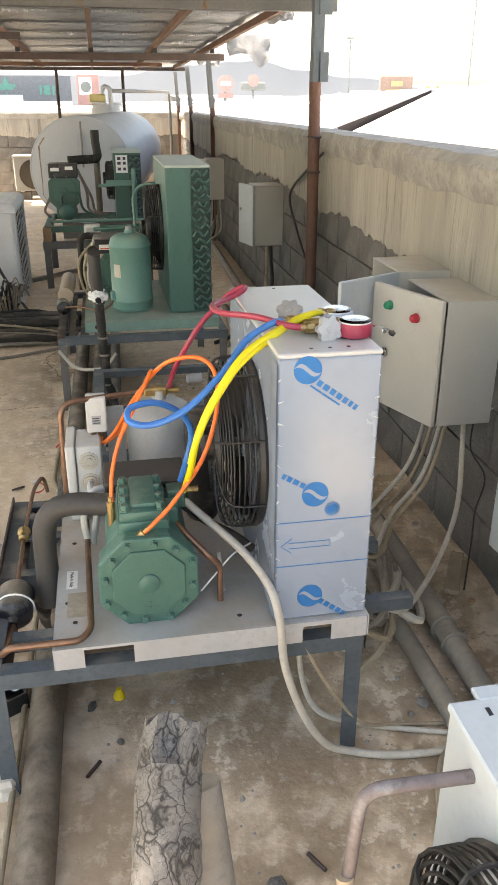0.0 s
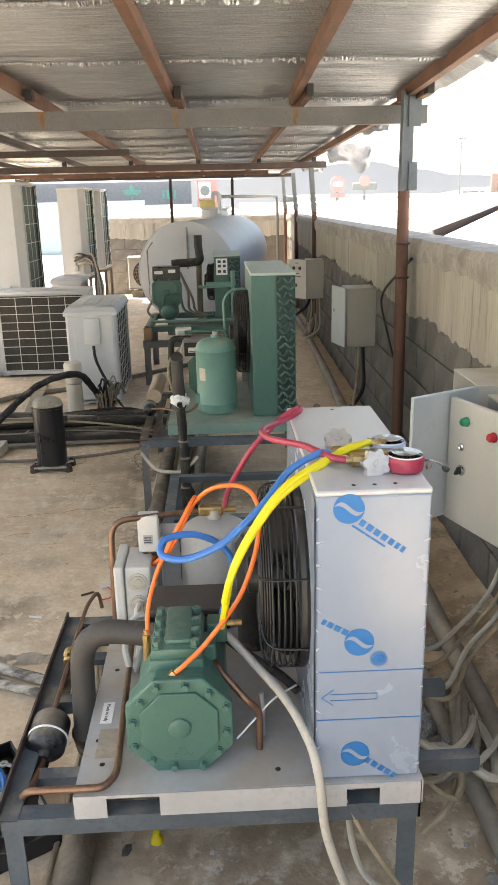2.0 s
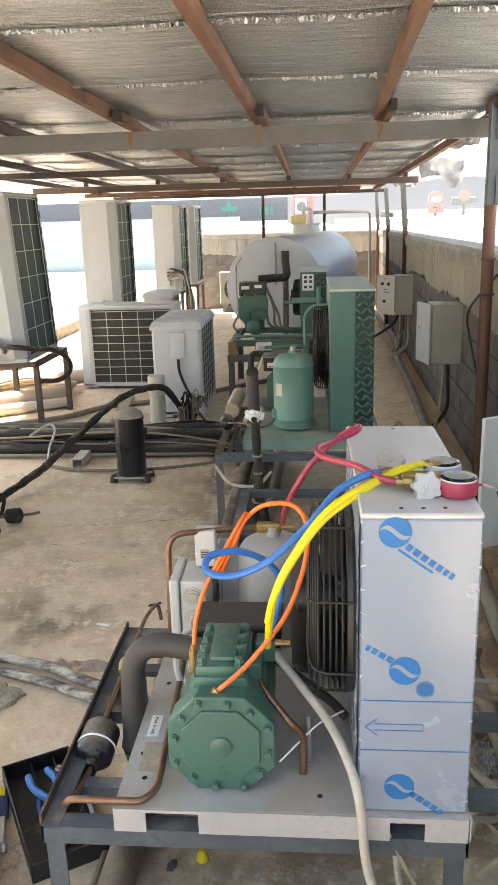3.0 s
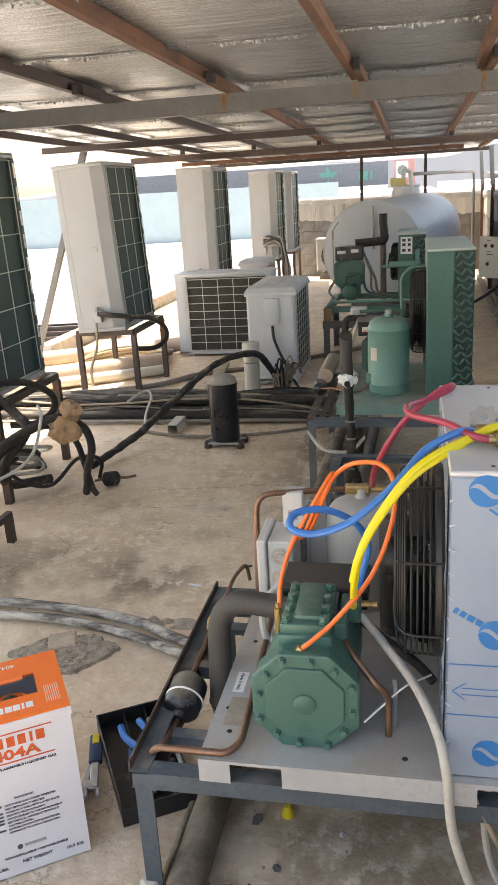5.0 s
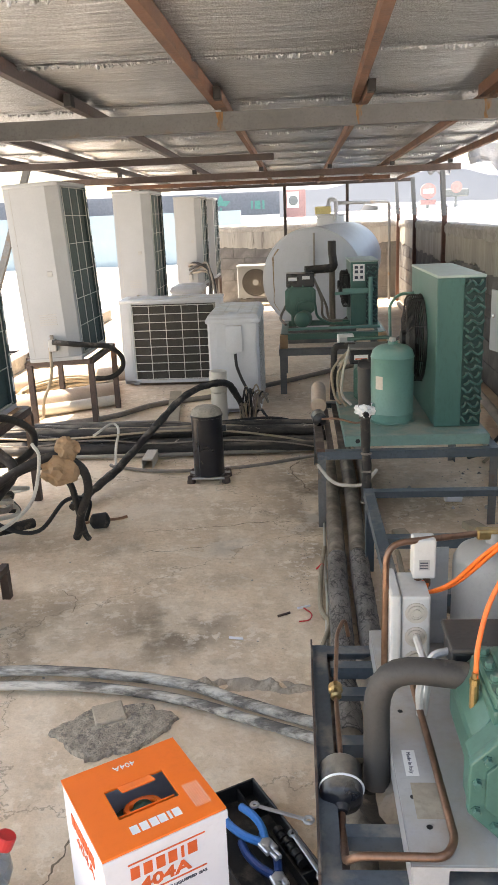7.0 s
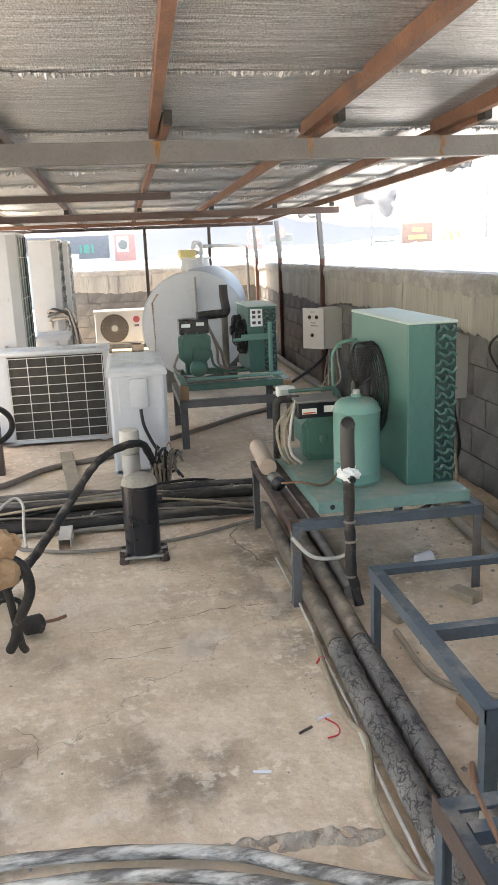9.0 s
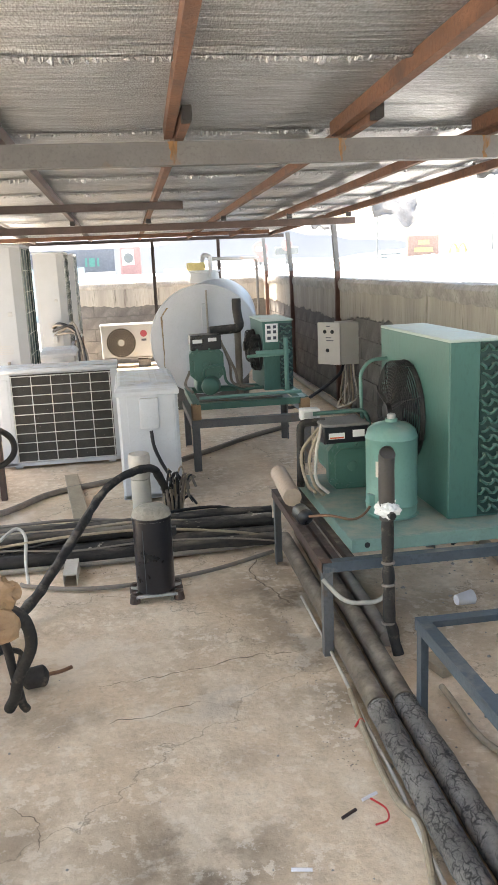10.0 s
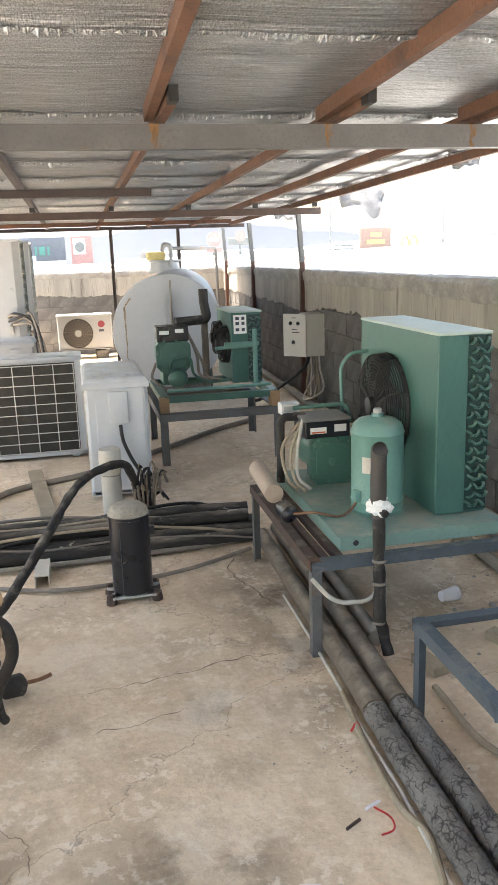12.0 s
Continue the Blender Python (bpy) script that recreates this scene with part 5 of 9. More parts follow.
part("discharge_pipe", pipe(bmesh.new(), [(0.10, 1.66, 0.63), (0.135, 1.60, 0.60), (0.19, 1.56, 0.55), (0.215, 1.57, 0.52), (0.215, 1.57, 0.42)], 0.008, 0.03), M_COPPER, UNIT_A, "bent copper discharge line", smooth=True)
part("flexible_hose", tube(bmesh.new(), [(0.225, 1.66, 0.5), (0.228, 1.65, 0.46), (0.226, 1.6, 0.425)], 0.006, 8, 6, 0.3), M_STEEL, UNIT_A, "braided flexible hose")
part("conduit", tube(bmesh.new(), [(-0.087, 2.025, 0.54), (-0.087, 1.97, 0.545), (-0.075, 1.92, 0.50), (-0.09, 1.88, 0.425)], 0.009, 8), M_JBOX, UNIT_A, "pale flexible conduit", smooth=True)
part("conduit", tube(bmesh.new(), [(-0.045, 1.85, 0.61), (-0.08, 1.84, 0.60), (-0.105, 1.84, 0.53), (-0.10, 1.86, 0.44)], 0.009, 8), M_JBOX, UNIT_A, "pale flexible conduit", smooth=True)
part("service_valve", B(0.095, 0.125, 1.62, 1.68, 0.605, 0.655, bevel=0.005, seg=2), M_GREEN, COMP_A)
part("service_valve", B(0.105, 0.15, 1.70, 1.75, 0.61, 0.66, bevel=0.005, seg=2), M_GREEN, COMP_A)
part("valve_spindle", rod(bmesh.new(), (0.14, 1.73, 0.645), (0.185, 1.73, 0.645), 0.008), M_BRASS, COMP_A)
part("valve_spindle", rod(bmesh.new(), (-0.03, 1.66, 0.60), (-0.03, 1.66, 0.665), 0.009), M_BRASS, COMP_A)



UNIT_C = thing("condensing_unit", (0.2, 4.6, 0.40), "weathered green condensing unit with upright receiver on an angle-iron stand", "condensing unit", "condensing units")
b = bmesh.new()
box(b, -0.13, 0.58, 4.12, 5.14, 0.448, 0.455)
box(b, -0.13, 0.58, 4.115, 4.122, 0.402, 0.453)
box(b, -0.134, -0.127, 4.115, 5.14, 0.402, 0.453)
box(b, 0.577, 0.584, 4.115, 5.14, 0.402, 0.453)
plate_c = pieces("base_plate", b, M_GREEN_PLATE, UNIT_C, "dusty green folded base plate")
part("hole", lathe(bmesh.new(), (-0.07, 4.1148, 0.43), (0, -1, 0), [(0, 0.012), (0.001, 0.012), (0.001, 0)], 14), M_PLASTIC, plate_c)
COND_C = part("condenser", B(0.332, 0.565, 4.26, 5.14, 0.455, 1.215, bevel=0.004), M_GREEN_SHEET, UNIT_C, "tall green condenser casing with coil bends on its end")
part("casing_top", B(0.329, 0.568, 4.25, 5.143, 1.212, 1.225, bevel=0.003), M_GREEN_TOP, COND_C, "pale green lid")
part("end_plate", B(0.333, 0.463, 4.252, 4.2605, 0.458, 1.212, bevel=0.002), M_GREEN_SHEET, COND_C)
part("coil_plate", B(0.466, 0.564, 4.256, 4.2605, 0.465, 1.208), M_COIL_END, COND_C, "coil end plate, shade behind the bends put into its dark green")
return_bends(COND_C, 0.47, 0.562, 4.257, 0.475, 1.205, 3, 19, M_GREEN_SHEET, 0.0135)
fan(COND_C, (0.331, 4.76, 0.845), 0.24, 0.085, M_PLASTIC)
rc = part("receiver", lathe(bmesh.new(), (0.134, 4.41, 0.455), (0, 0, 1), [(0, 0.108), (0.006, 0.122), (0.012, 0.108), (0.03, 0.112), (0.05, 0.112), (0.055, 0.1155), (0.061, 0.112), (0.345, 0.112), (0.35, 0.1155), (0.357, 0.112), (0.385, 0.103), (0.405, 0.08), (0.414, 0.045), (0.416, 0.026), (0.43, 0.026), (0.43, 0)], 36), M_TEAL, UNIT_C, "teal upright liquid receiver", smooth=True)
part("cap", lathe(bmesh.new(), (0.134, 4.41, 0.884), (0, 0, 1), [(0, 0.018), (0.018, 0.018), (0.022, 0.014), (0.022, 0)], 12), M_GREYPAINT, rc)
lab = bmesh.new()
for i in range(4):
    a0, a1 = 3.75 + i * 0.1, 3.75 + (i + 1) * 0.1
    v = [lab.verts.new((0.134 + 0.1135 * math.cos(a), 4.41 + 0.1135 * math.sin(a), z)) for a, z in ((a0, 0.645), (a1, 0.645), (a1, 0.715), (a0, 0.715))]
    lab.faces.new(v)
part("label", lab, M_PVC, rc, "faded paper label")
part("valve", B(0.012, 0.04, 4.35, 4.39, 0.515, 0.565, bevel=0.004), M_TEAL, rc)
COMP_C, CZC = compressor((0.08, 4.84, 0.455), M_GREEN, 1.06, UNIT_C, 0.17)
part("terminal_box", B(-0.06, 0.165, 4.84, 5.04, 0.685, 0.772, bevel=0.006, seg=2), M_BLACK, COMP_C, "black terminal box")
part("terminal_lid", B(-0.065, 0.17, 4.835, 5.045, 0.769, 0.783, bevel=0.004), mat("dusty_grey_lid", (0.2, 0.195, 0.185), 0.7, var=0.2), COMP_C, "dusty grey lid")
part("label", B(-0.035, 0.045, 4.8382, 4.8405, 0.71, 0.74), M_TEXT_WHITE, COMP_C, "red and white warning label")
part("label", B(-0.03, 0.04, 4.8372, 4.8385, 0.713, 0.72), M_TEXT_RED, COMP_C)
part("label", B(0.085, 0.145, 4.8382, 4.8405, 0.715, 0.75), M_TEXT_WHITE, COMP_C)
pc = part("pressure_control", B(-0.12, -0.02, 5.06, 5.13, 0.765, 0.825, bevel=0.006), M_JBOX, UNIT_C, "cream pressure control box")
part("dial", B(-0.105, -0.04, 5.058, 5.06, 0.78, 0.81), M_GREYPAINT, pc)
part("frame_pipe", pipe(bmesh.new(), [(0.205, 5.05, 0.46), (0.19, 5.05, 1.0), (0.24, 5.05, 1.06), (0.335, 5.05, 1.065)], 0.0095, 0.05), M_TEAL, UNIT_C, "green bent pipe bracket", smooth=True)
part("header_pipe", pipe(bmesh.new(), [(-0.06, 5.06, 0.80), (0.2, 5.0, 0.815), (0.22, 4.98, 0.72)], 0.011, 0.04), M_GREEN, UNIT_C, smooth=True)
part("suction_pipe", pipe(bmesh.new(), [(-0.02, 4.98, 0.77), (-0.145, 4.98, 0.775), (-0.155, 4.96, 0.45)], 0.02, 0.04, 12), M_RUBBER, UNIT_C, "black insulated suction pipe", smooth=True)
part("insulated_riser", tube(bmesh.new(), [(-0.055, 3.905, 0.86), (-0.056, 3.912, 0.845), (-0.056, 3.915, 0.74), (-0.052, 3.925, 0.66), (-0.05, 3.925, 0.60)], 0.030, 14, 10, 0.05), M_FOAM, UNIT_C, "open-ended pipe in smooth black insulation", smooth=True)
part("riser_pipe", tube(bmesh.new(), [(-0.05, 3.925, 0.62), (-0.048, 3.93, 0.5), (-0.04, 3.94, 0.36), (-0.04, 3.935, 0.2), (-0.015, 3.95, 0.10), (-0.005, 3.93, 0.03)], 0.023, 12, 10, 0.3), M_RUBBER, UNIT_C, "pipe wound in ragged black tape", smooth=True)
tp = bmesh.new()
bmesh.ops.create_icosphere(tp, subdivisions=3, radius=1.0)
for v in tp.verts:
    k = 1 + 0.5 * noise.noise(v.co * 2.6) + 0.2 * noise.noise(v.co * 7)
    v.co = Vector((-0.05 + 0.043 * v.co.x * k, 3.915 + 0.043 * v.co.y * k, 0.64 + 0.034 * v.co.z * k))
part("tape", tp, M_TEXT_WHITE, UNIT_C, "crumpled white tape round the riser")
for z in (0.42, 0.33, 0.17):
    part("tape_band", hoop(bmesh.new(), (-0.043, 3.937, z), (0, 0.1, 1), 0.022, 0.006, 14, 6), M_CABLE_G, UNIT_C)
part("riser_stub", rod(bmesh.new(), (-0.055, 3.9, 0.635), (-0.05, 3.86, 0.63), 0.014), M_PLASTIC, UNIT_C)
for k, pts in enumerate(([(-0.06, 4.88, 0.78), (-0.1, 4.84, 0.64), (-0.11, 4.80, 0.52), (-0.06, 4.76, 0.463)], [(-0.06, 4.9, 0.76), (-0.13, 4.86, 0.62), (-0.12, 4.82, 0.5), (-0.09, 4.74, 0.463)], [(-0.06, 4.94, 0.75), (-0.16, 4.9, 0.64), (-0.15, 4.84, 0.5), (-0.12, 4.78, 0.463)])):
    part("cable", tube(bmesh.new(), pts, 0.008, 7), M_CABLE_T if k else M_CABLE_W, UNIT_C, smooth=True)
part("copper_line", tube(bmesh.new(), [(-0.24, 4.42, 0.47), (-0.16, 4.38, 0.48), (-0.06, 4.36, 0.46), (0.0, 4.37, 0.48), (0.04, 4.38, 0.53)], 0.006, 7), M_COPPER, UNIT_C, smooth=True)
part("filter_drier", lathe(bmesh.new(), (-0.25, 4.42, 0.46), (-0.1, 1, 0.05), [(0, 0.01), (0.01, 0.03), (0.02, 0.038), (0.1, 0.038), (0.11, 0.03), (0.12, 0.01)], 18), M_BLACK, UNIT_C, "black filter drier", smooth=True)
part("insulated_pipe", rod(bmesh.new(), (-0.25, 4.72, 0.47), (-0.24, 5.1, 0.49), 0.045, 14), M_CREAMPIPE, UNIT_C, "short pipe end in dusty insulation", smooth=True)
part("bracket", pipe(bmesh.new(), [(-0.275, 4.05, 0.33), (-0.2, 4.0, 0.24), (-0.05, 4.0, 0.23), (0.02, 4.05, 0.3)], 0.009, 0.06), M_CABLE_W, UNIT_C, smooth=True)

# ---- the far green unit ----
UNIT_D = thing("condensing_unit", (-0.05, 7.6, 0.40), "far green condensing unit with twin fans in a green steel frame", "condensing unit", "condensing units")
fr = bmesh.new()
for p, q in (((-0.48, 7.2, 0.50), (0.38, 7.2, 0.50)), ((-0.48, 8.05, 0.50), (0.38, 8.05, 0.50)), ((-0.48, 7.2, 0.50), (-0.48, 8.05, 0.50)), ((0.38, 7.2, 0.50), (0.38, 8.05, 0.50))):
    square_bar(fr, p, q, 0.06, 0.05)
pieces("base_channel", fr, M_GREEN, UNIT_D, "green channel base frame")
COND_D = part("condenser", B(0.13, 0.375, 7.58, 8.22, 0.53, 1.10, bevel=0.004), M_GREEN_SHEET, UNIT_D, "green condenser casing")
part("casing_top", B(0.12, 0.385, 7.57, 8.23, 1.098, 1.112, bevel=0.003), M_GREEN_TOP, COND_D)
part("coil_plate", B(0.265, 0.372, 7.573, 7.581, 0.55, 1.08), M_FIN_GREEN, COND_D)
return_bends(COND_D, 0.27, 0.37, 7.574, 0.56, 1.07, 3, 12, M_GREEN_SHEET, 0.014)
part("rating_label", B(0.15, 0.255, 7.574, 7.579, 0.93, 1.08), M_TEXT_WHITE, COND_D, "white rating label with black symbols")
for z in (0.95, 1.0, 1.04):
    part("symbol", B(0.165, 0.195, 7.5725, 7.5745, z, z + 0.025), M_TEXT_DARK, COND_D)
    part("symbol", B(0.215, 0.24, 7.5725, 7.5745, z, z + 0.025), M_TEXT_DARK, COND_D)
fan(COND_D, (0.128, 7.78, 0.83), 0.15, 0.07, M_PLASTIC, rings=9)
fan(COND_D, (0.128, 8.06, 0.86), 0.14, 0.07, M_PLASTIC, rings=9)
COMP_D, _ = compressor((-0.33, 7.73, 0.62), M_GREEN, 1.28, UNIT_D, 0.2)
part("terminal_box", B(-0.46, -0.20, 7.72, 7.92, 0.88, 1.005, bevel=0.006), M_BLACK, COMP_D, "black terminal box")
part("label", B(-0.44, -0.36, 7.716, 7.7205, 0.94, 0.97), M_TEXT_WHITE, COMP_D)
part("label", B(-0.31, -0.24, 7.716, 7.7205, 0.95, 0.98), M_TEXT_WHITE, COMP_D)
part("mount", B(-0.42, -0.24, 7.78, 8.05, 0.52, 0.66, bevel=0.01), M_GREEN, COMP_D)
part("separator", lathe(bmesh.new(), (-0.325, 7.60, 0.585), (0.2, 1, 0), [(0, 0.0), (0.006, 0.04), (0.022, 0.068), (0.05, 0.078), (0.14, 0.078), (0.17, 0.0)], 28), M_GREEN, UNIT_D, "round green oil separator", smooth=True)
part("separator_pipe", pipe(bmesh.new(), [(-0.36, 7.72, 0.66), (-0.36, 7.66, 0.74), (-0.2, 7.66, 0.76), (-0.18, 7.7, 0.6), (-0.05, 7.7, 0.53), (0.12, 7.6, 0.56)], 0.012, 0.05), M_GREEN, UNIT_D, smooth=True)
part("suction_pipe", pipe(bmesh.new(), [(-0.28, 7.9, 1.02), (0.0, 7.95, 1.03), (-0.02, 8.0, 1.17), (-0.02, 8.0, 1.28)], 0.04, 0.05, 12), M_RUBBER, UNIT_D, "thick black insulated suction pipe", smooth=True)
part("riser_pipe", rod(bmesh.new(), (-0.02, 8.0, 0.45), (-0.02, 8.0, 1.26), 0.03, 12), M_GREYPIPE, UNIT_D, "dark vertical riser", smooth=True)
part("guard_rail", pipe(bmesh.new(), [(-0.02, 7.5, 0.83), (0.26, 7.48, 0.84), (0.28, 7.48, 0.84)], 0.014), M_TEAL, UNIT_D)
part("guard_rail", rod(bmesh.new(), (0.30, 7.48, 0.53), (0.30, 7.48, 0.97), 0.02), M_TEAL, UNIT_D)
part("guard_rail", square_bar(bmesh.new(), (0.05, 7.48, 0.86), (0.33, 7.48, 0.86), 0.02, 0.03), M_TEAL, UNIT_D)
part("guard_rail", rod(bmesh.new(), (-0.45, 7.22, 0.56), (0.36, 7.22, 0.565), 0.013), M_TEAL, UNIT_D)
for pts in ([(-0.2, 7.8, 0.95), (-0.13, 7.78, 0.75), (-0.12, 7.74, 0.6), (-0.02, 7.7, 0.54)], [(-0.18, 7.8, 0.9), (-0.09, 7.78, 0.7), (-0.06, 7.74, 0.58), (0.06, 7.7, 0.55)], [(-0.47, 7.8, 0.7), (-0.52, 7.7, 0.6), (-0.47, 7.6, 0.55)]):
    part("cable", tube(bmesh.new(), pts, 0.012, 7), M_CABLE_G, UNIT_D, smooth=True)


# ---- outdoor units of the air conditioning ----
def wire_grid(bm, w, h, nx, ny, r, y, x0=0.0, z0=0.0):
    for i in range(nx + 1):
        x = x0 + w * i / nx
        rod(bm, (x, y, z0), (x, y, z0 + h), r, 5)
    for j in range(ny + 1):
        z = z0 + h * j / ny
        rod(bm, (x0 - 0.008, y - r, z), (x0 + w + 0.008, y - r, z), r, 5)
    return bm


def tall_unit(x0, y0, lift=0.56, lean=0.0):
    """A two-fan outdoor unit seen on its coil side; local x runs along the coil side, -y looks out of it."""
    t = thing("tall_outdoor_unit", (x0, y0, lift), "tall white two-fan outdoor unit with caged coil, on a steel stand", "outdoor unit", "tall outdoor units", turn=90)
    t.matrix_basis = pose(x0, y0, lift, 0, lean, 0) @ pose(0, 0, 0, 0, 0, 90)
    PLACED[t] = t.matrix_basis.copy()
    w, d, h = 0.75, 0.40, 1.275
    b = bmesh.new()
    # coil side is at y = 0; the service end at x = 0 is a closed panel with a chamfered corner
    prof = [(0.0, d), (0.0, 0.10), (0.045, 0.012), (0.10, 0.012), (0.10, 0.06), (w - 0.03, 0.06), (w - 0.03, 0.0), (w, 0.0), (w, d)]
    lo = [b.verts.new((x, y, 0.02)) for x, y in prof]
    hi = [b.verts.new((x, y, h - 0.02)) for x, y in prof]
    k = len(prof)
    for i in range(k):
        b.faces.new((lo[i], lo[(i + 1) % k], hi[(i + 1) % k], hi[i]))
    b.faces.new(lo)
    b.faces.new(hi)
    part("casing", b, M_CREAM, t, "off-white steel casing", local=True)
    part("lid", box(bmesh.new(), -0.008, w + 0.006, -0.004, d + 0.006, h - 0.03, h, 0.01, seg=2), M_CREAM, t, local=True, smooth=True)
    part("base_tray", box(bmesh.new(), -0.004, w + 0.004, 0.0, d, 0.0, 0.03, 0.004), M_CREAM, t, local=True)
    fb = bmesh.new()
    box(fb, 0.102, w - 0.032, 0.03, 0.058, 0.035, h - 0.035)
    part("coil", fb, M_FIN_GREEN, t, "blue-green coil fins", local=True)
    pieces("guard_wire", wire_grid(bmesh.new(), w - 0.14, h - 0.08, 3, 6, 0.003, 0.008, 0.105, 0.04), M_WIRE, t, "", local=True)
    part("edge_strip", box(bmesh.new(), w - 0.034, w + 0.002, -0.004, 0.06, 0.03, h - 0.03, 0.002), M_FIN_GREEN, t, "dark slotted edge strip", local=True)
    # white slips stand for the daylight that shows through the open slots
    for z in [0.1 + 0.13 * i for i in range(9)]:
        part("side_slot", box(bmesh.new(), w - 0.024, w - 0.008, -0.0055, -0.003, z, z + 0.08, 0.0008), M_WHITEROOF, t, local=True)
    v = bmesh.new()
    for i in range(5):
        box(v, -0.003, 0.002, 0.15, 0.28, 0.27 + i * 0.018, 0.279 + i * 0.018)
    pieces("louvre", v, M_GREYPAINT, t, local=True)
    part("handle", box(bmesh.new(), -0.004, 0.002, 0.13, 0.17, 0.62, 0.66, 0.003), M_GREYPAINT, t, local=True)
    part("seam", box(bmesh.new(), -0.002, 0.001, 0.355, 0.359, 0.03, h - 0.03), M_GREYPAINT, t, local=True)
    part("valve_block", box(bmesh.new(), -0.05, 0.0, 0.17, 0.23, 0.08, 0.17, 0.008, seg=2), M_GREYPAINT, t, "service valves", local=True)
    part("valve_cap", rod(bmesh.new(), (-0.03, 0.2, 0.17), (-0.03, 0.2, 0.2), 0.015, 10), M_GREYPIPE, t, local=True)
    return t


def unit_stand(x0, x1, y0, y1, z, material=M_FRAME_BROWN):
    t = thing("unit_stand", ((x0 + x1) / 2, (y0 + y1) / 2, 0), "brown angle-iron stand under a tall outdoor unit", "stand", "outdoor unit stands")
    for p, q in (((x0, y0, z), (x1, y0, z)), ((x0, y1, z), (x1, y1, z)), ((x0, y0, z), (x0, y1, z)), ((x1, y0, z), (x1, y1, z))):
        part("rail", square_bar(bmesh.new(), (p[0], p[1], z - 0.02), (q[0], q[1], z - 0.02), 0.04), material, t)
    for x in (x0, x1):
        for y in (y0, y1):
            part("leg", square_bar(bmesh.new(), (x, y, -0.01), (x, y, z - 0.04), 0.04), material, t)
    return t


for x0, y0 in ((-1.945, 3.74), (-1.97, 6.0)):
    tall_unit(x0, y0, lean=-2.6 if y0 > 5 else -0.8)
    unit_stand(x0 - 0.42, x0 + 0.05, y0 + 0.03, y0 + 0.78, 0.558)
for x0, y0 in ((-1.885, 8.84), (-1.73, 12.1), (-1.68, 13.4)):
    tall_unit(x0, y0)
    unit_stand(x0 - 0.38, x0 - 0.01, y0 + 0.03, y0 + 0.73, 0.558)


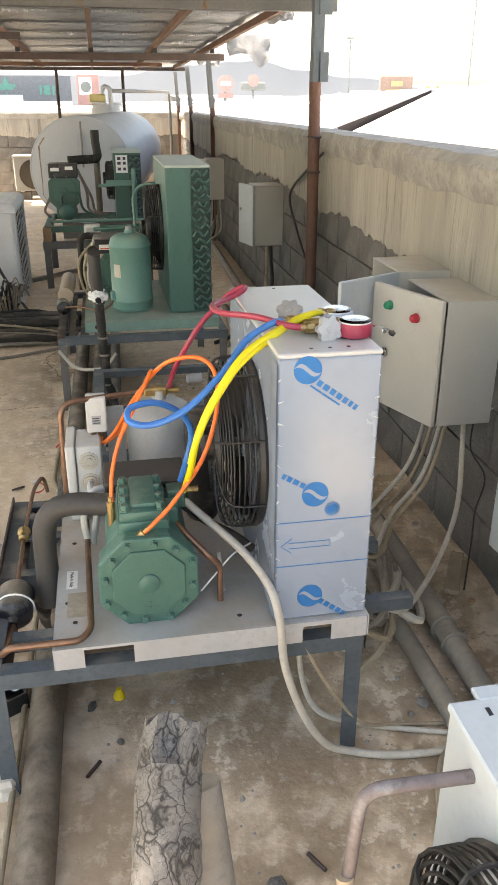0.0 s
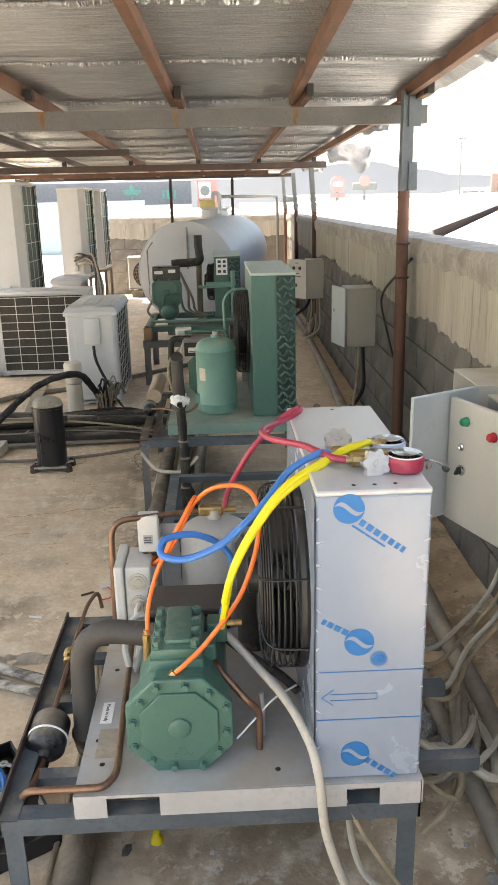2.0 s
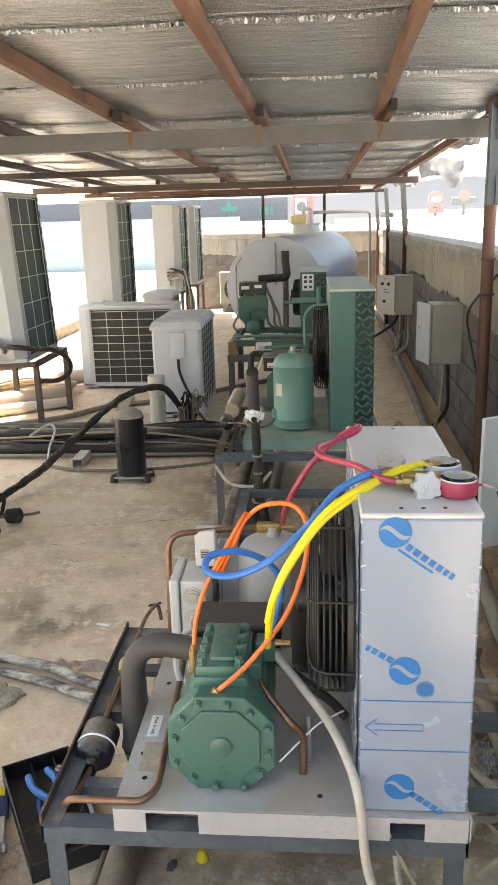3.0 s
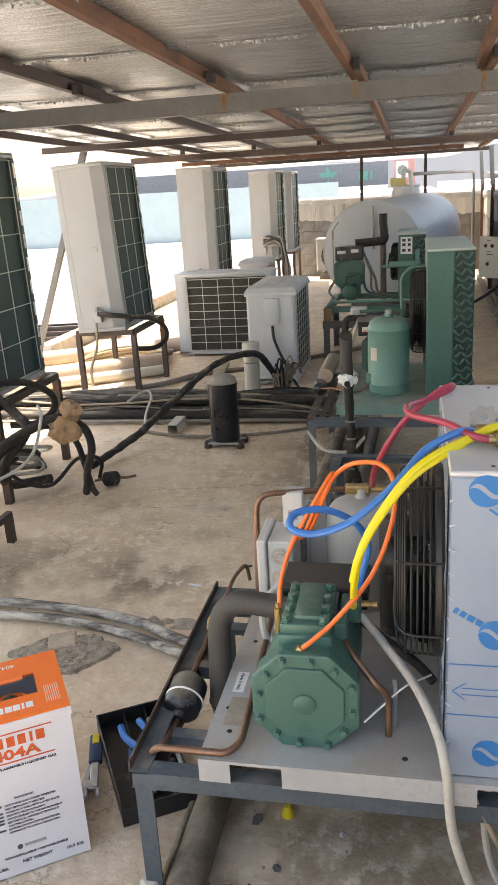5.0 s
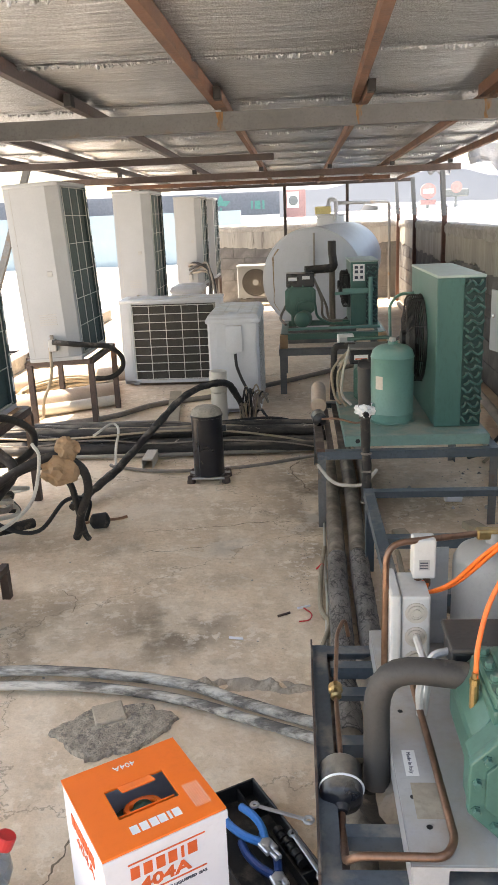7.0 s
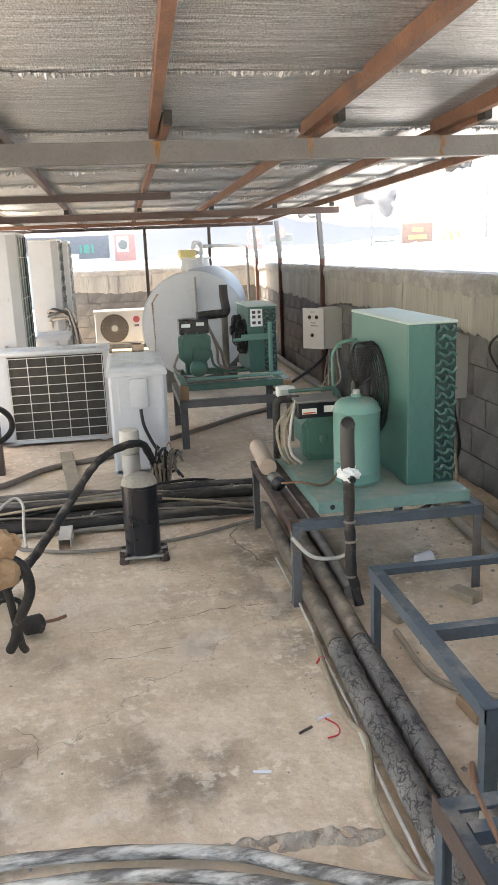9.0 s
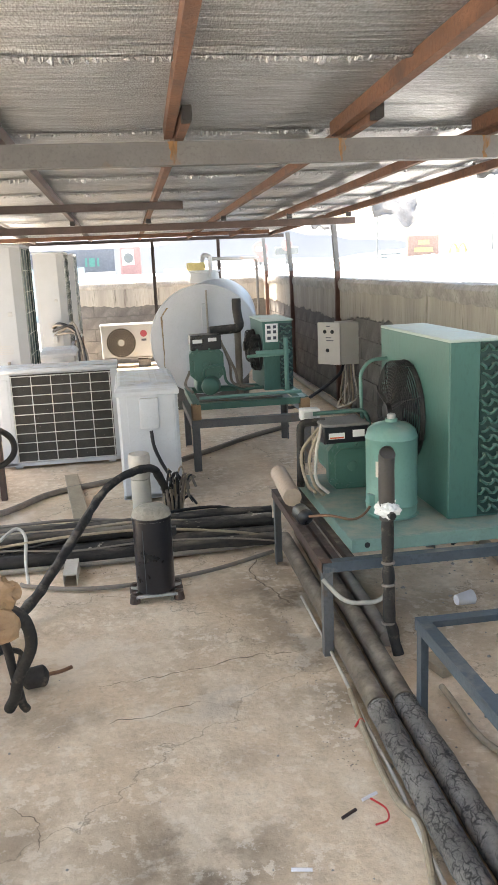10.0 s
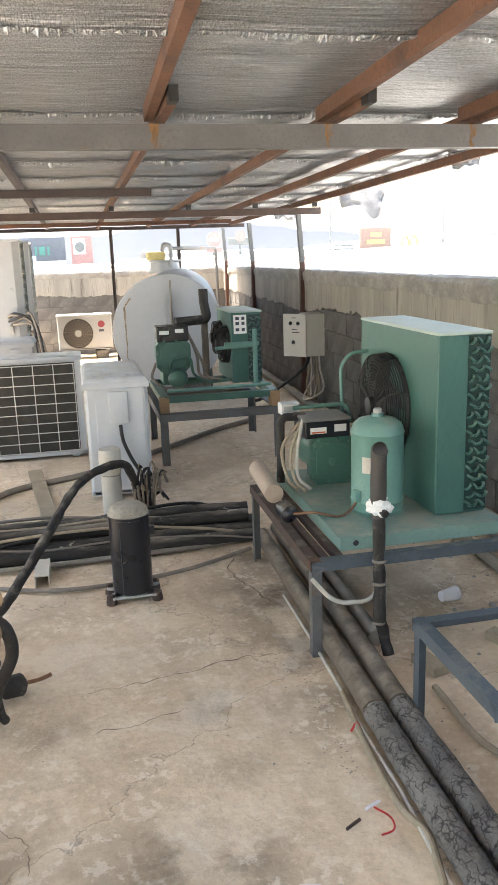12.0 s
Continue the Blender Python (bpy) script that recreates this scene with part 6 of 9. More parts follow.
def split_unit(at, turn, w, d, h, label, coil="end", mtl=M_WHITE):
    """A single-fan outdoor unit. Its local front (-y) carries the coil guard or, for coil="end", the closed service end."""
    t = thing("outdoor_unit", at, label, "outdoor unit", "small outdoor units", turn=turn)
    b = bmesh.new()
    lip = 0.11 if coil == "front" else 0.0
    prof = [(0, d), (0, 0.0), (lip, 0.0), (lip, 0.025), (w - 0.05, 0.025), (w - 0.05, 0.0), (w, 0.0), (w, d)] if coil == "front" else [(0, d), (0, 0.018), (0.018, 0), (w - 0.018, 0), (w, 0.018), (w, 0.05), (w - 0.02, 0.05), (w - 0.02, d - 0.05), (w, d - 0.05), (w, d)]
    lo = [b.verts.new((x, y, 0.03)) for x, y in prof]
    hi = [b.verts.new((x, y, h - 0.02)) for x, y in prof]
    k = len(prof)
    for i in range(k):
        b.faces.new((lo[i], lo[(i + 1) % k], hi[(i + 1) % k], hi[i]))
    b.faces.new(lo)
    b.faces.new(hi)
    part("casing", b, mtl, t, "white steel casing", local=True)
    if coil == "end":
        lid = bmesh.new()
        rows = [[lid.verts.new(p) for p in ((-o, -o, z), (w + o, -o, z), (w + o, d + o, z), (-o, d + o, z))] for o, z in ((0.006, h - 0.075), (0.012, h - 0.07), (0.012, h - 0.045), (-0.012, h - 0.008), (-0.03, h))]
        for ra, rb in zip(rows, rows[1:]):
            for i in range(4):
                lid.faces.new((ra[i], ra[(i + 1) % 4], rb[(i + 1) % 4], rb[i]))
        lid.faces.new(rows[-1])
        lid.faces.new(rows[0])
    else:
        lid = box(bmesh.new(), -0.01, w + 0.01, -0.01, d + 0.01, h - 0.035, h, 0.012, seg=2)
    part("lid", lid, mtl, t, "dusty lid with pressed ribs", local=True, smooth=coil != "end")
    for k in range(3):
        if coil == "end":
            part("lid_rib", box(bmesh.new(), w * (0.14 + 0.27 * k), w * (0.32 + 0.27 * k), 0.08, d - 0.08, h - 0.001, h + 0.004, 0.002), mtl, t, local=True)
        else:
            part("lid_rib", box(bmesh.new(), w * (0.08 + 0.3 * k), w * (0.30 + 0.3 * k), 0.06, d - 0.06, h - 0.001, h + 0.006, 0.003), mtl, t, local=True)
    part("base_tray", box(bmesh.new(), 0.0, w, 0.0, d, 0.02, 0.05, 0.003), mtl, t, local=True)
    for x in (0.08, w - 0.12):
        part("foot", box(bmesh.new(), x, x + 0.06, 0.02, d - 0.02, 0.0, 0.022, 0.003), mtl, t, local=True)
    if coil == "front":
        part("coil", box(bmesh.new(), lip + 0.002, w - 0.052, 0.018, 0.028, 0.05, h - 0.05), M_FIN, t, "dirty grey coil fins", local=True)
        pieces("guard_wire", wire_grid(bmesh.new(), w - lip - 0.07, h - 0.12, 5, 9, 0.0038, -0.002, lip + 0.01, 0.06), M_WIRE, t, "", local=True)
        part("corner_panel", box(bmesh.new(), 0.02, lip - 0.02, -0.004, 0.002, 0.08, h - 0.08, 0.002), mtl, t, local=True)
    elif coil == "end":
        part("coil", box(bmesh.new(), w - 0.025, w - 0.016, 0.052, d - 0.052, 0.05, h - 0.05), M_FIN, t, "dirty grey coil fins", local=True)
        g = wire_grid(bmesh.new(), d - 0.12, h - 0.1, 6, 11, 0.0028, 0.0, 0.06, 0.05)
        g.transform(Matrix.Translation((w + 0.003, 0, 0)) @ Matrix.Rotation(radians(90), 4, "Z"))
        pieces("guard_wire", g, M_WIRE, t, "", local=True)
        part("service_panel", box(bmesh.new(), w * 0.16, w * 0.93, -0.005, 0.002, 0.09, h - 0.05, 0.002), mtl, t, local=True)
        cv = box(bmesh.new(), w * 0.36, w * 0.68, -0.026, 0.0, h - 0.30, h - 0.09, 0.01, seg=2)
        part("cable_cover", cv, mtl, t, "raised cable cover", local=True, smooth=True)
    return t


AC_A = split_unit((-1.073, 6.43, 0), 0, 0.405, 0.86, 0.81, "white outdoor unit standing end-on with dusty ribbed lid", "end")
part("power_cable", tube(bmesh.new(), [(0.215, -0.03, 0.5), (0.225, -0.045, 0.4), (0.26, -0.05, 0.3), (0.30, -0.06, 0.22), (0.33, -0.07, 0.17)], 0.012, 8), M_PLASTIC, AC_A, "black power cable", local=True, smooth=True)
split_unit((-2.04, 7.66, 0), 0, 0.96, 0.34, 0.82, "white outdoor unit with a caged dirty coil facing out", "front")
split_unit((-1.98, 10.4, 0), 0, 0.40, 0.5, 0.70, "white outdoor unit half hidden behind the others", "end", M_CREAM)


def fan_front(t, cx, cz, r, y):
    part("fan_opening", lathe(bmesh.new(), (cx, y + 0.001, cz), (0, -1, 0), [(0, r), (0.002, r), (0.002, 0)], 32), M_PLASTIC, t, "dark round fan opening", local=True)
    g = bmesh.new()
    for k in range(7):
        hoop(g, (cx, y - 0.012, cz), (0, 1, 0), r * (0.25 + 0.75 * k / 6), 0.003, 32, 5)
    for k in range(20):
        a = 2 * math.pi * k / 20
        tube(g, [(cx + r * 0.22 * math.cos(a), y - 0.012, cz + r * 0.22 * math.sin(a)), (cx + r * 0.65 * math.cos(a + 0.16), y - 0.014, cz + r * 0.65 * math.sin(a + 0.16)), (cx + r * math.cos(a + 0.2), y - 0.006, cz + r * math.sin(a + 0.2))], 0.0035, 5, 3)
    pieces("guard_wire", g, M_GREYPIPE, t, "", local=True)
    part("fan_hub", lathe(bmesh.new(), (cx, y - 0.005, cz), (0, -1, 0), [(0, r * 0.22), (0.012, r * 0.22), (0.014, 0)], 20), M_CREAM, t, local=True)


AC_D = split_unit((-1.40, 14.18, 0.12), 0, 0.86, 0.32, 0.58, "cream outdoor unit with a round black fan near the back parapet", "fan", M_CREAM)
fan_front(AC_D, 0.32, 0.285, 0.235, 0.0)
part("badge", lathe(bmesh.new(), (0.69, 0.0, 0.42), (0, -1, 0), [(0, 0.055), (0.003, 0.055), (0.003, 0)], 24), mat("dull_red_badge", (0.28, 0.05, 0.07), 0.45, var=0.05), AC_D, "round red maker's badge", local=True)
part("badge_bar", box(bmesh.new(), 0.65, 0.73, -0.003, 0.0, 0.30, 0.335), M_TEXT_DARK, AC_D, local=True)
t = thing("concrete_plinth", (-1.0, 14.34, 0), "rough concrete blocks under the outdoor unit", "plinth")
part("block", B(-1.36, -1.16, 14.2, 14.48, -0.01, 0.12, bevel=0.008), M_BLOCK, t)
part("block", B(-0.82, -0.62, 14.2, 14.48, -0.01, 0.12, bevel=0.008), M_BLOCK, t)

AC_E = split_unit((-2.43, 2.86, 0.15), 0, 0.8, 0.32, 0.672, "white outdoor unit with maker's badge and stickers, on a low stand", "fan", M_WHITE)
part("front_panel", box(bmesh.new(), 0.10, 0.735, -0.006, 0.0, 0.06, 0.60, 0.004), M_WHITE, AC_E, local=True)
part("badge_upper", lathe(bmesh.new(), (0.585, -0.006, 0.505), (0, -1, 0), [(0, 0.052), (0.002, 0.052), (0.002, 0)], 26), mat("badge_blue", (0.03, 0.05, 0.3), 0.4), AC_E, "round blue and red maker's badge", local=True)
part("badge_lower", box(bmesh.new(), 0.585, 0.632, -0.0115, -0.0085, 0.468, 0.505), M_CAPRED, AC_E, local=True)
part("badge_bar", box(bmesh.new(), 0.50, 0.66, -0.0085, -0.006, 0.405, 0.435), mat("badge_blue_bar", (0.03, 0.05, 0.3), 0.4), AC_E, local=True)
STK = mat("pale_blue_sticker", (0.45, 0.62, 0.7), 0.5)
sk = part("sticker", box(bmesh.new(), 0.555, 0.645, -0.0082, -0.006, 0.20, 0.375), M_TEXT_WHITE, AC_E, "white and blue rating sticker", local=True)
for z0, z1, x0, x1 in ((0.355, 0.372, 0.565, 0.643), (0.335, 0.34, 0.58, 0.64), (0.322, 0.327, 0.58, 0.64), (0.255, 0.29, 0.56, 0.595), (0.265, 0.28, 0.605, 0.64), (0.203, 0.212, 0.557, 0.643)):
    part("sticker_bar", box(bmesh.new(), x0, x1, -0.0092, -0.0078, z0, z1), STK, sk, local=True)
part("side_cover", box(bmesh.new(), 0.795, 0.835, 0.06, 0.26, 0.08, 0.30, 0.012, seg=2), M_CREAM, AC_E, "cream valve cover", local=True, smooth=True)
part("side_handle", box(bmesh.new(), 0.797, 0.812, 0.05, 0.16, 0.42, 0.61, 0.006), M_WHITE, AC_E, local=True)
part("yellow_mark", box(bmesh.new(), 0.799, 0.8025, 0.05, 0.085, 0.30, 0.37), M_YEL, AC_E, local=True)
t = thing("unit_stand", (-2.0, 3.0, 0), "low dark steel stand with a pale bracket under the outdoor unit", "stand", "outdoor unit stands")
for y in (2.88, 3.15):
    part("rail", square_bar(bmesh.new(), (-2.5, y, 0.128), (-1.65, y, 0.128), 0.04), M_DARKSTEEL, t)
    for x in (-1.68, -2.48):
        part("leg", square_bar(bmesh.new(), (x, y, -0.01), (x, y, 0.108), 0.035), M_FRAME, t)
part("rail", square_bar(bmesh.new(), (-1.655, 2.86, 0.135), (-1.64, 3.32, 0.135), 0.03), M_DARKSTEEL, t)
part("leg", square_bar(bmesh.new(), (-1.64, 3.3, -0.01), (-1.64, 3.3, 0.12), 0.035), M_FRAME_BROWN, t)

# ---- water tank ----
TA, TB, TR = Vector((-0.188, 9.204, 0.83)), Vector((0.437, 13.2, 0.83)), 0.553
TANK = thing("water_tank", (0.07, 10.8, 0), "large white horizontal steel water tank with rust streaks", "tank")
L_ = (TB - TA).length
ax = (TB - TA).normalized()
shell = part("shell", lathe(bmesh.new(), TA - ax * 0.07, ax, [(0, 0), (0.006, 0.2), (0.025, 0.4), (0.055, 0.51), (0.07, TR - 0.004), (0.08, TR), (L_ + 0.06, TR), (L_ + 0.085, 0.51), (L_ + 0.115, 0.4), (L_ + 0.13, 0.2), (L_ + 0.135, 0)], 64), M_TANK, TANK, "white painted shell", smooth=True)
part("end_rim", hoop(bmesh.new(), TA + ax * 0.004, ax, TR, 0.009, 64, 6), M_TANK, TANK, smooth=True)
for f in (0.2, 0.75):
    c = TA.lerp(TB, f)
    part("saddle", B(c.x - 0.42, c.x + 0.42, c.y - 0.06, c.y + 0.06, -0.01, 0.42, bevel=0.006), M_BLOCK, TANK, "concrete saddle")
part("neck", lathe(bmesh.new(), (0.16, 12.4, 1.34), (0, 0, 1), [(0, 0.21), (0.14, 0.2), (0.15, 0.225), (0.17, 0.225), (0.172, 0)], 30), M_TANK, TANK, "round manhole neck", smooth=True)
part("neck_cover", B(-0.07, 0.16, 12.22, 12.6, 1.512, 1.62, bevel=0.012), mat("pale_yellow_cover", (0.6, 0.52, 0.24), 0.7), TANK, "faded yellow cover")
part("vent_pipe", pipe(bmesh.new(), [(0.23, 12.2, 1.42), (0.23, 12.2, 1.70), (0.13, 12.2, 1.72), (0.12, 12.2, 1.62)], 0.03, 0.07), M_TANK, TANK, "white gooseneck vent", smooth=True)
part("fill_pipe", pipe(bmesh.new(), [(0.25, 12.3, 1.66), (1.2, 14.4, 1.67), (1.26, 14.5, 1.65), (1.27, 14.5, 0.0)], 0.025, 0.08), M_GALV, TANK, "galvanised fill pipe", smooth=True)
part("level_gauge", B(-0.22, -0.17, 9.115, 9.14, 0.87, 1.2, bevel=0.004), M_TANK, TANK, "level gauge channel")
part("gauge_tube", rod(bmesh.new(), (-0.165, 9.11, 0.87), (-0.165, 9.11, 1.33), 0.01), M_GREYPIPE, TANK)
rs = bmesh.new()
prev = None
for i in range(16):
    a = 2.42 + 0.045 * math.sin(i * 1.3)
    z = 1.17 - i * 0.045
    x = TA.x - 0.43 - 0.02 * noise.noise(Vector((z * 6, 1, 0)))
    w = 0.014 * (1 - i / 22) * (0.7 + 0.5 * noise.noise(Vector((z * 11, 4, 0))))
    if (x - TA.x) ** 2 + (z - 0.83) ** 2 > 0.5 ** 2:
        x = TA.x - math.sqrt(max(0.0, 0.5 ** 2 - (z - 0.83) ** 2))
    rad = math.hypot(x - TA.x, z - 0.83)
    yy = 9.204 - 0.07 + np.interp(rad, (0, 0.2, 0.4, 0.51, 0.549), (0, 0.006, 0.025, 0.055, 0.07)) - 0.004
    col = [rs.verts.new((x - w, yy, z)), rs.verts.new((x + w, yy, z))]
    if prev:
        rs.faces.new((prev[0], prev[1], col[1], col[0]))
    prev = col
part("rust_streak", rs, mat("rust_streak", (0.30, 0.22, 0.14), 0.8, var=0.4, scale=30, stain=(0.48, 0.46, 0.44), amount=0.6, sscale=25), TANK, "brown rust streak")


# ---- control boxes on the parapet ----
def lamp_button(parent, m, lens, r=0.016):
    b = lathe(bmesh.new(), (0, 0, 0), (0, 0, 1), [(0, r * 1.15), (0.004, r * 1.15), (0.005, r), (0.018, r * 0.95), (0.022, r * 0.7), (0.023, 0)], 18)
    b.transform(m)
    part("pilot_light", b, lens, parent, smooth=True)


def knob(parent, m):
    b = lathe(bmesh.new(), (0, 0, 0), (0, 0, 1), [(0, 0.018), (0.006, 0.018), (0.007, 0.013), (0.012, 0.012), (0.012, 0)], 16)
    b.transform(m)
    part("selector_switch", b, M_CHROME, parent, smooth=True)
    g = box(bmesh.new(), -0.005, 0.005, -0.016, 0.016, 0.01, 0.026, 0.002)
    g.transform(m @ Matrix.Rotation(radians(60), 4, "Z"))
    part("switch_grip", g, M_PLASTIC, parent)


def lock(parent, m):
    b = lathe(bmesh.new(), (0, 0, 0), (0, 0, 1), [(0, 0.013), (0.004, 0.013), (0.006, 0.009), (0.004, 0.006), (0.004, 0)], 16)
    b.transform(m)
    part("lock", b, M_CHROME, parent, smooth=True)


def control_box(y0, y1, z0, z1, x0, hinge, swing, label, door_material=M_BOXGREY):
    """A wall box from x0 to the parapet; its door is hinged at y = hinge and stands open by swing degrees."""
    back = wall_x((y0 + y1) / 2) + 0.014
    t = thing("control_box", (back - 0.08, (y0 + y1) / 2, z0), label, "control box", "control boxes")
    part("side_panel", B(x0 + 0.004, back, y0, y0 + 0.004, z0, z1), M_BOXGREY, t)
    part("side_panel", B(x0 + 0.004, back, y1 - 0.004, y1, z0, z1), M_BOXGREY, t)
    part("top_panel", B(x0 + 0.003, back, y0, y1, z1 - 0.003, z1 + 0.001), M_BOXGREY, t)
    part("bottom_panel", B(x0 + 0.003, back, y0, y1, z0 - 0.001, z0 + 0.003), M_BOXGREY, t)
    part("back_panel", B(back - 0.034, back - 0.03, y0 + 0.004, y1 - 0.004, z0 + 0.003, z1 - 0.003), M_BOXGREY, t)
    sgn = 1 if hinge <= y0 + 0.01 else -1
    w = (y1 - y0)
    m = Matrix.Translation((x0 - 0.004, hinge, 0)) @ Matrix.Rotation(radians(swing) * sgn, 4, "Z")
    d = box(bmesh.new(), -0.012, 0.004, 0 if sgn > 0 else -w, w if sgn > 0 else 0, z0 - 0.004, z1 + 0.004, 0.003, m=None)
    d.transform(m)
    door = part("door", d, door_material, t, "steel door")
    return t, door, m, sgn


def on_door(m, sgn, y, z):
    return m @ Matrix.Translation((-0.0125, sgn * y, z)) @ Matrix.Rotation(radians(-90), 4, "Y")


# nearest box with three lamps
t, door, m, s = control_box(1.35, 1.74, 0.395, 0.865, 1.04, 1.35, 4, "grey control box with green, amber and red lamps on its door", M_BOXBLUE)
for z, lens in ((0.745, M_GRN), (0.69, M_AMB), (0.635, M_RED)):
    lamp_button(door, on_door(m, s, 0.215, z), lens)
knob(door, on_door(m, s, 0.215, 0.525))
lock(door, on_door(m, s, 0.34, 0.665))
part("cable_gland", rod(bmesh.new(), (1.12, 1.7, 0.36), (1.12, 1.7, 0.40), 0.012), M_CABLE_W, t)
# pair of boxes, the doors ajar
t, door, m, s = control_box(2.235, 2.58, 0.545, 0.958, 1.03, 2.235, 19, "dusty grey control box with its door ajar, green and red buttons")
lamp_button(door, on_door(m, s, 0.25, 0.90), M_GRN, 0.014)
lamp_button(door, on_door(m, s, 0.115, 0.885), M_RED, 0.014)
lock(door, on_door(m, s, 0.27, 0.81))
knob(door, on_door(m, s, 0.26, 0.735))
t, door, m, s = control_box(2.64, 2.93, 0.545, 0.972, 1.02, 2.64, 118, "grey control box with its pale blue door swung wide open", M_BOXBLUE)
lock(door, on_door(m, s, 0.215, 0.735))
t, door, m, s = control_box(5.69, 5.95, 0.56, 0.975, 1.075, 5.69, 13, "plain grey control box on the parapet beside the post", M_BOXBLUE)
lock(door, on_door(m, s, 0.21, 0.80))
t, door, m, s = control_box(8.9, 9.17, 0.53, 0.95, 1.155, 8.9, 42, "weathered grey switch box, its door with handwritten notes ajar")
for dy, z in ((0.09, 0.86), (0.18, 0.86), (0.15, 0.67)):
    b = lathe(bmesh.new(), (0, 0, 0), (0, 0, 1), [(0, 0.02), (0.004, 0.02), (0.005, 0.014), (0.016, 0.013), (0.017, 0)], 14)
    b.transform(on_door(m, s, dy, z))
    part("switch", b, M_PLASTIC, door)
for dy, z, w in ((0.135, 0.80, 0.06), (0.12, 0.77, 0.09), (0.14, 0.915, 0.05)):
    b = box(bmesh.new(), -0.004, 0.004, -w / 2, w / 2, 0.0, 0.0012)
    b.transform(on_door(m, s, dy, z))
    part("note", b, M_TEXT_DARK, door)


# ---- pipes and lines on the floor ----
def run(name, pts, r, material, label, category, group="", seg=9, steps=6, lumps=0.0):
    t = tagged(part(name, tube(bmesh.new(), pts, r, seg, steps, lumps), material, smooth=True), label, category, group)
    return t


run("lagged_pipe", [(-0.235, 0.2, 0.05), (-0.24, 1.2, 0.05), (-0.235, 2.28, 0.052)], 0.045, M_DUSTY, "floor pipe in dusty brown insulation", "pipe", "lagged floor pipes", 14, 20, 0.06)
run("lagged_pipe", [(-0.232, 2.29, 0.052), (-0.223, 2.8, 0.052), (-0.215, 3.3, 0.052), (-0.206, 3.55, 0.05)], 0.043, M_CHAR, "floor pipe in grey cracked lagging", "pipe", "lagged floor pipes", 14, 20, 0.1)
run("lagged_pipe", [(-0.206, 3.56, 0.052), (-0.196, 4.1, 0.055), (-0.19, 4.7, 0.055), (-0.185, 5.3, 0.055)], 0.041, M_DUSTY, "floor pipe in dusty brown insulation", "pipe", "lagged floor pipes", 14, 12, 0.05)
run("lagged_pipe", [(-0.115, 2.0, 0.05), (-0.12, 2.6, 0.05), (-0.115, 3.2, 0.05), (-0.11, 3.56, 0.05)], 0.043, M_CHAR, "floor pipe in grey cracked lagging", "pipe", "lagged floor pipes", 14, 20, 0.1)
run("lagged_pipe", [(-0.11, 3.57, 0.052), (-0.088, 4.2, 0.055), (-0.08, 4.8, 0.055), (-0.07, 5.4, 0.055)], 0.041, M_DUSTY, "floor pipe in dusty brown insulation", "pipe", "lagged floor pipes", 14, 12, 0.05)
run("grey_pipe", [(-0.008, 4.05, 0.04), (0.005, 4.4, 0.04), (0.03, 5.6, 0.04)], 0.034, M_GREYPIPE, "dusty grey pipe under the stands", "pipe", "", 12)
run("lagged_bend", [(-0.105, 2.0, 0.06), (-0.15, 1.93, 0.10), (-0.20, 1.86, 0.20), (-0.215, 1.82, 0.30)], 0.042, M_RUBBER, "taped insulated elbow rising to the suction pipe", "pipe", "", 12, 8, 0.08)
run("wrapped_pipe", [(-0.155, 1.72, 0.30), (-0.16, 2.0, 0.29), (-0.165, 2.32, 0.28)], 0.05, M_GREYPIPE, "pipe wrapped in grey tape beside the base plate", "pipe", "", 12, 10, 0.18)
# along the parapet
run("drain_pipe", [(0.925, 0.3, 0.046), (0.935, 1.5, 0.046), (0.95, 2.1, 0.046), (0.965, 3.2, 0.046), (1.07, 5.4, 0.046), (1.15, 7.4, 0.046), (1.24, 10.6, 0.046), (1.30, 13.4, 0.046)], 0.036, M_GREYPIPE, "long dusty grey drain pipe beside the parapet", "pipe", "drain pipes", 14)
for y in (1.75, 1.83):
    part("pipe_collar", hoop(bmesh.new(), (0.94, y, 0.046), (0, 1, 0), 0.037, 0.007, 20, 6), M_GREYPIPE)["kind"] = "structure"
run("drain_pipe", [(0.83, 0.3, 0.036), (0.82, 1.6, 0.036), (0.80, 2.3, 0.036), (0.80, 3.6, 0.036), (0.9, 6.0, 0.036)], 0.029, M_GREYPIPE, "dusty grey pipe beside the parapet", "pipe", "drain pipes", 14)
for k, (x, y, a) in enumerate(((1.12, 2.15, 62), (0.93, 3.9, 80))):
    t = thing("timber_offcut", (x, y, 0.0), "flat wooden offcut lying in the dust by the parapet", "wood offcut", "wood offcuts", turn=a)
    part("board", box(bmesh.new(), -0.13, 0.13, -0.025, 0.025, 0.012, 0.03, 0.003), M_KRAFT if k else M_CABLE_T, t, local=True)
# black bundle across the walkway
random.seed(11)
for k, (y, z, r) in enumerate(((5.33, 0.04, 0.036), (5.42, 0.045, 0.042), (5.52, 0.05, 0.045), (5.63, 0.048, 0.044), (5.73, 0.04, 0.035), (5.47, 0.115, 0.036), (5.58, 0.12, 0.036))):
    pts = [(-3.6 + i * 0.5, y + random.uniform(-0.012, 0.012) + 0.03 * (i / 7), z + random.uniform(0, 0.008)) for i in range(8)]
    pts[-1] = (-0.22 + 0.02 * k % 0.05, pts[-1][1], z)
    run("black_pipe", pts, r, M_BUNDLE, "black insulated pipe in a bundle across the floor", "pipe", "pipe bundle", 10, 8, 0.1)
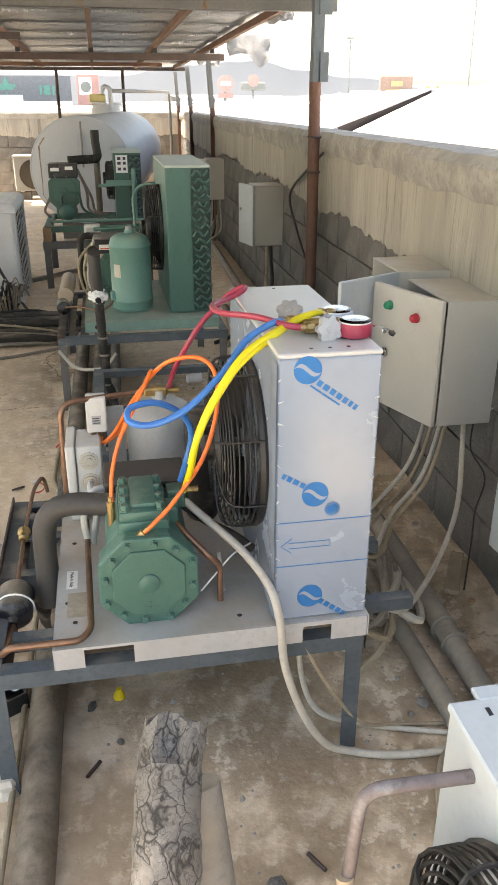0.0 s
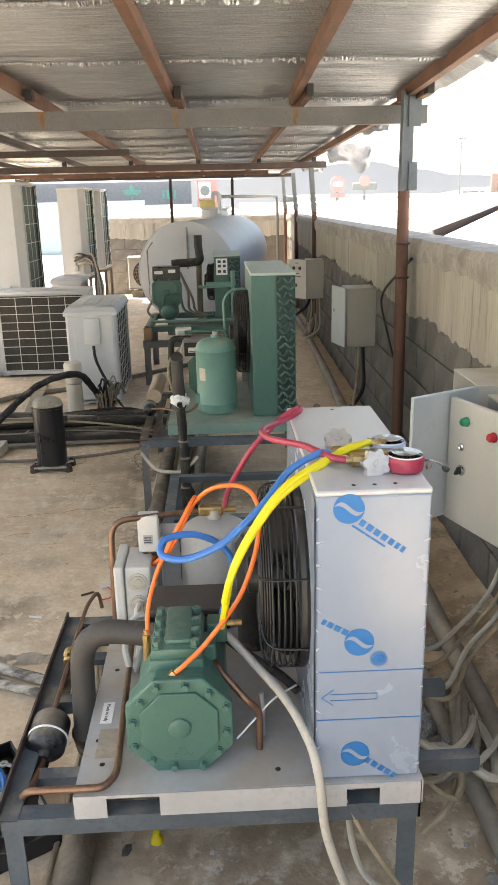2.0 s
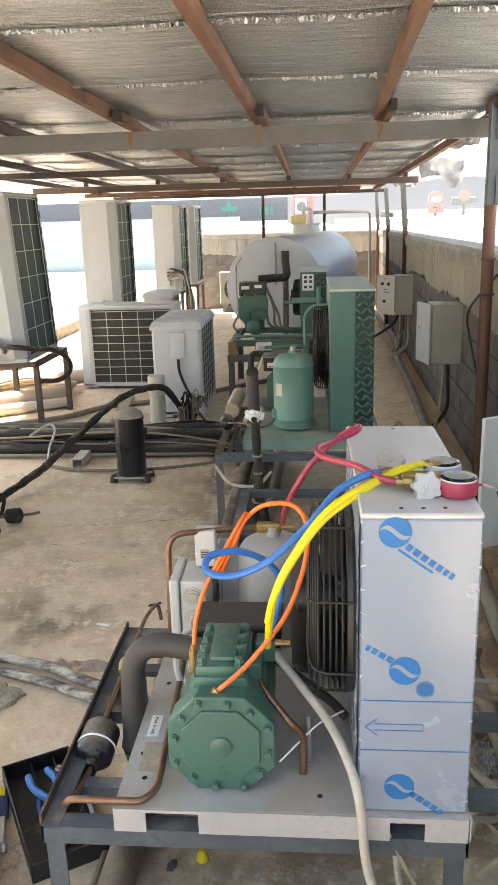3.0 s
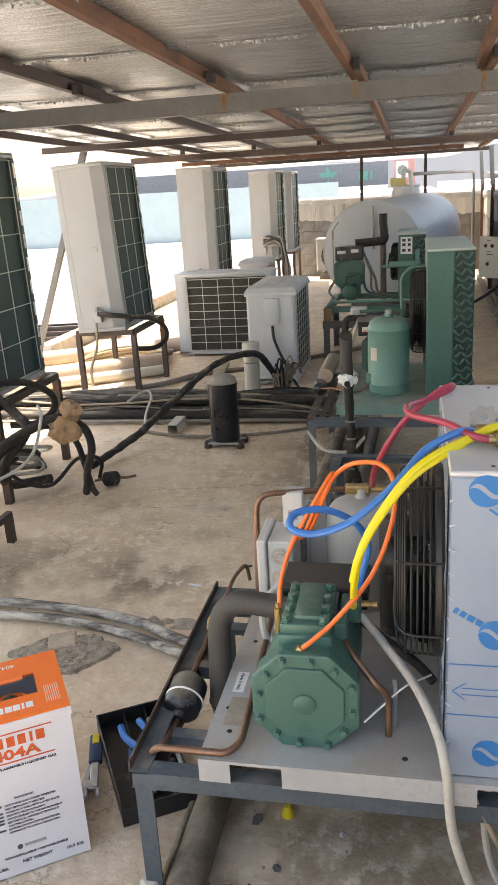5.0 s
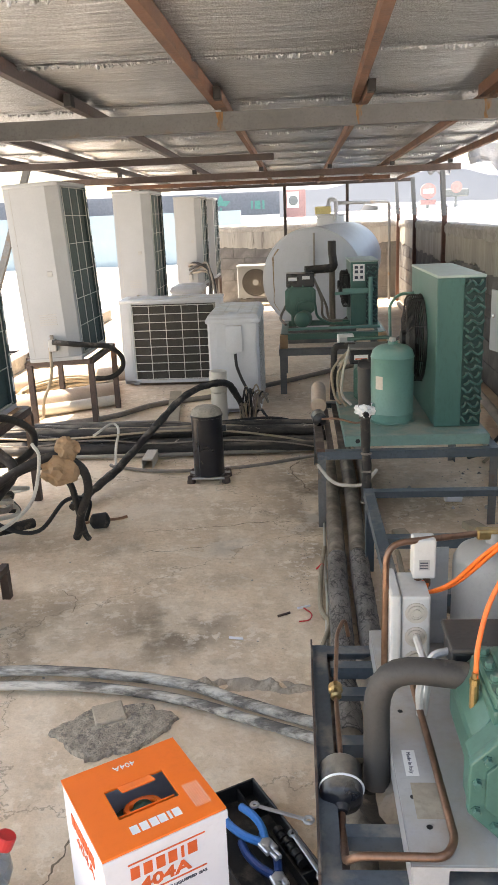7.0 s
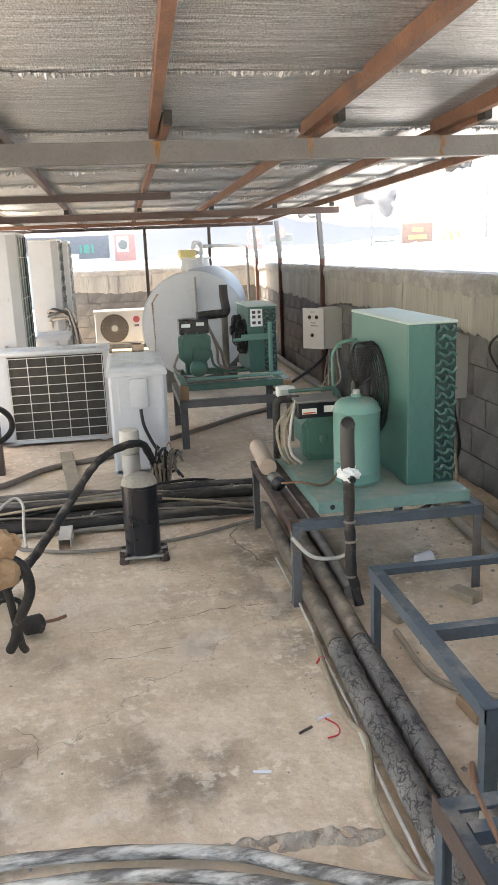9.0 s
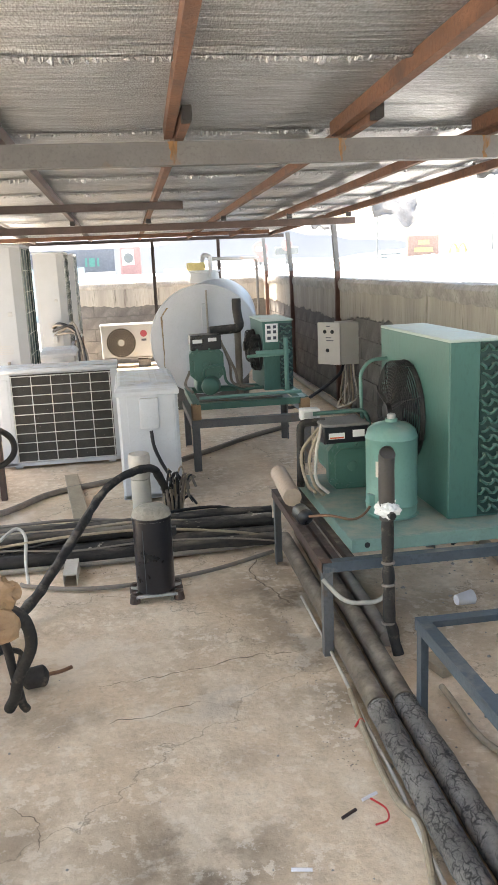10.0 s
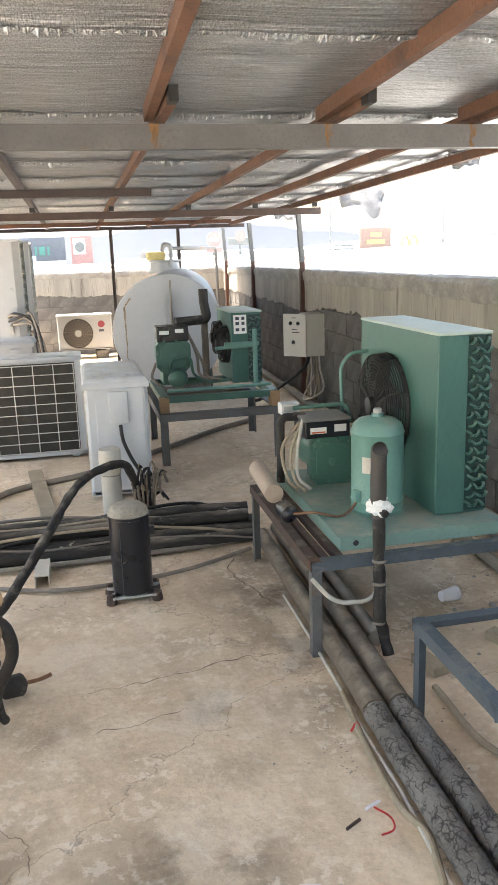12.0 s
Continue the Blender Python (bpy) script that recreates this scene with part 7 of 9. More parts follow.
run("thin_pipe", [(-3.4, 5.26, 0.02), (-2.0, 5.27, 0.02), (-0.9, 5.30, 0.02), (-0.25, 5.36, 0.02)], 0.014, M_GREYPIPE, "thin grey pipe along the bundle", "pipe")
for k in range(7):
    random.seed(300 + k)
    y = 5.3 + 0.07 * k
    run("bundle_cable", [(-2.6 + i * 0.42, y + random.uniform(-0.06, 0.06), 0.10 + random.uniform(-0.02, 0.07)) for i in range(6)] + [(-0.2, y + 0.03, 0.03)], random.uniform(0.005, 0.011), (M_CABLE_G, M_CABLE_T, M_PLASTIC)[k % 3], "thin cable straggling over the black pipes", "cable", "bundle cables", 6, 6)
# white-splashed pipes
run("painted_pipe", [(-3.0, 2.74, 0.03), (-2.2, 2.72, 0.03), (-1.65, 2.67, 0.03), (-1.33, 2.685, 0.03), (-1.05, 2.66, 0.03), (-0.77, 2.60, 0.03), (-0.55, 2.49, 0.03), (-0.29, 2.37, 0.03), (-0.2, 2.33, 0.03)], 0.019, M_PAINTEDPIPE, "dark pipe splashed with white paint", "pipe", "painted floor pipes", 10, 10, 0.12)
run("painted_pipe", [(-3.0, 2.66, 0.025), (-2.2, 2.64, 0.025), (-1.62, 2.60, 0.025), (-1.3, 2.60, 0.025), (-1.04, 2.585, 0.025), (-0.75, 2.51, 0.025), (-0.55, 2.42, 0.025), (-0.29, 2.30, 0.025)], 0.017, M_PAINTEDPIPE, "dark pipe splashed with white paint", "pipe", "painted floor pipes", 10, 10, 0.12)
t = thing("cement_ridge", (-0.55, 2.64, 0), "low crumbled ridge of cement beside the painted pipes", "cement ridge")
part("ridge", sheet(bmesh.new(), -0.82, -0.31, 2.58, 2.71, 70, 20, lambda x, y: -0.012 + 0.05 * max(0.0, 1 - abs(y - 2.645 + 0.07 * (x + 0.55) + 0.02 * noise.noise(Vector((x * 9, 0, 0)))) / 0.045) * (0.5 + 0.8 * noise.noise(Vector((x * 26, y * 26, 2)))) * min(1.0, (x + 0.82) * 8, (-0.31 - x) * 8)), mat("cement_crust", (0.42, 0.36, 0.285), 0.95, var=0.3, scale=18, bump=0.6, stain=(0.2, 0.165, 0.125), amount=0.5, sscale=20), t)
run("red_scrap", [(-0.30, 3.53, 0.006), (-0.275, 3.55, 0.02), (-0.265, 3.53, 0.012), (-0.28, 3.515, 0.006)], 0.004, M_CAPRED, "small red plastic scrap beside the lagged pipe", "litter", "litter", 6, 4)
run("floor_hose", [(-3.0, 5.9, 0.02), (-1.98, 6.3, 0.02), (-1.59, 6.76, 0.02), (-1.07, 7.05, 0.02), (-0.34, 7.73, 0.02), (0.07, 8.16, 0.02), (0.5, 8.5, 0.02)], 0.022, M_CABLE_G, "dusty hose lying across the floor", "hose", "", 9, 8)
run("floor_cable", [(-1.6, 5.1, 0.015), (-1.556, 5.069, 0.012), (-1.3, 4.97, 0.012), (-1.0, 4.962, 0.012), (-0.63, 5.046, 0.012), (-0.264, 5.23, 0.012)], 0.011, M_CABLE_G, "grey cable lying on the floor", "cable", "floor cables")
run("floor_cable", [(-0.285, 2.3, 0.012), (-0.278, 2.9, 0.012), (-0.262, 3.2, 0.012), (-0.262, 3.5, 0.012), (-0.252, 3.8, 0.012), (-0.245, 4.2, 0.012), (-0.245, 4.6, 0.014)], 0.007, M_CABLE_W, "pale cable along the floor pipes", "cable", "floor cables")
run("floor_cable", [(-0.255, 3.75, 0.012), (-0.285, 3.4, 0.012), (-0.29, 3.15, 0.012), (-0.262, 3.03, 0.012), (-0.285, 2.9, 0.012), (-0.33, 2.7, 0.012), (-0.30, 2.45, 0.012), (-0.2, 2.42, 0.02)], 0.011, M_CABLE_T, "tan cable curling beside the pipes", "cable", "floor cables")
run("floor_rod", [(-0.335, 0.3, 0.012), (-0.31, 1.5, 0.012), (-0.30, 2.2, 0.012)], 0.008, M_CABLE_T, "thin rod lying along the lagged pipe", "rod")
run("floor_cable", [(0.62, 2.95, 0.012), (0.35, 3.1, 0.012), (0.1, 3.3, 0.012), (0.08, 3.7, 0.012)], 0.012, M_CABLE_T, "tan cable under the empty stand", "cable", "floor cables")

# cables of the control boxes and the new unit
run("unit_cable", [(0.15, 1.72, 0.62), (0.205, 1.66, 0.585), (0.27, 1.56, 0.555), (0.312, 1.46, 0.52), (0.33, 1.425, 0.45), (0.345, 1.42, 0.315), (0.392, 1.415, 0.171), (0.453, 1.42, 0.065), (0.53, 1.425, 0.02), (0.631, 1.401, 0.015), (0.78, 1.397, 0.015), (0.95, 1.45, 0.02)], 0.010, M_CABLE_W, "pale sheathed cable looping from the compressor to the floor", "cable", "unit cables", 10, 8)
run("unit_cable", [(0.12, 1.75, 0.62), (0.20, 1.74, 0.55), (0.27, 1.70, 0.52), (0.31, 1.66, 0.50)], 0.011, M_RUBBER, "dark sheathed cable beside the compressor", "cable", "unit cables", 9, 8)
run("unit_cable", [(0.37, 1.47, 0.42), (0.40, 1.46, 0.34), (0.47, 1.46, 0.20), (0.56, 1.47, 0.07), (0.68, 1.50, 0.015), (0.9, 1.47, 0.012)], 0.005, M_CABLE_T, "thin tan cable dropping to the floor", "cable", "unit cables", 8, 8)
run("unit_cable", [(0.44, 1.62, 0.33), (0.42, 1.58, 0.2), (0.46, 1.55, 0.06), (0.58, 1.52, 0.014), (0.8, 1.45, 0.012)], 0.0075, M_CABLE_W, "pale cable under the stand", "cable", "unit cables", 8, 8)
run("cable_tie", [(0.305, 1.655, 0.52), (0.25, 1.60, 0.525), (0.205, 1.565, 0.50), (0.165, 1.535, 0.475)], 0.0025, M_TEXT_WHITE, "long white cable tie tail", "cable tie", "", 5)
for k, (y, y2, x2) in enumerate(((2.52, 2.2, 0.62), (2.46, 2.12, 0.64), (2.4, 2.0, 0.66), (2.36, 1.95, 0.66))):
    run("box_cable", [(1.13, y, 0.55), (1.12, y, 0.45), (1.05, y - 0.05, 0.30), (0.92, y - 0.12, 0.20), (0.78, y2 + 0.05, 0.22), (x2, y2, 0.28)], 0.0085 - 0.0015 * (k % 2), M_CABLE_T if k % 2 else M_CABLE_W, "cable sagging from the control boxes to the unit", "cable", "control box cables", 8, 8)
run("box_cable", [(1.17, 2.32, 0.55), (1.15, 2.26, 0.44), (1.10, 2.15, 0.28), (0.98, 2.0, 0.18), (0.8, 1.8, 0.16), (0.68, 1.72, 0.24)], 0.009, M_CABLE_W, "cable sagging from the control boxes to the unit", "cable", "control box cables", 8, 8)
run("box_cable", [(1.19, 2.28, 0.55), (1.16, 2.22, 0.46), (1.17, 2.12, 0.40), (1.13, 2.08, 0.30), (1.12, 2.06, 0.2), (1.10, 2.03, 0.03)], 0.003, M_PLASTIC, "thin black wires hanging under the control box", "wire", "control box cables", 6, 8)
run("box_cable", [(1.2, 5.72, 0.56), (1.2, 5.7, 0.46), (1.17, 5.55, 0.26), (0.98, 5.3, 0.14), (0.8, 5.1, 0.06), (0.68, 5.0, 0.05)], 0.014, M_PLASTIC, "black cable sagging under the control box", "cable", "control box cables", 8, 8)
run("box_cable", [(1.17, 5.72, 0.56), (1.16, 5.66, 0.42), (1.10, 5.45, 0.25), (1.0, 5.2, 0.12), (0.75, 4.9, 0.05)], 0.011, M_CABLE_T, "tan cable sagging under the control box", "cable", "control box cables", 8, 8)
for k in range(5):
    random.seed(40 + k)
    o = 0.03 * k
    run("box_cable", [(1.18 + o, 8.97, 0.53), (1.18 + o, 8.94, 0.4), (1.14 + o, 8.88 - 0.04 * k, 0.22 + random.uniform(-0.05, 0.05)), (1.22 - o, 8.85, 0.1), (1.28 - o, 8.93, 0.2), (1.26, 8.97, 0.35)], 0.009, (M_CABLE_T, M_CABLE_W, M_CABLE_G)[k % 3], "tangled cable hanging under the far switch boxes", "cable", "control box cables", 7, 6)
run("box_cable", [(1.2, 8.97, 0.53), (1.12, 8.9, 0.42), (0.85, 8.75, 0.28), (0.55, 8.5, 0.2), (0.4, 8.2, 0.3)], 0.016, M_PLASTIC, "thick black cable from the far switch boxes to the unit", "cable", "control box cables", 8, 6)
run("wall_cable", [(1.2, 4.36, 1.27), (1.22, 4.75, 1.16), (1.24, 5.2, 1.02), (1.24, 5.3, 0.92), (1.23, 5.1, 0.80), (1.2, 4.7, 0.66), (1.19, 4.45, 0.60)], 0.008, M_PLASTIC, "black cable slung from the post along the parapet", "cable")

# ---- black scroll compressor on the floor ----
SC = thing("scroll_compressor", (-0.92, 4.86, 0), "loose black scroll compressor standing on the floor, dusty cap", "compressor")
cx, cy = -0.92, 4.835
body = part("shell", lathe(bmesh.new(), (cx, cy, 0.035), (0, 0, 1), [(0, 0.088), (0.005, 0.093), (0.36, 0.093), (0.362, 0.097), (0.375, 0.097), (0.378, 0.092), (0.40, 0.085), (0.418, 0.06), (0.424, 0.03), (0.425, 0)], 36), M_BLACK, SC, "glossy black shell", smooth=True)
part("cap", lathe(bmesh.new(), (cx, cy, 0.412), (0, 0, 1), [(0, 0.0955), (0.004, 0.0935), (0.026, 0.086), (0.044, 0.061), (0.05, 0.031), (0.051, 0)], 36), mat("dusty_cap", (0.33, 0.3, 0.25), 0.85, var=0.25, scale=20, stain=(0.08, 0.075, 0.07), amount=0.4, sscale=18), SC, "dust-covered domed cap", smooth=True)
part("weld_seam", B(cx - 0.05, cx - 0.047, cy - 0.082, cy - 0.078, 0.04, 0.36), M_FRAME, body)
part("port", hoop(bmesh.new(), (cx + 0.005, cy - 0.077, 0.432), (0, -0.6, 0.8), 0.012, 0.004, 14, 6), M_COPPER, SC)
part("side_port", B(cx + 0.088, cx + 0.115, cy - 0.012, cy + 0.018, 0.30, 0.34, bevel=0.003), M_BLACK, SC)
bp = box(bmesh.new(), cx - 0.09, cx + 0.09, cy - 0.09, cy + 0.09, 0.022, 0.034, 0.004)
for a in (35, 145, 215, 325):
    c, s = math.cos(radians(a)), math.sin(radians(a))
    square_bar(bp, (cx, cy, 0.028), (cx + 0.135 * c, cy + 0.115 * s, 0.028), 0.055, 0.012)
part("mounting_plate", bp, M_GREYPAINT, SC, "dusty four-armed mounting plate")
for a in (35, 145, 215, 325):
    c, s = math.cos(radians(a)), math.sin(radians(a))
    part("rubber_foot", lathe(bmesh.new(), (cx + 0.13 * c, cy + 0.11 * s, -0.006), (0, 0, 1), [(0, 0.026), (0.012, 0.026), (0.028, 0.022), (0.042, 0.022), (0.043, 0.011), (0.05, 0.011), (0.05, 0)], 12), M_FRAME_BROWN, SC)

# ---- the black cable bundle, pvc stub and loose wire ends ----
run("taped_cable", [(-1.63, 4.3, 0.03), (-1.56, 4.55, 0.05), (-1.47, 4.75, 0.10), (-1.35, 5.0, 0.21), (-1.16, 5.5, 0.36), (-1.02, 5.68, 0.40), (-0.89, 5.8, 0.395), (-0.83, 5.95, 0.28), (-0.78, 6.1, 0.12), (-0.74, 6.18, 0.05)], 0.024, M_RUBBER, "thick taped black cable bundle arching over the pipes", "cable bundle", "", 11, 10, 0.3)
t = thing("pvc_stub", (-0.955, 5.95, 0), "white plastic pipe stub with a cap standing on the floor", "pipe stub")
part("pipe", lathe(bmesh.new(), (-0.955, 5.95, -0.005), (0, 0, 1), [(0, 0.06), (0.30, 0.06), (0.30, 0)], 22), M_PVC, t, "dirty white pipe", smooth=True)
part("cap", lathe(bmesh.new(), (-0.955, 5.95, 0.34), (0, 0, 1), [(-0.04, 0.06), (0, 0.067), (0.10, 0.067), (0.115, 0.062), (0.12, 0.0)], 22), M_PVC, t, smooth=True)
random.seed(21)
for k in range(40):
    x, y = -0.76 + random.uniform(-0.06, 0.06), 6.1 + random.uniform(-0.08, 0.06)
    dx, dy = random.uniform(-0.05, 0.16), random.uniform(-0.1, 0.1)
    h = random.uniform(0.12, 0.30)
    run("wire_end", [(x, y, 0.01), (x + dx * 0.3, y + dy * 0.2, h * 0.6), (x + dx * 0.7, y + dy * 0.7, h), (x + dx, y + dy, h * random.uniform(0.5, 1.1))], random.uniform(0.004, 0.010), (M_CABLE_G, M_CABLE_T, M_PLASTIC)[k % 3], "cut wire end sticking up beside the outdoor unit", "wire", "cut wire ends", 6, 4)
t = thing("steel_channel", (-1.35, 5.12, 0), "short dirty white steel channel offcut under the pipes", "steel offcut")
cbm = bmesh.new()
for x0, x1, z0, z1 in ((-1.385, -1.315, 0.056, 0.06), (-1.385, -1.381, 0.0, 0.058), (-1.319, -1.315, 0.0, 0.058)):
    box(cbm, x0, x1, 5.06, 5.28, z0 - 0.004, z1)
part("channel", cbm, M_PVC, t)
t = thing("plank", (-1.39, 6.5, 0), "dusty pale wooden plank lying on the floor", "plank")
pb = box(bmesh.new(), -0.05, 0.05, -0.75, 0.72, 0.008, 0.04, 0.003)
pb.transform(pose(-1.39, 6.48, 0, 0, 0, 7))
part("board", pb, M_CABLE_T, t)
t = thing("scrap_paper", (-1.25, 5.95, 0), "crumpled red and white scrap of packaging on the floor", "litter", "litter")
sp = sheet(bmesh.new(), -1.33, -1.12, 5.9, 6.02, 7, 4, lambda x, y: 0.012 + 0.012 * noise.noise(Vector((x * 20, y * 20, 0))))
part("paper", sp, M_CARD, t)

# ---- hoses, bag and drier by the small unit ----
run("foam_hose", [(-1.95, 3.5, 0.26), (-1.86, 3.56, 0.33), (-1.75, 3.62, 0.41), (-1.62, 3.66, 0.478), (-1.50, 3.70, 0.51), (-1.39, 3.72, 0.455), (-1.368, 3.75, 0.335), (-1.43, 3.80, 0.19), (-1.46, 3.84, 0.09), (-1.49, 3.88, 0.03)], 0.021, M_RUBBER, "looped hose in black foam insulation", "hose", "loose hoses", 11, 8, 0.06)
run("foam_hose", [(-1.98, 3.6, 0.2), (-1.85, 3.66, 0.31), (-1.70, 3.70, 0.42), (-1.57, 3.74, 0.45), (-1.47, 3.78, 0.36), (-1.45, 3.82, 0.2), (-1.44, 3.86, 0.06), (-1.43, 3.88, 0.02)], 0.016, M_RUBBER, "looped hose in black foam insulation", "hose", "loose hoses", 11, 8, 0.06)
run("foam_hose", [(-1.95, 3.85, 0.6), (-1.8, 3.8, 0.5), (-1.72, 3.75, 0.42), (-1.85, 3.7, 0.25), (-1.9, 3.8, 0.1), (-1.75, 4.0, 0.06)], 0.026, M_RUBBER, "black insulated hose hanging from the tall unit", "hose", "loose hoses", 10, 8, 0.08)
run("loose_cable", [(-1.665, 2.93, 0.50), (-1.62, 3.0, 0.42), (-1.56, 3.15, 0.38), (-1.50, 3.35, 0.42), (-1.50, 3.5, 0.56), (-1.56, 3.6, 0.6)], 0.008, M_CABLE_W, "pale cable looping from the outdoor unit", "cable", "loose cables", 7, 8)
run("loose_cable", [(-1.95, 3.7, 0.3), (-1.8, 3.75, 0.14), (-1.65, 3.8, 0.1), (-1.55, 3.95, 0.2), (-1.46, 4.05, 0.16), (-1.5, 4.1, 0.03)], 0.011, M_PLASTIC, "black cable in a loose tangle", "cable", "loose cables", 7, 8)
for k in range(7):
    random.seed(60 + k)
    a = random.uniform(-0.15, 0.15)
    run("loose_cable", [(-2.3 + a, 3.6, 0.05), (-2.1 + a, 3.9 + a, 0.10 + 0.03 * k), (-1.95 - a, 4.15, 0.05 + 0.025 * k), (-2.05 + a, 4.4 - a, 0.03), (-2.3, 4.5 + a, 0.03 + 0.02 * k), (-2.5, 4.2 + a, 0.02)], 0.012 + 0.004 * (k % 2), (M_CABLE_W, M_CABLE_G, M_RUBBER)[k % 3], "cable tangled on the floor under the tall unit", "cable", "loose cables", 7, 8)
t = thing("paper_bag", (-1.44, 3.68, 0.40), "crumpled brown paper wrapped round the hose loop", "paper wrapping")
bmb = bmesh.new()
for bx, by, bz, rx, ry, rz, sd in ((-1.475, 3.69, 0.445, 0.085, 0.055, 0.07, 1.0), (-1.435, 3.70, 0.545, 0.055, 0.035, 0.055, 5.0)):
    lobe = bmesh.new()
    bmesh.ops.create_icosphere(lobe, subdivisions=3, radius=1.0)
    for v in lobe.verts:
        c = v.co.normalized()
        q = c * 1.15 + Vector((sd, 0, 0))
        k = 1.25 - 0.75 * abs(noise.noise(q)) - 0.4 * abs(noise.noise(q * 2.2)) + 0.05 * noise.noise(q * 6.0)
        v.co = Vector((bx + c.x * rx * k, by + c.y * ry * k, bz + c.z * rz * k))
    join(bmb, lobe)
part("paper", bmb, M_KRAFT, t)
t = thing("loose_filter_drier", (-1.4, 4.1, 0), "dark filter drier lying loose on the floor", "filter drier")
part("body", lathe(bmesh.new(), (-1.47, 4.06, 0.038), (1, 0.25, 0), [(0, 0.012), (0.012, 0.034), (0.02, 0.04), (0.085, 0.042), (0.095, 0.034), (0.105, 0.012)], 20), M_RUBBER, t, smooth=True)
part("stub", tube(bmesh.new(), [(-1.37, 4.085, 0.038), (-1.32, 4.095, 0.04), (-1.28, 4.11, 0.046)], 0.008, 7), M_COPPER, t)
part("stub", tube(bmesh.new(), [(-1.47, 4.06, 0.038), (-1.51, 4.05, 0.03)], 0.008, 7, 1), M_COPPER, t)
# hose arch of the second tall unit
for y0 in (6.0, 3.8):
    run("unit_hose", [(-2.17, y0 - 0.04, 0.70), (-2.05, y0 - 0.06, 0.69), (-1.92, y0 + 0.04, 0.66), (-1.82, y0 + 0.2, 0.62), (-1.76, y0 + 0.35, 0.52), (-1.76, y0 + 0.36, 0.42), (-1.84, y0 + 0.3, 0.36), (-1.98, y0 + 0.25, 0.36)], 0.02, M_RUBBER, "black insulated hose arching off the tall unit's valves", "hose", "unit hoses", 10, 8, 0.06)
run("unit_hose", [(-2.2, 5.97, 0.66), (-2.2, 5.93, 0.45), (-2.3, 6.0, 0.25), (-2.4, 6.2, 0.06), (-2.6, 6.4, 0.03)], 0.012, M_CABLE_T, "tan cable hanging under the tall unit", "cable", "loose cables", 7, 8)
t = thing("bar_stack", (-3.8, 8.7, 0), "stack of dark steel bars lying on the sunlit deck", "steel stack")
for k in range(6):
    part("bar", square_bar(bmesh.new(), (-4.6, 8.5 + 0.07 * k, 0.03 + 0.05 * (k % 3)), (-3.1, 8.8 + 0.07 * k, 0.03 + 0.05 * (k % 3)), 0.05), M_DARKSTEEL, t)
t = thing("kerb", (-3.3, 9.0, 0), "low grey concrete kerb at the edge of the sunlit deck", "kerb")
part("kerb_block", B(-3.55, -3.4, 7.6, 13.0, -0.01, 0.16, bevel=0.01), M_CAP, t)
# sunlit cream pipes and tan cable coils behind the tall units
for y, x0, x1, z, r in ((6.3, -3.6, -2.0, 0.09, 0.085), (7.2, -3.9, -2.0, 0.09, 0.075), (6.15, -3.6, -1.95, 0.05, 0.045)):
    run("cream_pipe", [(x0, y - 0.4, z), ((x0 + x1) / 2, y + 0.2, z), (x1, y + 0.7, z)], r, M_CREAMPIPE if r > 0.05 else M_PVC, "dusty cream pipe on the sunlit floor behind the units", "pipe", "cream pipes", 16, 6)
for k in range(9):
    random.seed(80 + k)
    o = random.uniform(-0.12, 0.12)
    run("cable_coil", [(-2.55 + o, 6.6, 0.02), (-2.3 + o, 6.9, 0.03 + 0.012 * k), (-2.1, 7.25 + o, 0.02 + 0.014 * k), (-2.2 + o, 7.6, 0.02 + 0.01 * k), (-2.6, 7.5 + o, 0.03 + 0.014 * k), (-2.85, 7.1 + o, 0.03 + 0.01 * k), (-2.7 + o, 6.75, 0.02)], 0.014, M_CABLE_T, "tan cable coiled loosely on the floor", "cable", "tan cable coils", 7, 7)
run("loose_cable", [(-1.75, 5.3, 0.16), (-1.66, 5.45, 0.2), (-1.60, 5.4, 0.17), (-1.58, 5.2, 0.1), (-1.56, 5.08, 0.02)], 0.009, M_CABLE_W, "pale cable bent over the pipe bundle", "cable", "loose cables", 7, 8)
for k in range(6):
    random.seed(95 + k)
    run("far_cable", [(-2.0, 12.2 + 0.1 * k, 0.70), (-1.85 + random.uniform(-0.1, 0.1), 12.0, 0.82 + random.uniform(-0.1, 0.1)), (-1.65, 11.9, 0.78 + random.uniform(-0.06, 0.1)), (-1.55 + random.uniform(-0.08, 0.06), 11.8, 0.4), (-1.6, 11.7, 0.02)], 0.016, M_PLASTIC if k % 2 else M_CABLE_G, "black hose hanging off the far tall unit", "hose", "unit hoses", 7, 6)


# ---- refrigerant carton ----
CA = thing("refrigerant_carton", (-0.70, 1.61, 0), "white and orange refrigerant carton with handle cut-outs in its top", "carton", turn=33.2)
CW, CD, CH = 0.252, 0.25, 0.43
M0 = Matrix.Translation((-0.734, 1.436, 0)) @ Matrix.Rotation(radians(33.2), 4, "Z")


def cart(name, b, m, label="", smooth=False):
    b.transform(M0)
    return part(name, b, m, CA, label, smooth=smooth)


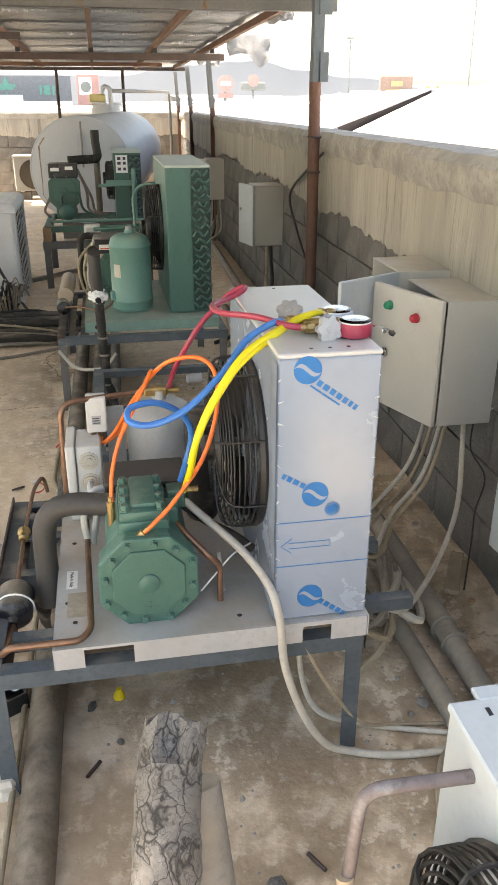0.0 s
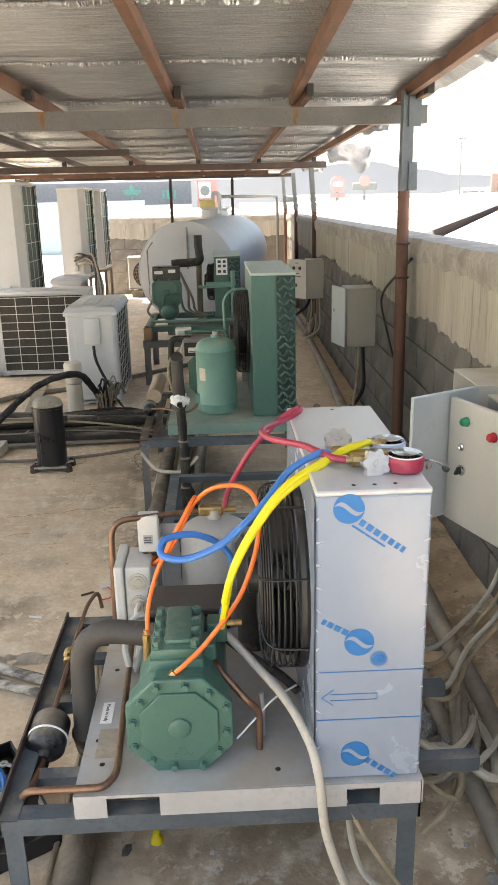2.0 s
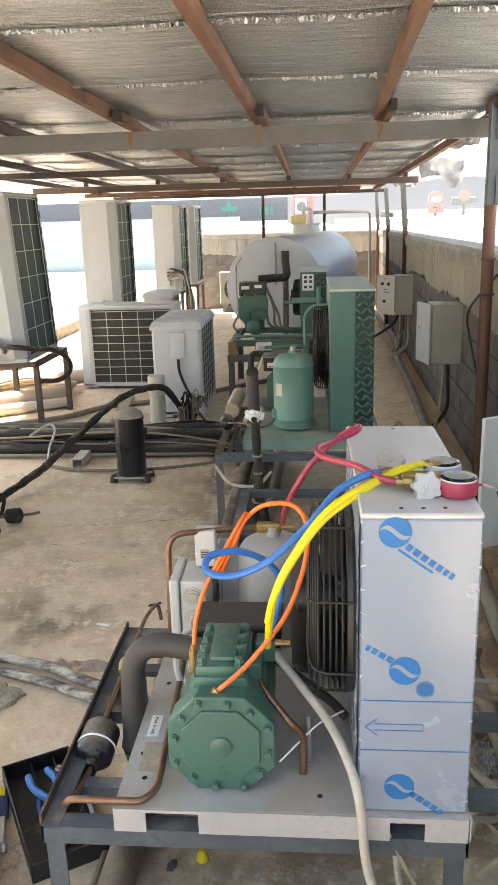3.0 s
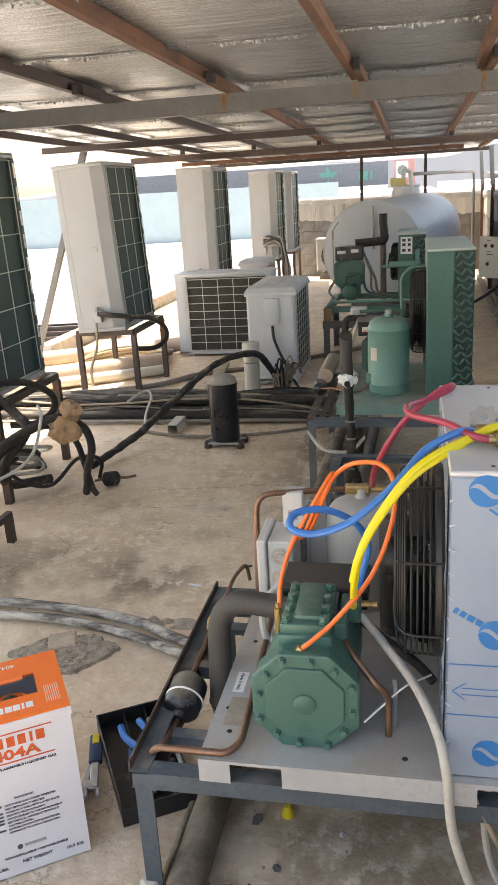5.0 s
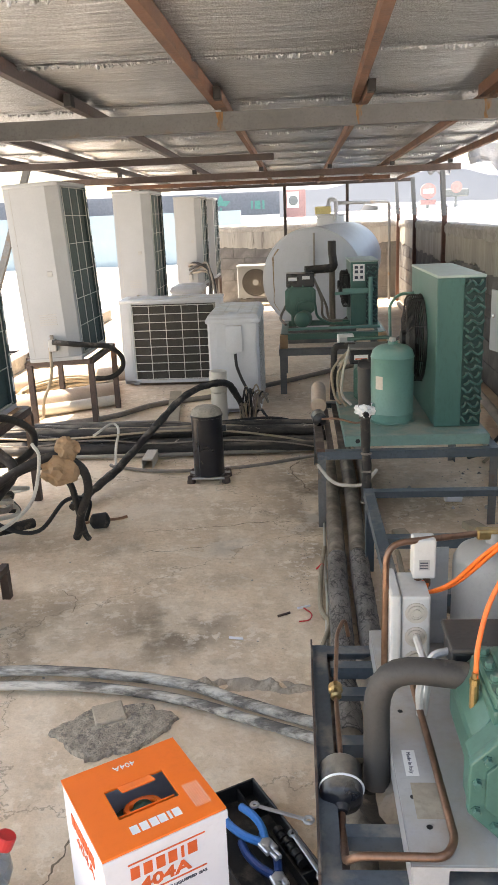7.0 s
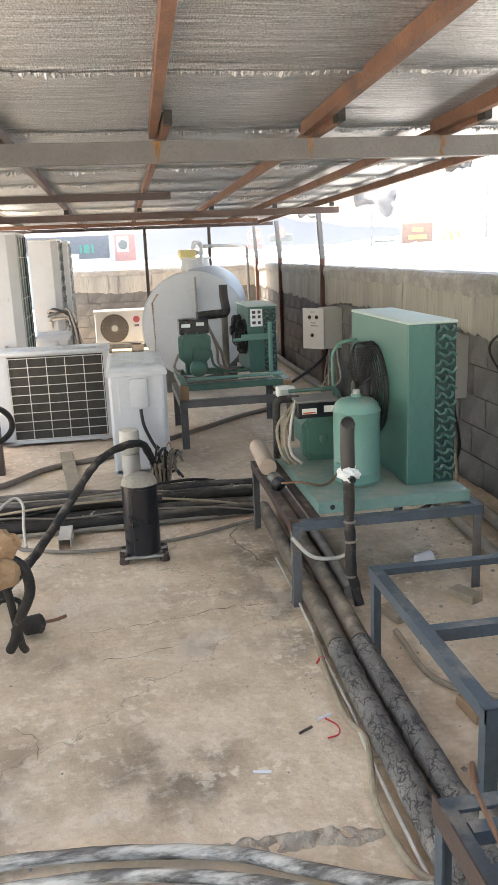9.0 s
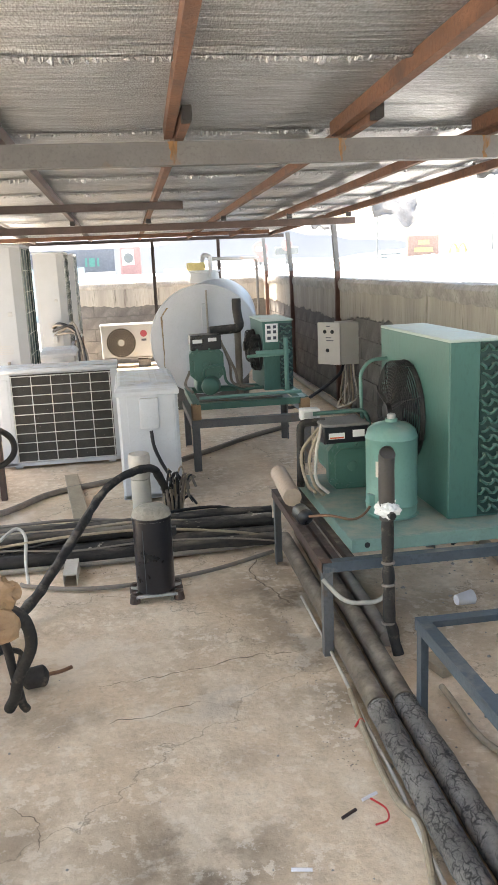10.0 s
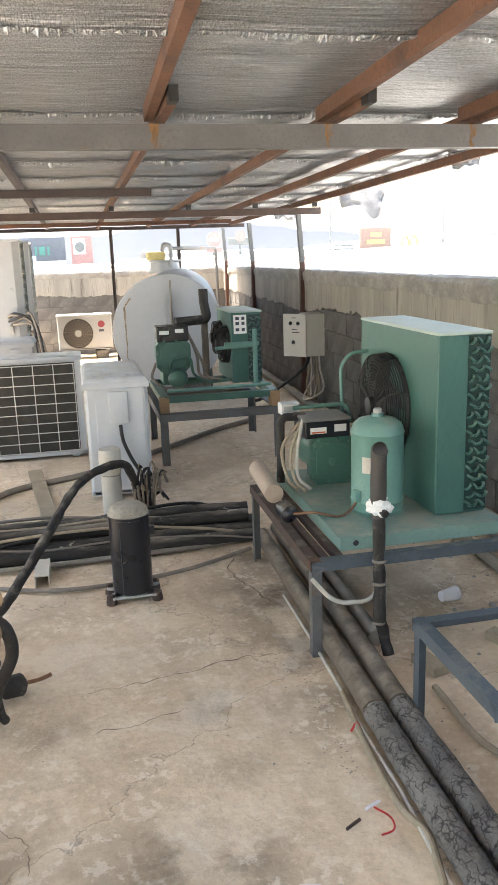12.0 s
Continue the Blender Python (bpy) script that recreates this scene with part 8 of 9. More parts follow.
b = bmesh.new()
for x0, x1, y0, y1 in ((0, CW, 0, 0.003), (0, CW, CD - 0.003, CD), (0, 0.003, 0.003, CD - 0.003), (CW - 0.003, CW, 0.003, CD - 0.003)):
    box(b, x0, x1, y0, y1, 0.0, CH - 0.002)
box(b, 0.003, CW - 0.003, 0.003, CD - 0.003, 0.002, 0.006)
b.transform(M0)
pieces("side", b, M_CARD, CA, "white printed carton wall")
tp = bmesh.new()
for x0, x1, y0, y1 in ((-0.002, 0.062, -0.002, CD + 0.002), (0.19, CW + 0.002, -0.002, CD + 0.002), (0.062, 0.19, -0.002, 0.078), (0.062, 0.19, 0.168, CD + 0.002)):
    box(tp, x0, x1, y0, y1, CH - 0.002, CH + 0.003)
tp.transform(M0)
pieces("top_flap", tp, M_ORANGE, CA, "orange printed flap")
tg = bmesh.new()
box(tg, 0.09, 0.162, 0.13, 0.168, CH - 0.001, CH + 0.002)
tg.transform(Matrix.Translation((0, 0.168, CH)) @ Matrix.Rotation(radians(-22), 4, "X") @ Matrix.Translation((0, -0.168, -CH)))
cart("tongue", tg, M_ORANGE)
cart("inner_flap", B(0.064, 0.188, 0.10, 0.104, CH - 0.06, CH - 0.012), M_ORANGE)
cart("inner_collar", hoop(bmesh.new(), (0.126, 0.12, CH - 0.028), (0, 0.3, 1), 0.034, 0.007), M_ORANGE)
cart("valve", lathe(bmesh.new(), (0.126, 0.12, CH - 0.12), (0, 0, 1), [(0, 0.09), (0.04, 0.08), (0.06, 0.02), (0.085, 0.015), (0.095, 0.02), (0.105, 0.0)], 18), mat("dark_green_cylinder", (0.02, 0.06, 0.035), 0.5), "green gas cylinder inside")
cart("rim", B(-0.003, CW + 0.003, -0.0045, -0.002, CH - 0.022, CH - 0.002), M_CARD)


def front_text(text, x, z, size, width, material, name="lettering"):
    return lettering(text, size, M0 @ face_pose((x, -0.0008, z), (1, 0, 0), (0, 0, 1)), material, CA, name, width, bold=size * 0.035)


def front_bar(x0, x1, z0, z1, material, name="print_line"):
    cart(name, B(x0, x1, -0.0016, 0.0005, z0, z1), material)


front_bar(0.045, 0.205, 0.396, 0.3985, M_TEXT_RED)
for i, w in enumerate((0.02, 0.02, 0.02, 0.02, 0.008, 0.022)):
    front_bar(0.047 + (0.0, 0.026, 0.052, 0.077, 0.104, 0.118)[i] + 0.002, 0.047 + (0.0, 0.026, 0.052, 0.077, 0.104, 0.118)[i] + w, 0.362, 0.388, M_TEXT_RED, "brand_bar")
front_text("404A", 0.118, 0.329, 0.036, 0.11, M_TEXT_RED)
front_bar(0.045, 0.205, 0.319, 0.3215, M_TEXT_RED)
front_text("NON-FLAMMABLE LIQUEFIED GAS", 0.125, 0.304, 0.0085, 0.16, M_TEXT_DARK)
front_text("WARNING!", 0.118, 0.218, 0.008, 0.045, M_TEXT_DARK)
for i, (line, w) in enumerate((("CONTAINS GAS UNDER PRESSURE;", 0.118), ("MAY EXPLODE IF HEATED", 0.09), ("STORE IN A WELL-VENTILATED PLACE", 0.125), ("PROTECT FROM SUNLIGHT", 0.09), ("AVOID RELEASE TO THE ENVIRONMENT", 0.13), ("GET MEDICAL ADVICE/ATTENTION IF", 0.12), ("YOU FEEL UNWELL", 0.06), ("DISPOSE OF CONTENTS/CONTAINER", 0.12), ("COMPLIANT TO LOCAL REGULATION", 0.12))):
    front_text(line, 0.072 + w / 2, 0.203 - i * 0.0098, 0.0072, w, M_TEXT_DARK)
    if i in (0, 2, 3, 4, 5, 7):
        front_bar(0.05, 0.066, 0.204 - i * 0.0098, 0.2085 - i * 0.0098, M_TEXT_DARK, "code_bar")
cart("maker_mark", lathe(bmesh.new(), (0.09, 0.0, 0.079), (0, -1, 0), [(0, 0.0065), (0.0015, 0.0065), (0.0015, 0)], 16), M_TEXT_DARK)
front_bar(0.101, 0.152, 0.0755, 0.0825, M_GREYPAINT, "brand_bar")
front_text("NON-REFILLABLE • NON-REUSABLE", 0.126, 0.052, 0.0092, 0.15, M_TEXT_DARK)
front_text("NET WEIGHT", 0.126, 0.03, 0.0125, 0.072, M_TEXT_DARK)
front_text("24 LBS.", 0.036, 0.023, 0.0115, 0.04, M_TEXT_DARK)
front_text("10.9 KG", 0.216, 0.027, 0.0115, 0.04, M_TEXT_DARK)
for i in range(6):
    x = 0.07 + (0.0, 0.02, 0.04, 0.058, 0.078, 0.088)[i]
    cart("brand_bar", B(x, x + (0.006 if i == 4 else 0.016), 0.028, 0.05, CH + 0.0028, CH + 0.0036), M_TEXT_WHITE)
lettering("404A", 0.022, M0 @ face_pose((0.126, 0.228, CH + 0.0032), (-1, 0, 0), (0, -1, 0)), M_TEXT_WHITE, CA)
for k in range(7):
    cart("small_print", B(0.205 + k * 0.005, 0.2072 + k * 0.005, 0.03, 0.10, CH + 0.0028, CH + 0.0034), mat("faint_print", (0.85, 0.5, 0.35), 0.5) if k == 0 else bpy.data.materials["faint_print"])
side = M0 @ face_pose((-0.0008, 0.125, 0.329), (0, -1, 0), (0, 0, 1))
lettering("404A", 0.036, side, M_TEXT_RED, CA, width=0.11)
for i in range(6):
    y = 0.20 - (0.0, 0.026, 0.052, 0.077, 0.104, 0.118)[i]
    cart("brand_bar", B(-0.0016, 0.0005, y - (0.008 if i == 4 else 0.02), y, 0.362, 0.388), M_TEXT_RED)

# ---- tool tray with pliers and wrenches ----
TT = thing("tool_tray", (-0.47, 1.89, 0), "black plastic tool tray with compartments lying on the floor", "tool tray", turn=-52)
MT = Matrix.Translation((-0.487, 1.885, 0)) @ Matrix.Rotation(radians(-59), 4, "Z")


def tray(name, b, m, label="", smooth=False, parent=None):
    b.transform(MT)
    return part(name, b, m, parent or TT, label, smooth=smooth)


tw, td, th = 0.42, 0.20, 0.055
tr = bmesh.new()
for x0, x1, y0, y1 in ((-tw / 2, tw / 2, -td / 2, -td / 2 + 0.006), (-tw / 2, tw / 2, td / 2 - 0.006, td / 2), (-tw / 2, -tw / 2 + 0.006, -td / 2, td / 2), (tw / 2 - 0.006, tw / 2, -td / 2, td / 2)):
    box(tr, x0, x1, y0, y1, 0.0, th, 0.002)
box(tr, -tw / 2, tw / 2, -td / 2, td / 2, 0.0, 0.006)
tray("tray_body", tr, M_PLASTIC, "black moulded tray")
for y in (-0.02, 0.045):
    tray("divider", B(-tw / 2 + 0.005, tw / 2 - 0.005, y, y + 0.004, 0.004, th - 0.012), M_PLASTIC)
for x in (-0.12, 0.02, 0.13):
    tray("divider", B(x, x + 0.004, 0.047, td / 2 - 0.005, 0.004, th - 0.012), M_PLASTIC)


def plier(at, turn, grip):
    t = thing("pliers", at, "steel pliers with blue grips lying across the tool tray", "pliers", "hand tools", turn=turn)
    for s in (1, -1):
        part("handle", tube(bmesh.new(), [(-0.15, 0.028 * s, 0.0), (-0.10, 0.033 * s, 0.004), (-0.05, 0.024 * s, 0.008), (-0.01, 0.006 * s, 0.01)], 0.0105, 8), grip, t, "blue rubber grip", local=True, smooth=True)
        jw = bmesh.new()
        box(jw, -0.012, 0.03, 0.0015 * s, 0.018 * s, 0.002, 0.016, 0.003)
        box(jw, 0.028, 0.055, 0.001 * s, 0.010 * s, 0.003, 0.014, 0.002)
        part("jaw", jw, M_STEEL, t, local=True)
    part("pivot", lathe(bmesh.new(), (0, 0, 0.004), (0, 0, 1), [(0, 0.015), (0.013, 0.015), (0.015, 0.009), (0.015, 0)], 14), M_STEEL, t, local=True)
    return t


plier((-0.465, 1.86, 0.062), -52, M_BLUETOOL)
plier((-0.435, 1.79, 0.03), -62, mat("navy_plier_grip", (0.012, 0.05, 0.2), 0.45, var=0.1))


def spanner(at, turn, tilt, length, label, ring=True):
    t = thing("wrench", at, label, "wrench", "hand tools", turn=turn)
    part("shank", box(bmesh.new(), 0.012, length - 0.012, -0.006, 0.006, 0.0, 0.006, 0.002), M_STEEL, t, local=True)
    part("ring_end", hoop(bmesh.new(), (length, 0, 0.004), (0, 0, 1), 0.011, 0.005, 16, 6), M_STEEL, t, local=True, smooth=True)
    part("ring_end", hoop(bmesh.new(), (0, 0, 0.004), (0, 0, 1), 0.009, 0.0045, 16, 6), M_STEEL, t, local=True, smooth=True)
    return t


spanner((-0.50, 2.00, 0.06), -20, 0, 0.15, "chrome ratchet ring spanner across the tool tray")
spanner((-0.40, 1.92, 0.045), -62, 0, 0.15, "chrome ring spanner in the tool tray")
t = thing("socket_set", (-0.41, 1.90, 0.01), "row of black sockets in the tool tray", "socket set", "hand tools", turn=-59)
for k in range(6):
    part("socket", lathe(bmesh.new(), (-0.06 + k * 0.022, 0, 0.022), (1, 0, 0), [(0, 0.013), (0.018, 0.014), (0.018, 0.008)], 14), M_PLASTIC, t, local=True, smooth=True)
t = thing("adjustable_wrench", (-0.60, 1.79, 0.005), "adjustable wrench with navy and yellow grip on the floor", "wrench", "hand tools", turn=-70)
part("grip", box(bmesh.new(), -0.19, -0.07, -0.019, 0.019, 0.0, 0.02, 0.006, seg=2), mat("navy_grip", (0.02, 0.05, 0.12), 0.5), t, local=True, smooth=True)
part("grip_label", box(bmesh.new(), -0.185, -0.145, -0.010, 0.010, 0.019, 0.022, 0.001), M_YEL, t, "yellow inlay", local=True)
part("shank", box(bmesh.new(), -0.075, 0.02, -0.012, 0.012, 0.002, 0.014, 0.003), M_STEEL, t, local=True)
jw = bmesh.new()
box(jw, 0.0, 0.035, -0.028, 0.012, 0.001, 0.017, 0.004)
box(jw, 0.03, 0.065, -0.03, -0.014, 0.001, 0.017, 0.004)
part("jaw", jw, M_STEEL, t, local=True)
part("moving_jaw", box(bmesh.new(), 0.034, 0.062, 0.002, 0.018, 0.002, 0.015, 0.004), M_STEEL, t, local=True)
t = thing("adjustable_wrench", (-0.62, 1.74, 0.004), "small plain adjustable wrench on the floor beside the tray", "wrench", "hand tools", turn=-82)
part("shank", box(bmesh.new(), -0.16, 0.0, -0.009, 0.009, 0.0, 0.010, 0.003), M_STEEL, t, local=True)
jw = bmesh.new()
box(jw, -0.005, 0.025, -0.022, 0.014, 0.0, 0.013, 0.003)
box(jw, 0.02, 0.048, -0.023, -0.010, 0.0, 0.013, 0.003)
part("jaw", jw, M_STEEL, t, local=True)

# ---- open toolbox with bottle ----
TBX = thing("toolbox", (-1.2, 1.58, 0), "open black plastic toolbox with red and white label", "toolbox", turn=0)
tb = bmesh.new()
for x0, x1, y0, y1 in ((0, 0.42, 0, 0.008), (0, 0.42, 0.292, 0.30), (0, 0.008, 0, 0.30), (0.412, 0.42, 0, 0.30)):
    box(tb, x0, x1, y0, y1, 0, 0.20, 0.003)
box(tb, 0, 0.42, 0, 0.30, 0.0, 0.008)
tb.transform(Matrix.Translation((-1.48, 1.43, 0)) @ Matrix.Rotation(radians(6), 4, "Z"))
part("tub", tb, M_PLASTIC, TBX, "black moulded tub")
lb = B(0.4195, 0.4215, 0.02, 0.2, 0.02, 0.11)
lb.transform(Matrix.Translation((-1.48, 1.43, 0)) @ Matrix.Rotation(radians(6), 4, "Z"))
part("label", lb, M_CAPRED, TBX, "red label")
lb = B(0.4205, 0.4225, 0.10, 0.17, 0.05, 0.08)
lb.transform(Matrix.Translation((-1.48, 1.43, 0)) @ Matrix.Rotation(radians(6), 4, "Z"))
part("label", lb, M_TEXT_WHITE, TBX)
part("latch", B(-1.065, -1.05, 1.52, 1.58, 0.13, 0.20, bevel=0.003), M_CHROME, TBX, "steel latch")
for k, (x, y, a) in enumerate(((-1.12, 1.5, 0.10), (-1.08, 1.58, 0.16), (-1.2, 1.55, 0.1))):
    t = thing("screwdriver", (x, y, 0.01), "screwdriver with a grey handle leaning in the toolbox", "screwdriver", "hand tools")
    part("handle", lathe(bmesh.new(), (x, y, 0.12), (a, -0.3, 1), [(0, 0.008), (0.01, 0.014), (0.09, 0.015), (0.105, 0.012), (0.11, 0)], 10), (M_GREYPIPE, M_RED, M_GREYPIPE)[k], t, smooth=True)
    part("blade", rod(bmesh.new(), (x - a * 0.12, y + 0.036, 0.01), (x, y, 0.122), 0.004), M_STEEL, t)
def look_along(p, q):
    """Stands a thing built along z on p, leaning towards q."""
    p, q = Vector(p), Vector(q)
    return Matrix.Translation(p) @ (q - p).to_track_quat("Z", "Y").to_matrix().to_4x4() @ Matrix.Scale((q - p).length / 0.207, 4)


BT = thing("water_bottle", (-1.08, 1.70, 0.008), "clear ribbed water bottle with a red cap in the toolbox", "bottle")
MBT = look_along((-1.118, 1.60, 0.045), (-1.009, 1.65, 0.287))
pf = [(0, 0.02), (0.004, 0.03)]
for k in range(7):
    pf += [(0.012 + k * 0.016, 0.033), (0.020 + k * 0.016, 0.0305)]
pf += [(0.13, 0.033), (0.15, 0.031), (0.172, 0.018), (0.182, 0.013), (0.19, 0.013)]
bb = lathe(bmesh.new(), (0, 0, 0), (0, 0, 1), pf, 20)
bb.transform(MBT)
part("bottle_body", bb, M_BOTTLE, BT, "clear plastic", smooth=True)
cp = lathe(bmesh.new(), (0, 0, 0.186), (0, 0, 1), [(0, 0.0165), (0.02, 0.0165), (0.022, 0.015), (0.022, 0)], 18)
cp.transform(MBT)
part("cap", cp, M_CAPRED, BT, "red screw cap")

# ---- gauge manifold and hoses on the new unit ----
GM = thing("gauge_manifold", (0.46, 1.6, 1.066), "brass gauge manifold with chrome handwheels and red and blue gauges", "gauge manifold")
part("manifold_body", box(bmesh.new(), 0.41, 0.51, 1.60, 1.63, 1.068, 1.094, 0.005, seg=2), M_BRASS, GM, "brass manifold block")
for x, y, x2 in ((0.40, 1.585, 0.445), (0.37, 1.645, 0.40)):
    part("hose_fitting", lathe(bmesh.new(), (x, y, 1.084), (1, 0, 0), [(0, 0.008), (0.012, 0.008), (0.013, 0.0125), (0.03, 0.0125), (0.031, 0.008), (0.05, 0.008)], 8), M_BRASS, GM)
part("hose_fitting", lathe(bmesh.new(), (0.455, 1.655, 1.10), (0.8, -0.25, -0.15), [(0, 0.009), (0.02, 0.009), (0.021, 0.0135), (0.04, 0.0135), (0.041, 0.009), (0.07, 0.009)], 8), M_BRASS, GM)
for (x, y, z), d in (((0.452, 1.558, 1.085), (0.25, -1, 0.25)), ((0.40, 1.69, 1.09), (-0.15, -0.55, 0.8))):
    c0, dd = Vector((x, y, z)), Vector(d)
    wheel = bmesh.new()
    dn, u, w = axes(dd)
    n_ = 56
    a_, b_ = [], []
    for i in range(n_):
        an = 2 * math.pi * i / n_
        rr = 0.027 + 0.0035 * math.cos(7 * an)
        p = (u * math.cos(an) + w * math.sin(an)) * rr
        a_.append(wheel.verts.new(c0 + p))
        b_.append(wheel.verts.new(c0 + p + dn * 0.014))
    for i in range(n_):
        wheel.faces.new((a_[i], a_[(i + 1) % n_], b_[(i + 1) % n_], b_[i]))
    wheel.faces.new(a_)
    wheel.faces.new(b_)
    hw = part("handwheel", wheel, M_STEEL, GM, "lobed chrome handwheel", smooth=True)
    part("hub", lathe(bmesh.new(), c0 + dn * 0.013, dn, [(0, 0.009), (0.004, 0.008), (0.004, 0.004), (0.007, 0.004), (0.007, 0)], 14), M_STEEL, hw)
for (x, y), rim, lbl in (((0.515, 1.565), M_HOSE["red"], "red high-pressure gauge"), ((0.50, 1.66), mat("blue_gauge_rim", (0.45, 0.52, 0.68), 0.4), "blue low-pressure gauge")):
    gz = part("gauge", lathe(bmesh.new(), (x, y, 1.067), (0, 0, 1), [(0, 0.03), (0.003, 0.036), (0.026, 0.038), (0.031, 0.037)], 30), rim, GM, lbl, smooth=True)
    part("dial", lathe(bmesh.new(), (x, y, 1.0975), (0, 0, 1), [(0, 0.034), (0.003, 0.034), (0.0032, 0)], 28), M_TEXT_WHITE, gz)
    part("lens", lathe(bmesh.new(), (x, y, 1.1015), (0, 0, 1), [(0, 0.035), (0.002, 0.034), (0.004, 0.028), (0.005, 0)], 28), M_CLEAR, gz)
hk = part("hook", tube(bmesh.new(), [(0.545, 1.565, 1.085), (0.565, 1.55, 1.09), (0.585, 1.54, 1.082)], 0.0025, 6), M_CHROME, GM)
part("hook_tip", lathe(bmesh.new(), (0.584, 1.54, 1.08), (0.3, -0.3, -0.2), [(0, 0.004), (0.006, 0.007), (0.014, 0.005), (0.015, 0)], 10), M_PLASTIC, hk)


def hose(pts, color, r=0.0075, label=""):
    return run("charging_hose", pts, r, M_HOSE[color], label or color + " charging hose running off the gauge manifold", "hose", "charging hoses", 9, 8)


hose([(0.405, 1.585, 1.084), (0.37, 1.60, 1.088), (0.327, 1.70, 1.082), (0.262, 1.80, 1.07), (0.25, 1.88, 1.068), (0.293, 1.95, 1.064), (0.345, 1.99, 1.078), (0.352, 2.03, 1.078), (0.31, 2.03, 1.055), (0.24, 2.02, 0.99), (0.196, 2.03, 0.92), (0.165, 2.08, 0.84), (0.155, 2.15, 0.77)], "red")
hose([(0.375, 1.645, 1.084), (0.345, 1.62, 1.087), (0.286, 1.60, 1.059), (0.229, 1.57, 0.999), (0.149, 1.55, 0.93), (0.075, 1.55, 0.898), (0.025, 1.555, 0.906), (0.03, 1.59, 0.924), (0.089, 1.62, 0.92), (0.146, 1.66, 0.873), (0.169, 1.69, 0.81), (0.156, 1.70, 0.74), (0.14, 1.71, 0.68)], "blue")
hose([(0.46, 1.65, 1.10), (0.433, 1.63, 1.10), (0.364, 1.60, 1.082), (0.272, 1.55, 1.042), (0.205, 1.525, 0.961), (0.166, 1.51, 0.887), (0.15, 1.53, 0.80), (0.14, 1.62, 0.70)], "yellow")
hose([(0.44, 1.645, 1.098), (0.40, 1.62, 1.094), (0.35, 1.59, 1.072), (0.262, 1.545, 1.024), (0.198, 1.518, 0.945), (0.162, 1.505, 0.875), (0.148, 1.515, 0.815)], "yellow")
hose([(-0.028, 1.66, 0.665), (-0.022, 1.675, 0.73), (0.0, 1.70, 0.80), (0.035, 1.72, 0.865), (0.075, 1.755, 0.93), (0.087, 1.785, 0.94), (0.075, 1.82, 0.90), (0.035, 1.90, 0.815), (-0.01, 2.0, 0.70), (-0.05, 2.10, 0.625), (-0.048, 2.12, 0.64)], "orange", 0.0052, "thin orange hose from the compressor to the pressure switch")
hose([(0.041, 1.536, 0.645), (0.065, 1.535, 0.668), (0.11, 1.55, 0.708), (0.181, 1.58, 0.795), (0.22, 1.62, 0.891), (0.225, 1.66, 0.963), (0.196, 1.70, 0.992), (0.133, 1.74, 0.978), (0.086, 1.79, 0.925), (0.05, 1.88, 0.83), (0.0, 2.0, 0.70), (-0.05, 2.09, 0.63), (-0.06, 2.12, 0.645)], "orange", 0.0052, "thin orange hose from the compressor to the pressure switch")
for p, d in (((-0.03, 1.66, 0.655), (0, 0, 1)), ((0.033, 1.537, 0.638), (0.6, 0, 0.6))):
    t = thing("hose_fitting", p, "brass flare fitting on the compressor", "fitting", "flare fittings")
    part("nut", lathe(bmesh.new(), Vector(p) - Vector(d) * 0.01, d, [(0, 0.007), (0.008, 0.010), (0.018, 0.010), (0.019, 0.006), (0.032, 0.006)], 6), M_BRASS, t)

# ---- the pale condenser beside the camera's start ----
UNIT_E = thing("condensing_unit", (0.47, 0.43, 0.16), "pale blue-white condenser with black fan guard on a low stand", "condensing unit", "condensing units")
COND_E = part("condenser", B(0.402, 0.58, 0.10, 0.738, 0.17, 0.80, bevel=0.003), M_BOXBLUE, UNIT_E, "pale blue-white sheet casing")
part("casing_top", B(0.399, 0.583, 0.097, 0.741, 0.795, 0.808, bevel=0.003), M_BOXBLUE, COND_E)
part("top_flange", B(0.44, 0.53, 0.735, 0.76, 0.802, 0.811, bevel=0.002), M_BOXBLUE, COND_E)
for x, y in ((0.445, 0.715), (0.45, 0.60)):
    part("slot", B(x - 0.003, x + 0.003, y - 0.007, y + 0.007, 0.8075, 0.8088), M_PLASTIC, COND_E)
fan(COND_E, (0.401, 0.46, 0.56), 0.21, 0.075, M_PLASTIC)
part("line_pipe", pipe(bmesh.new(), [(0.405, 0.66, 0.762), (0.265, 0.675, 0.748), (0.248, 0.66, 0.60)], 0.009, 0.03), mat("stained_line_pipe", (0.14, 0.115, 0.115), 0.6, var=0.3, scale=14, stain=(0.3, 0.32, 0.33), amount=0.45, sscale=8), UNIT_E, "painted grey line pipe", smooth=True)
part("braided_hose", tube(bmesh.new(), [(0.245, 0.66, 0.62), (0.25, 0.63, 0.5), (0.27, 0.6, 0.35), (0.30, 0.6, 0.2)], 0.0125, 10, 6, 0.1), M_CABLE_T, UNIT_E, "braided vibration hose", smooth=True)
part("foot_rail", B(0.36, 0.59, 0.10, 0.15, 0.10, 0.17, bevel=0.003), M_FRAME, UNIT_E)
part("foot_rail", B(0.36, 0.59, 0.69, 0.74, 0.10, 0.17, bevel=0.003), M_FRAME, UNIT_E)
for x in (0.38, 0.57):
    for y in (0.125, 0.715):
        part("leg", square_bar(bmesh.new(), (x, y, -0.01), (x, y, 0.10), 0.035), M_FRAME, UNIT_E)
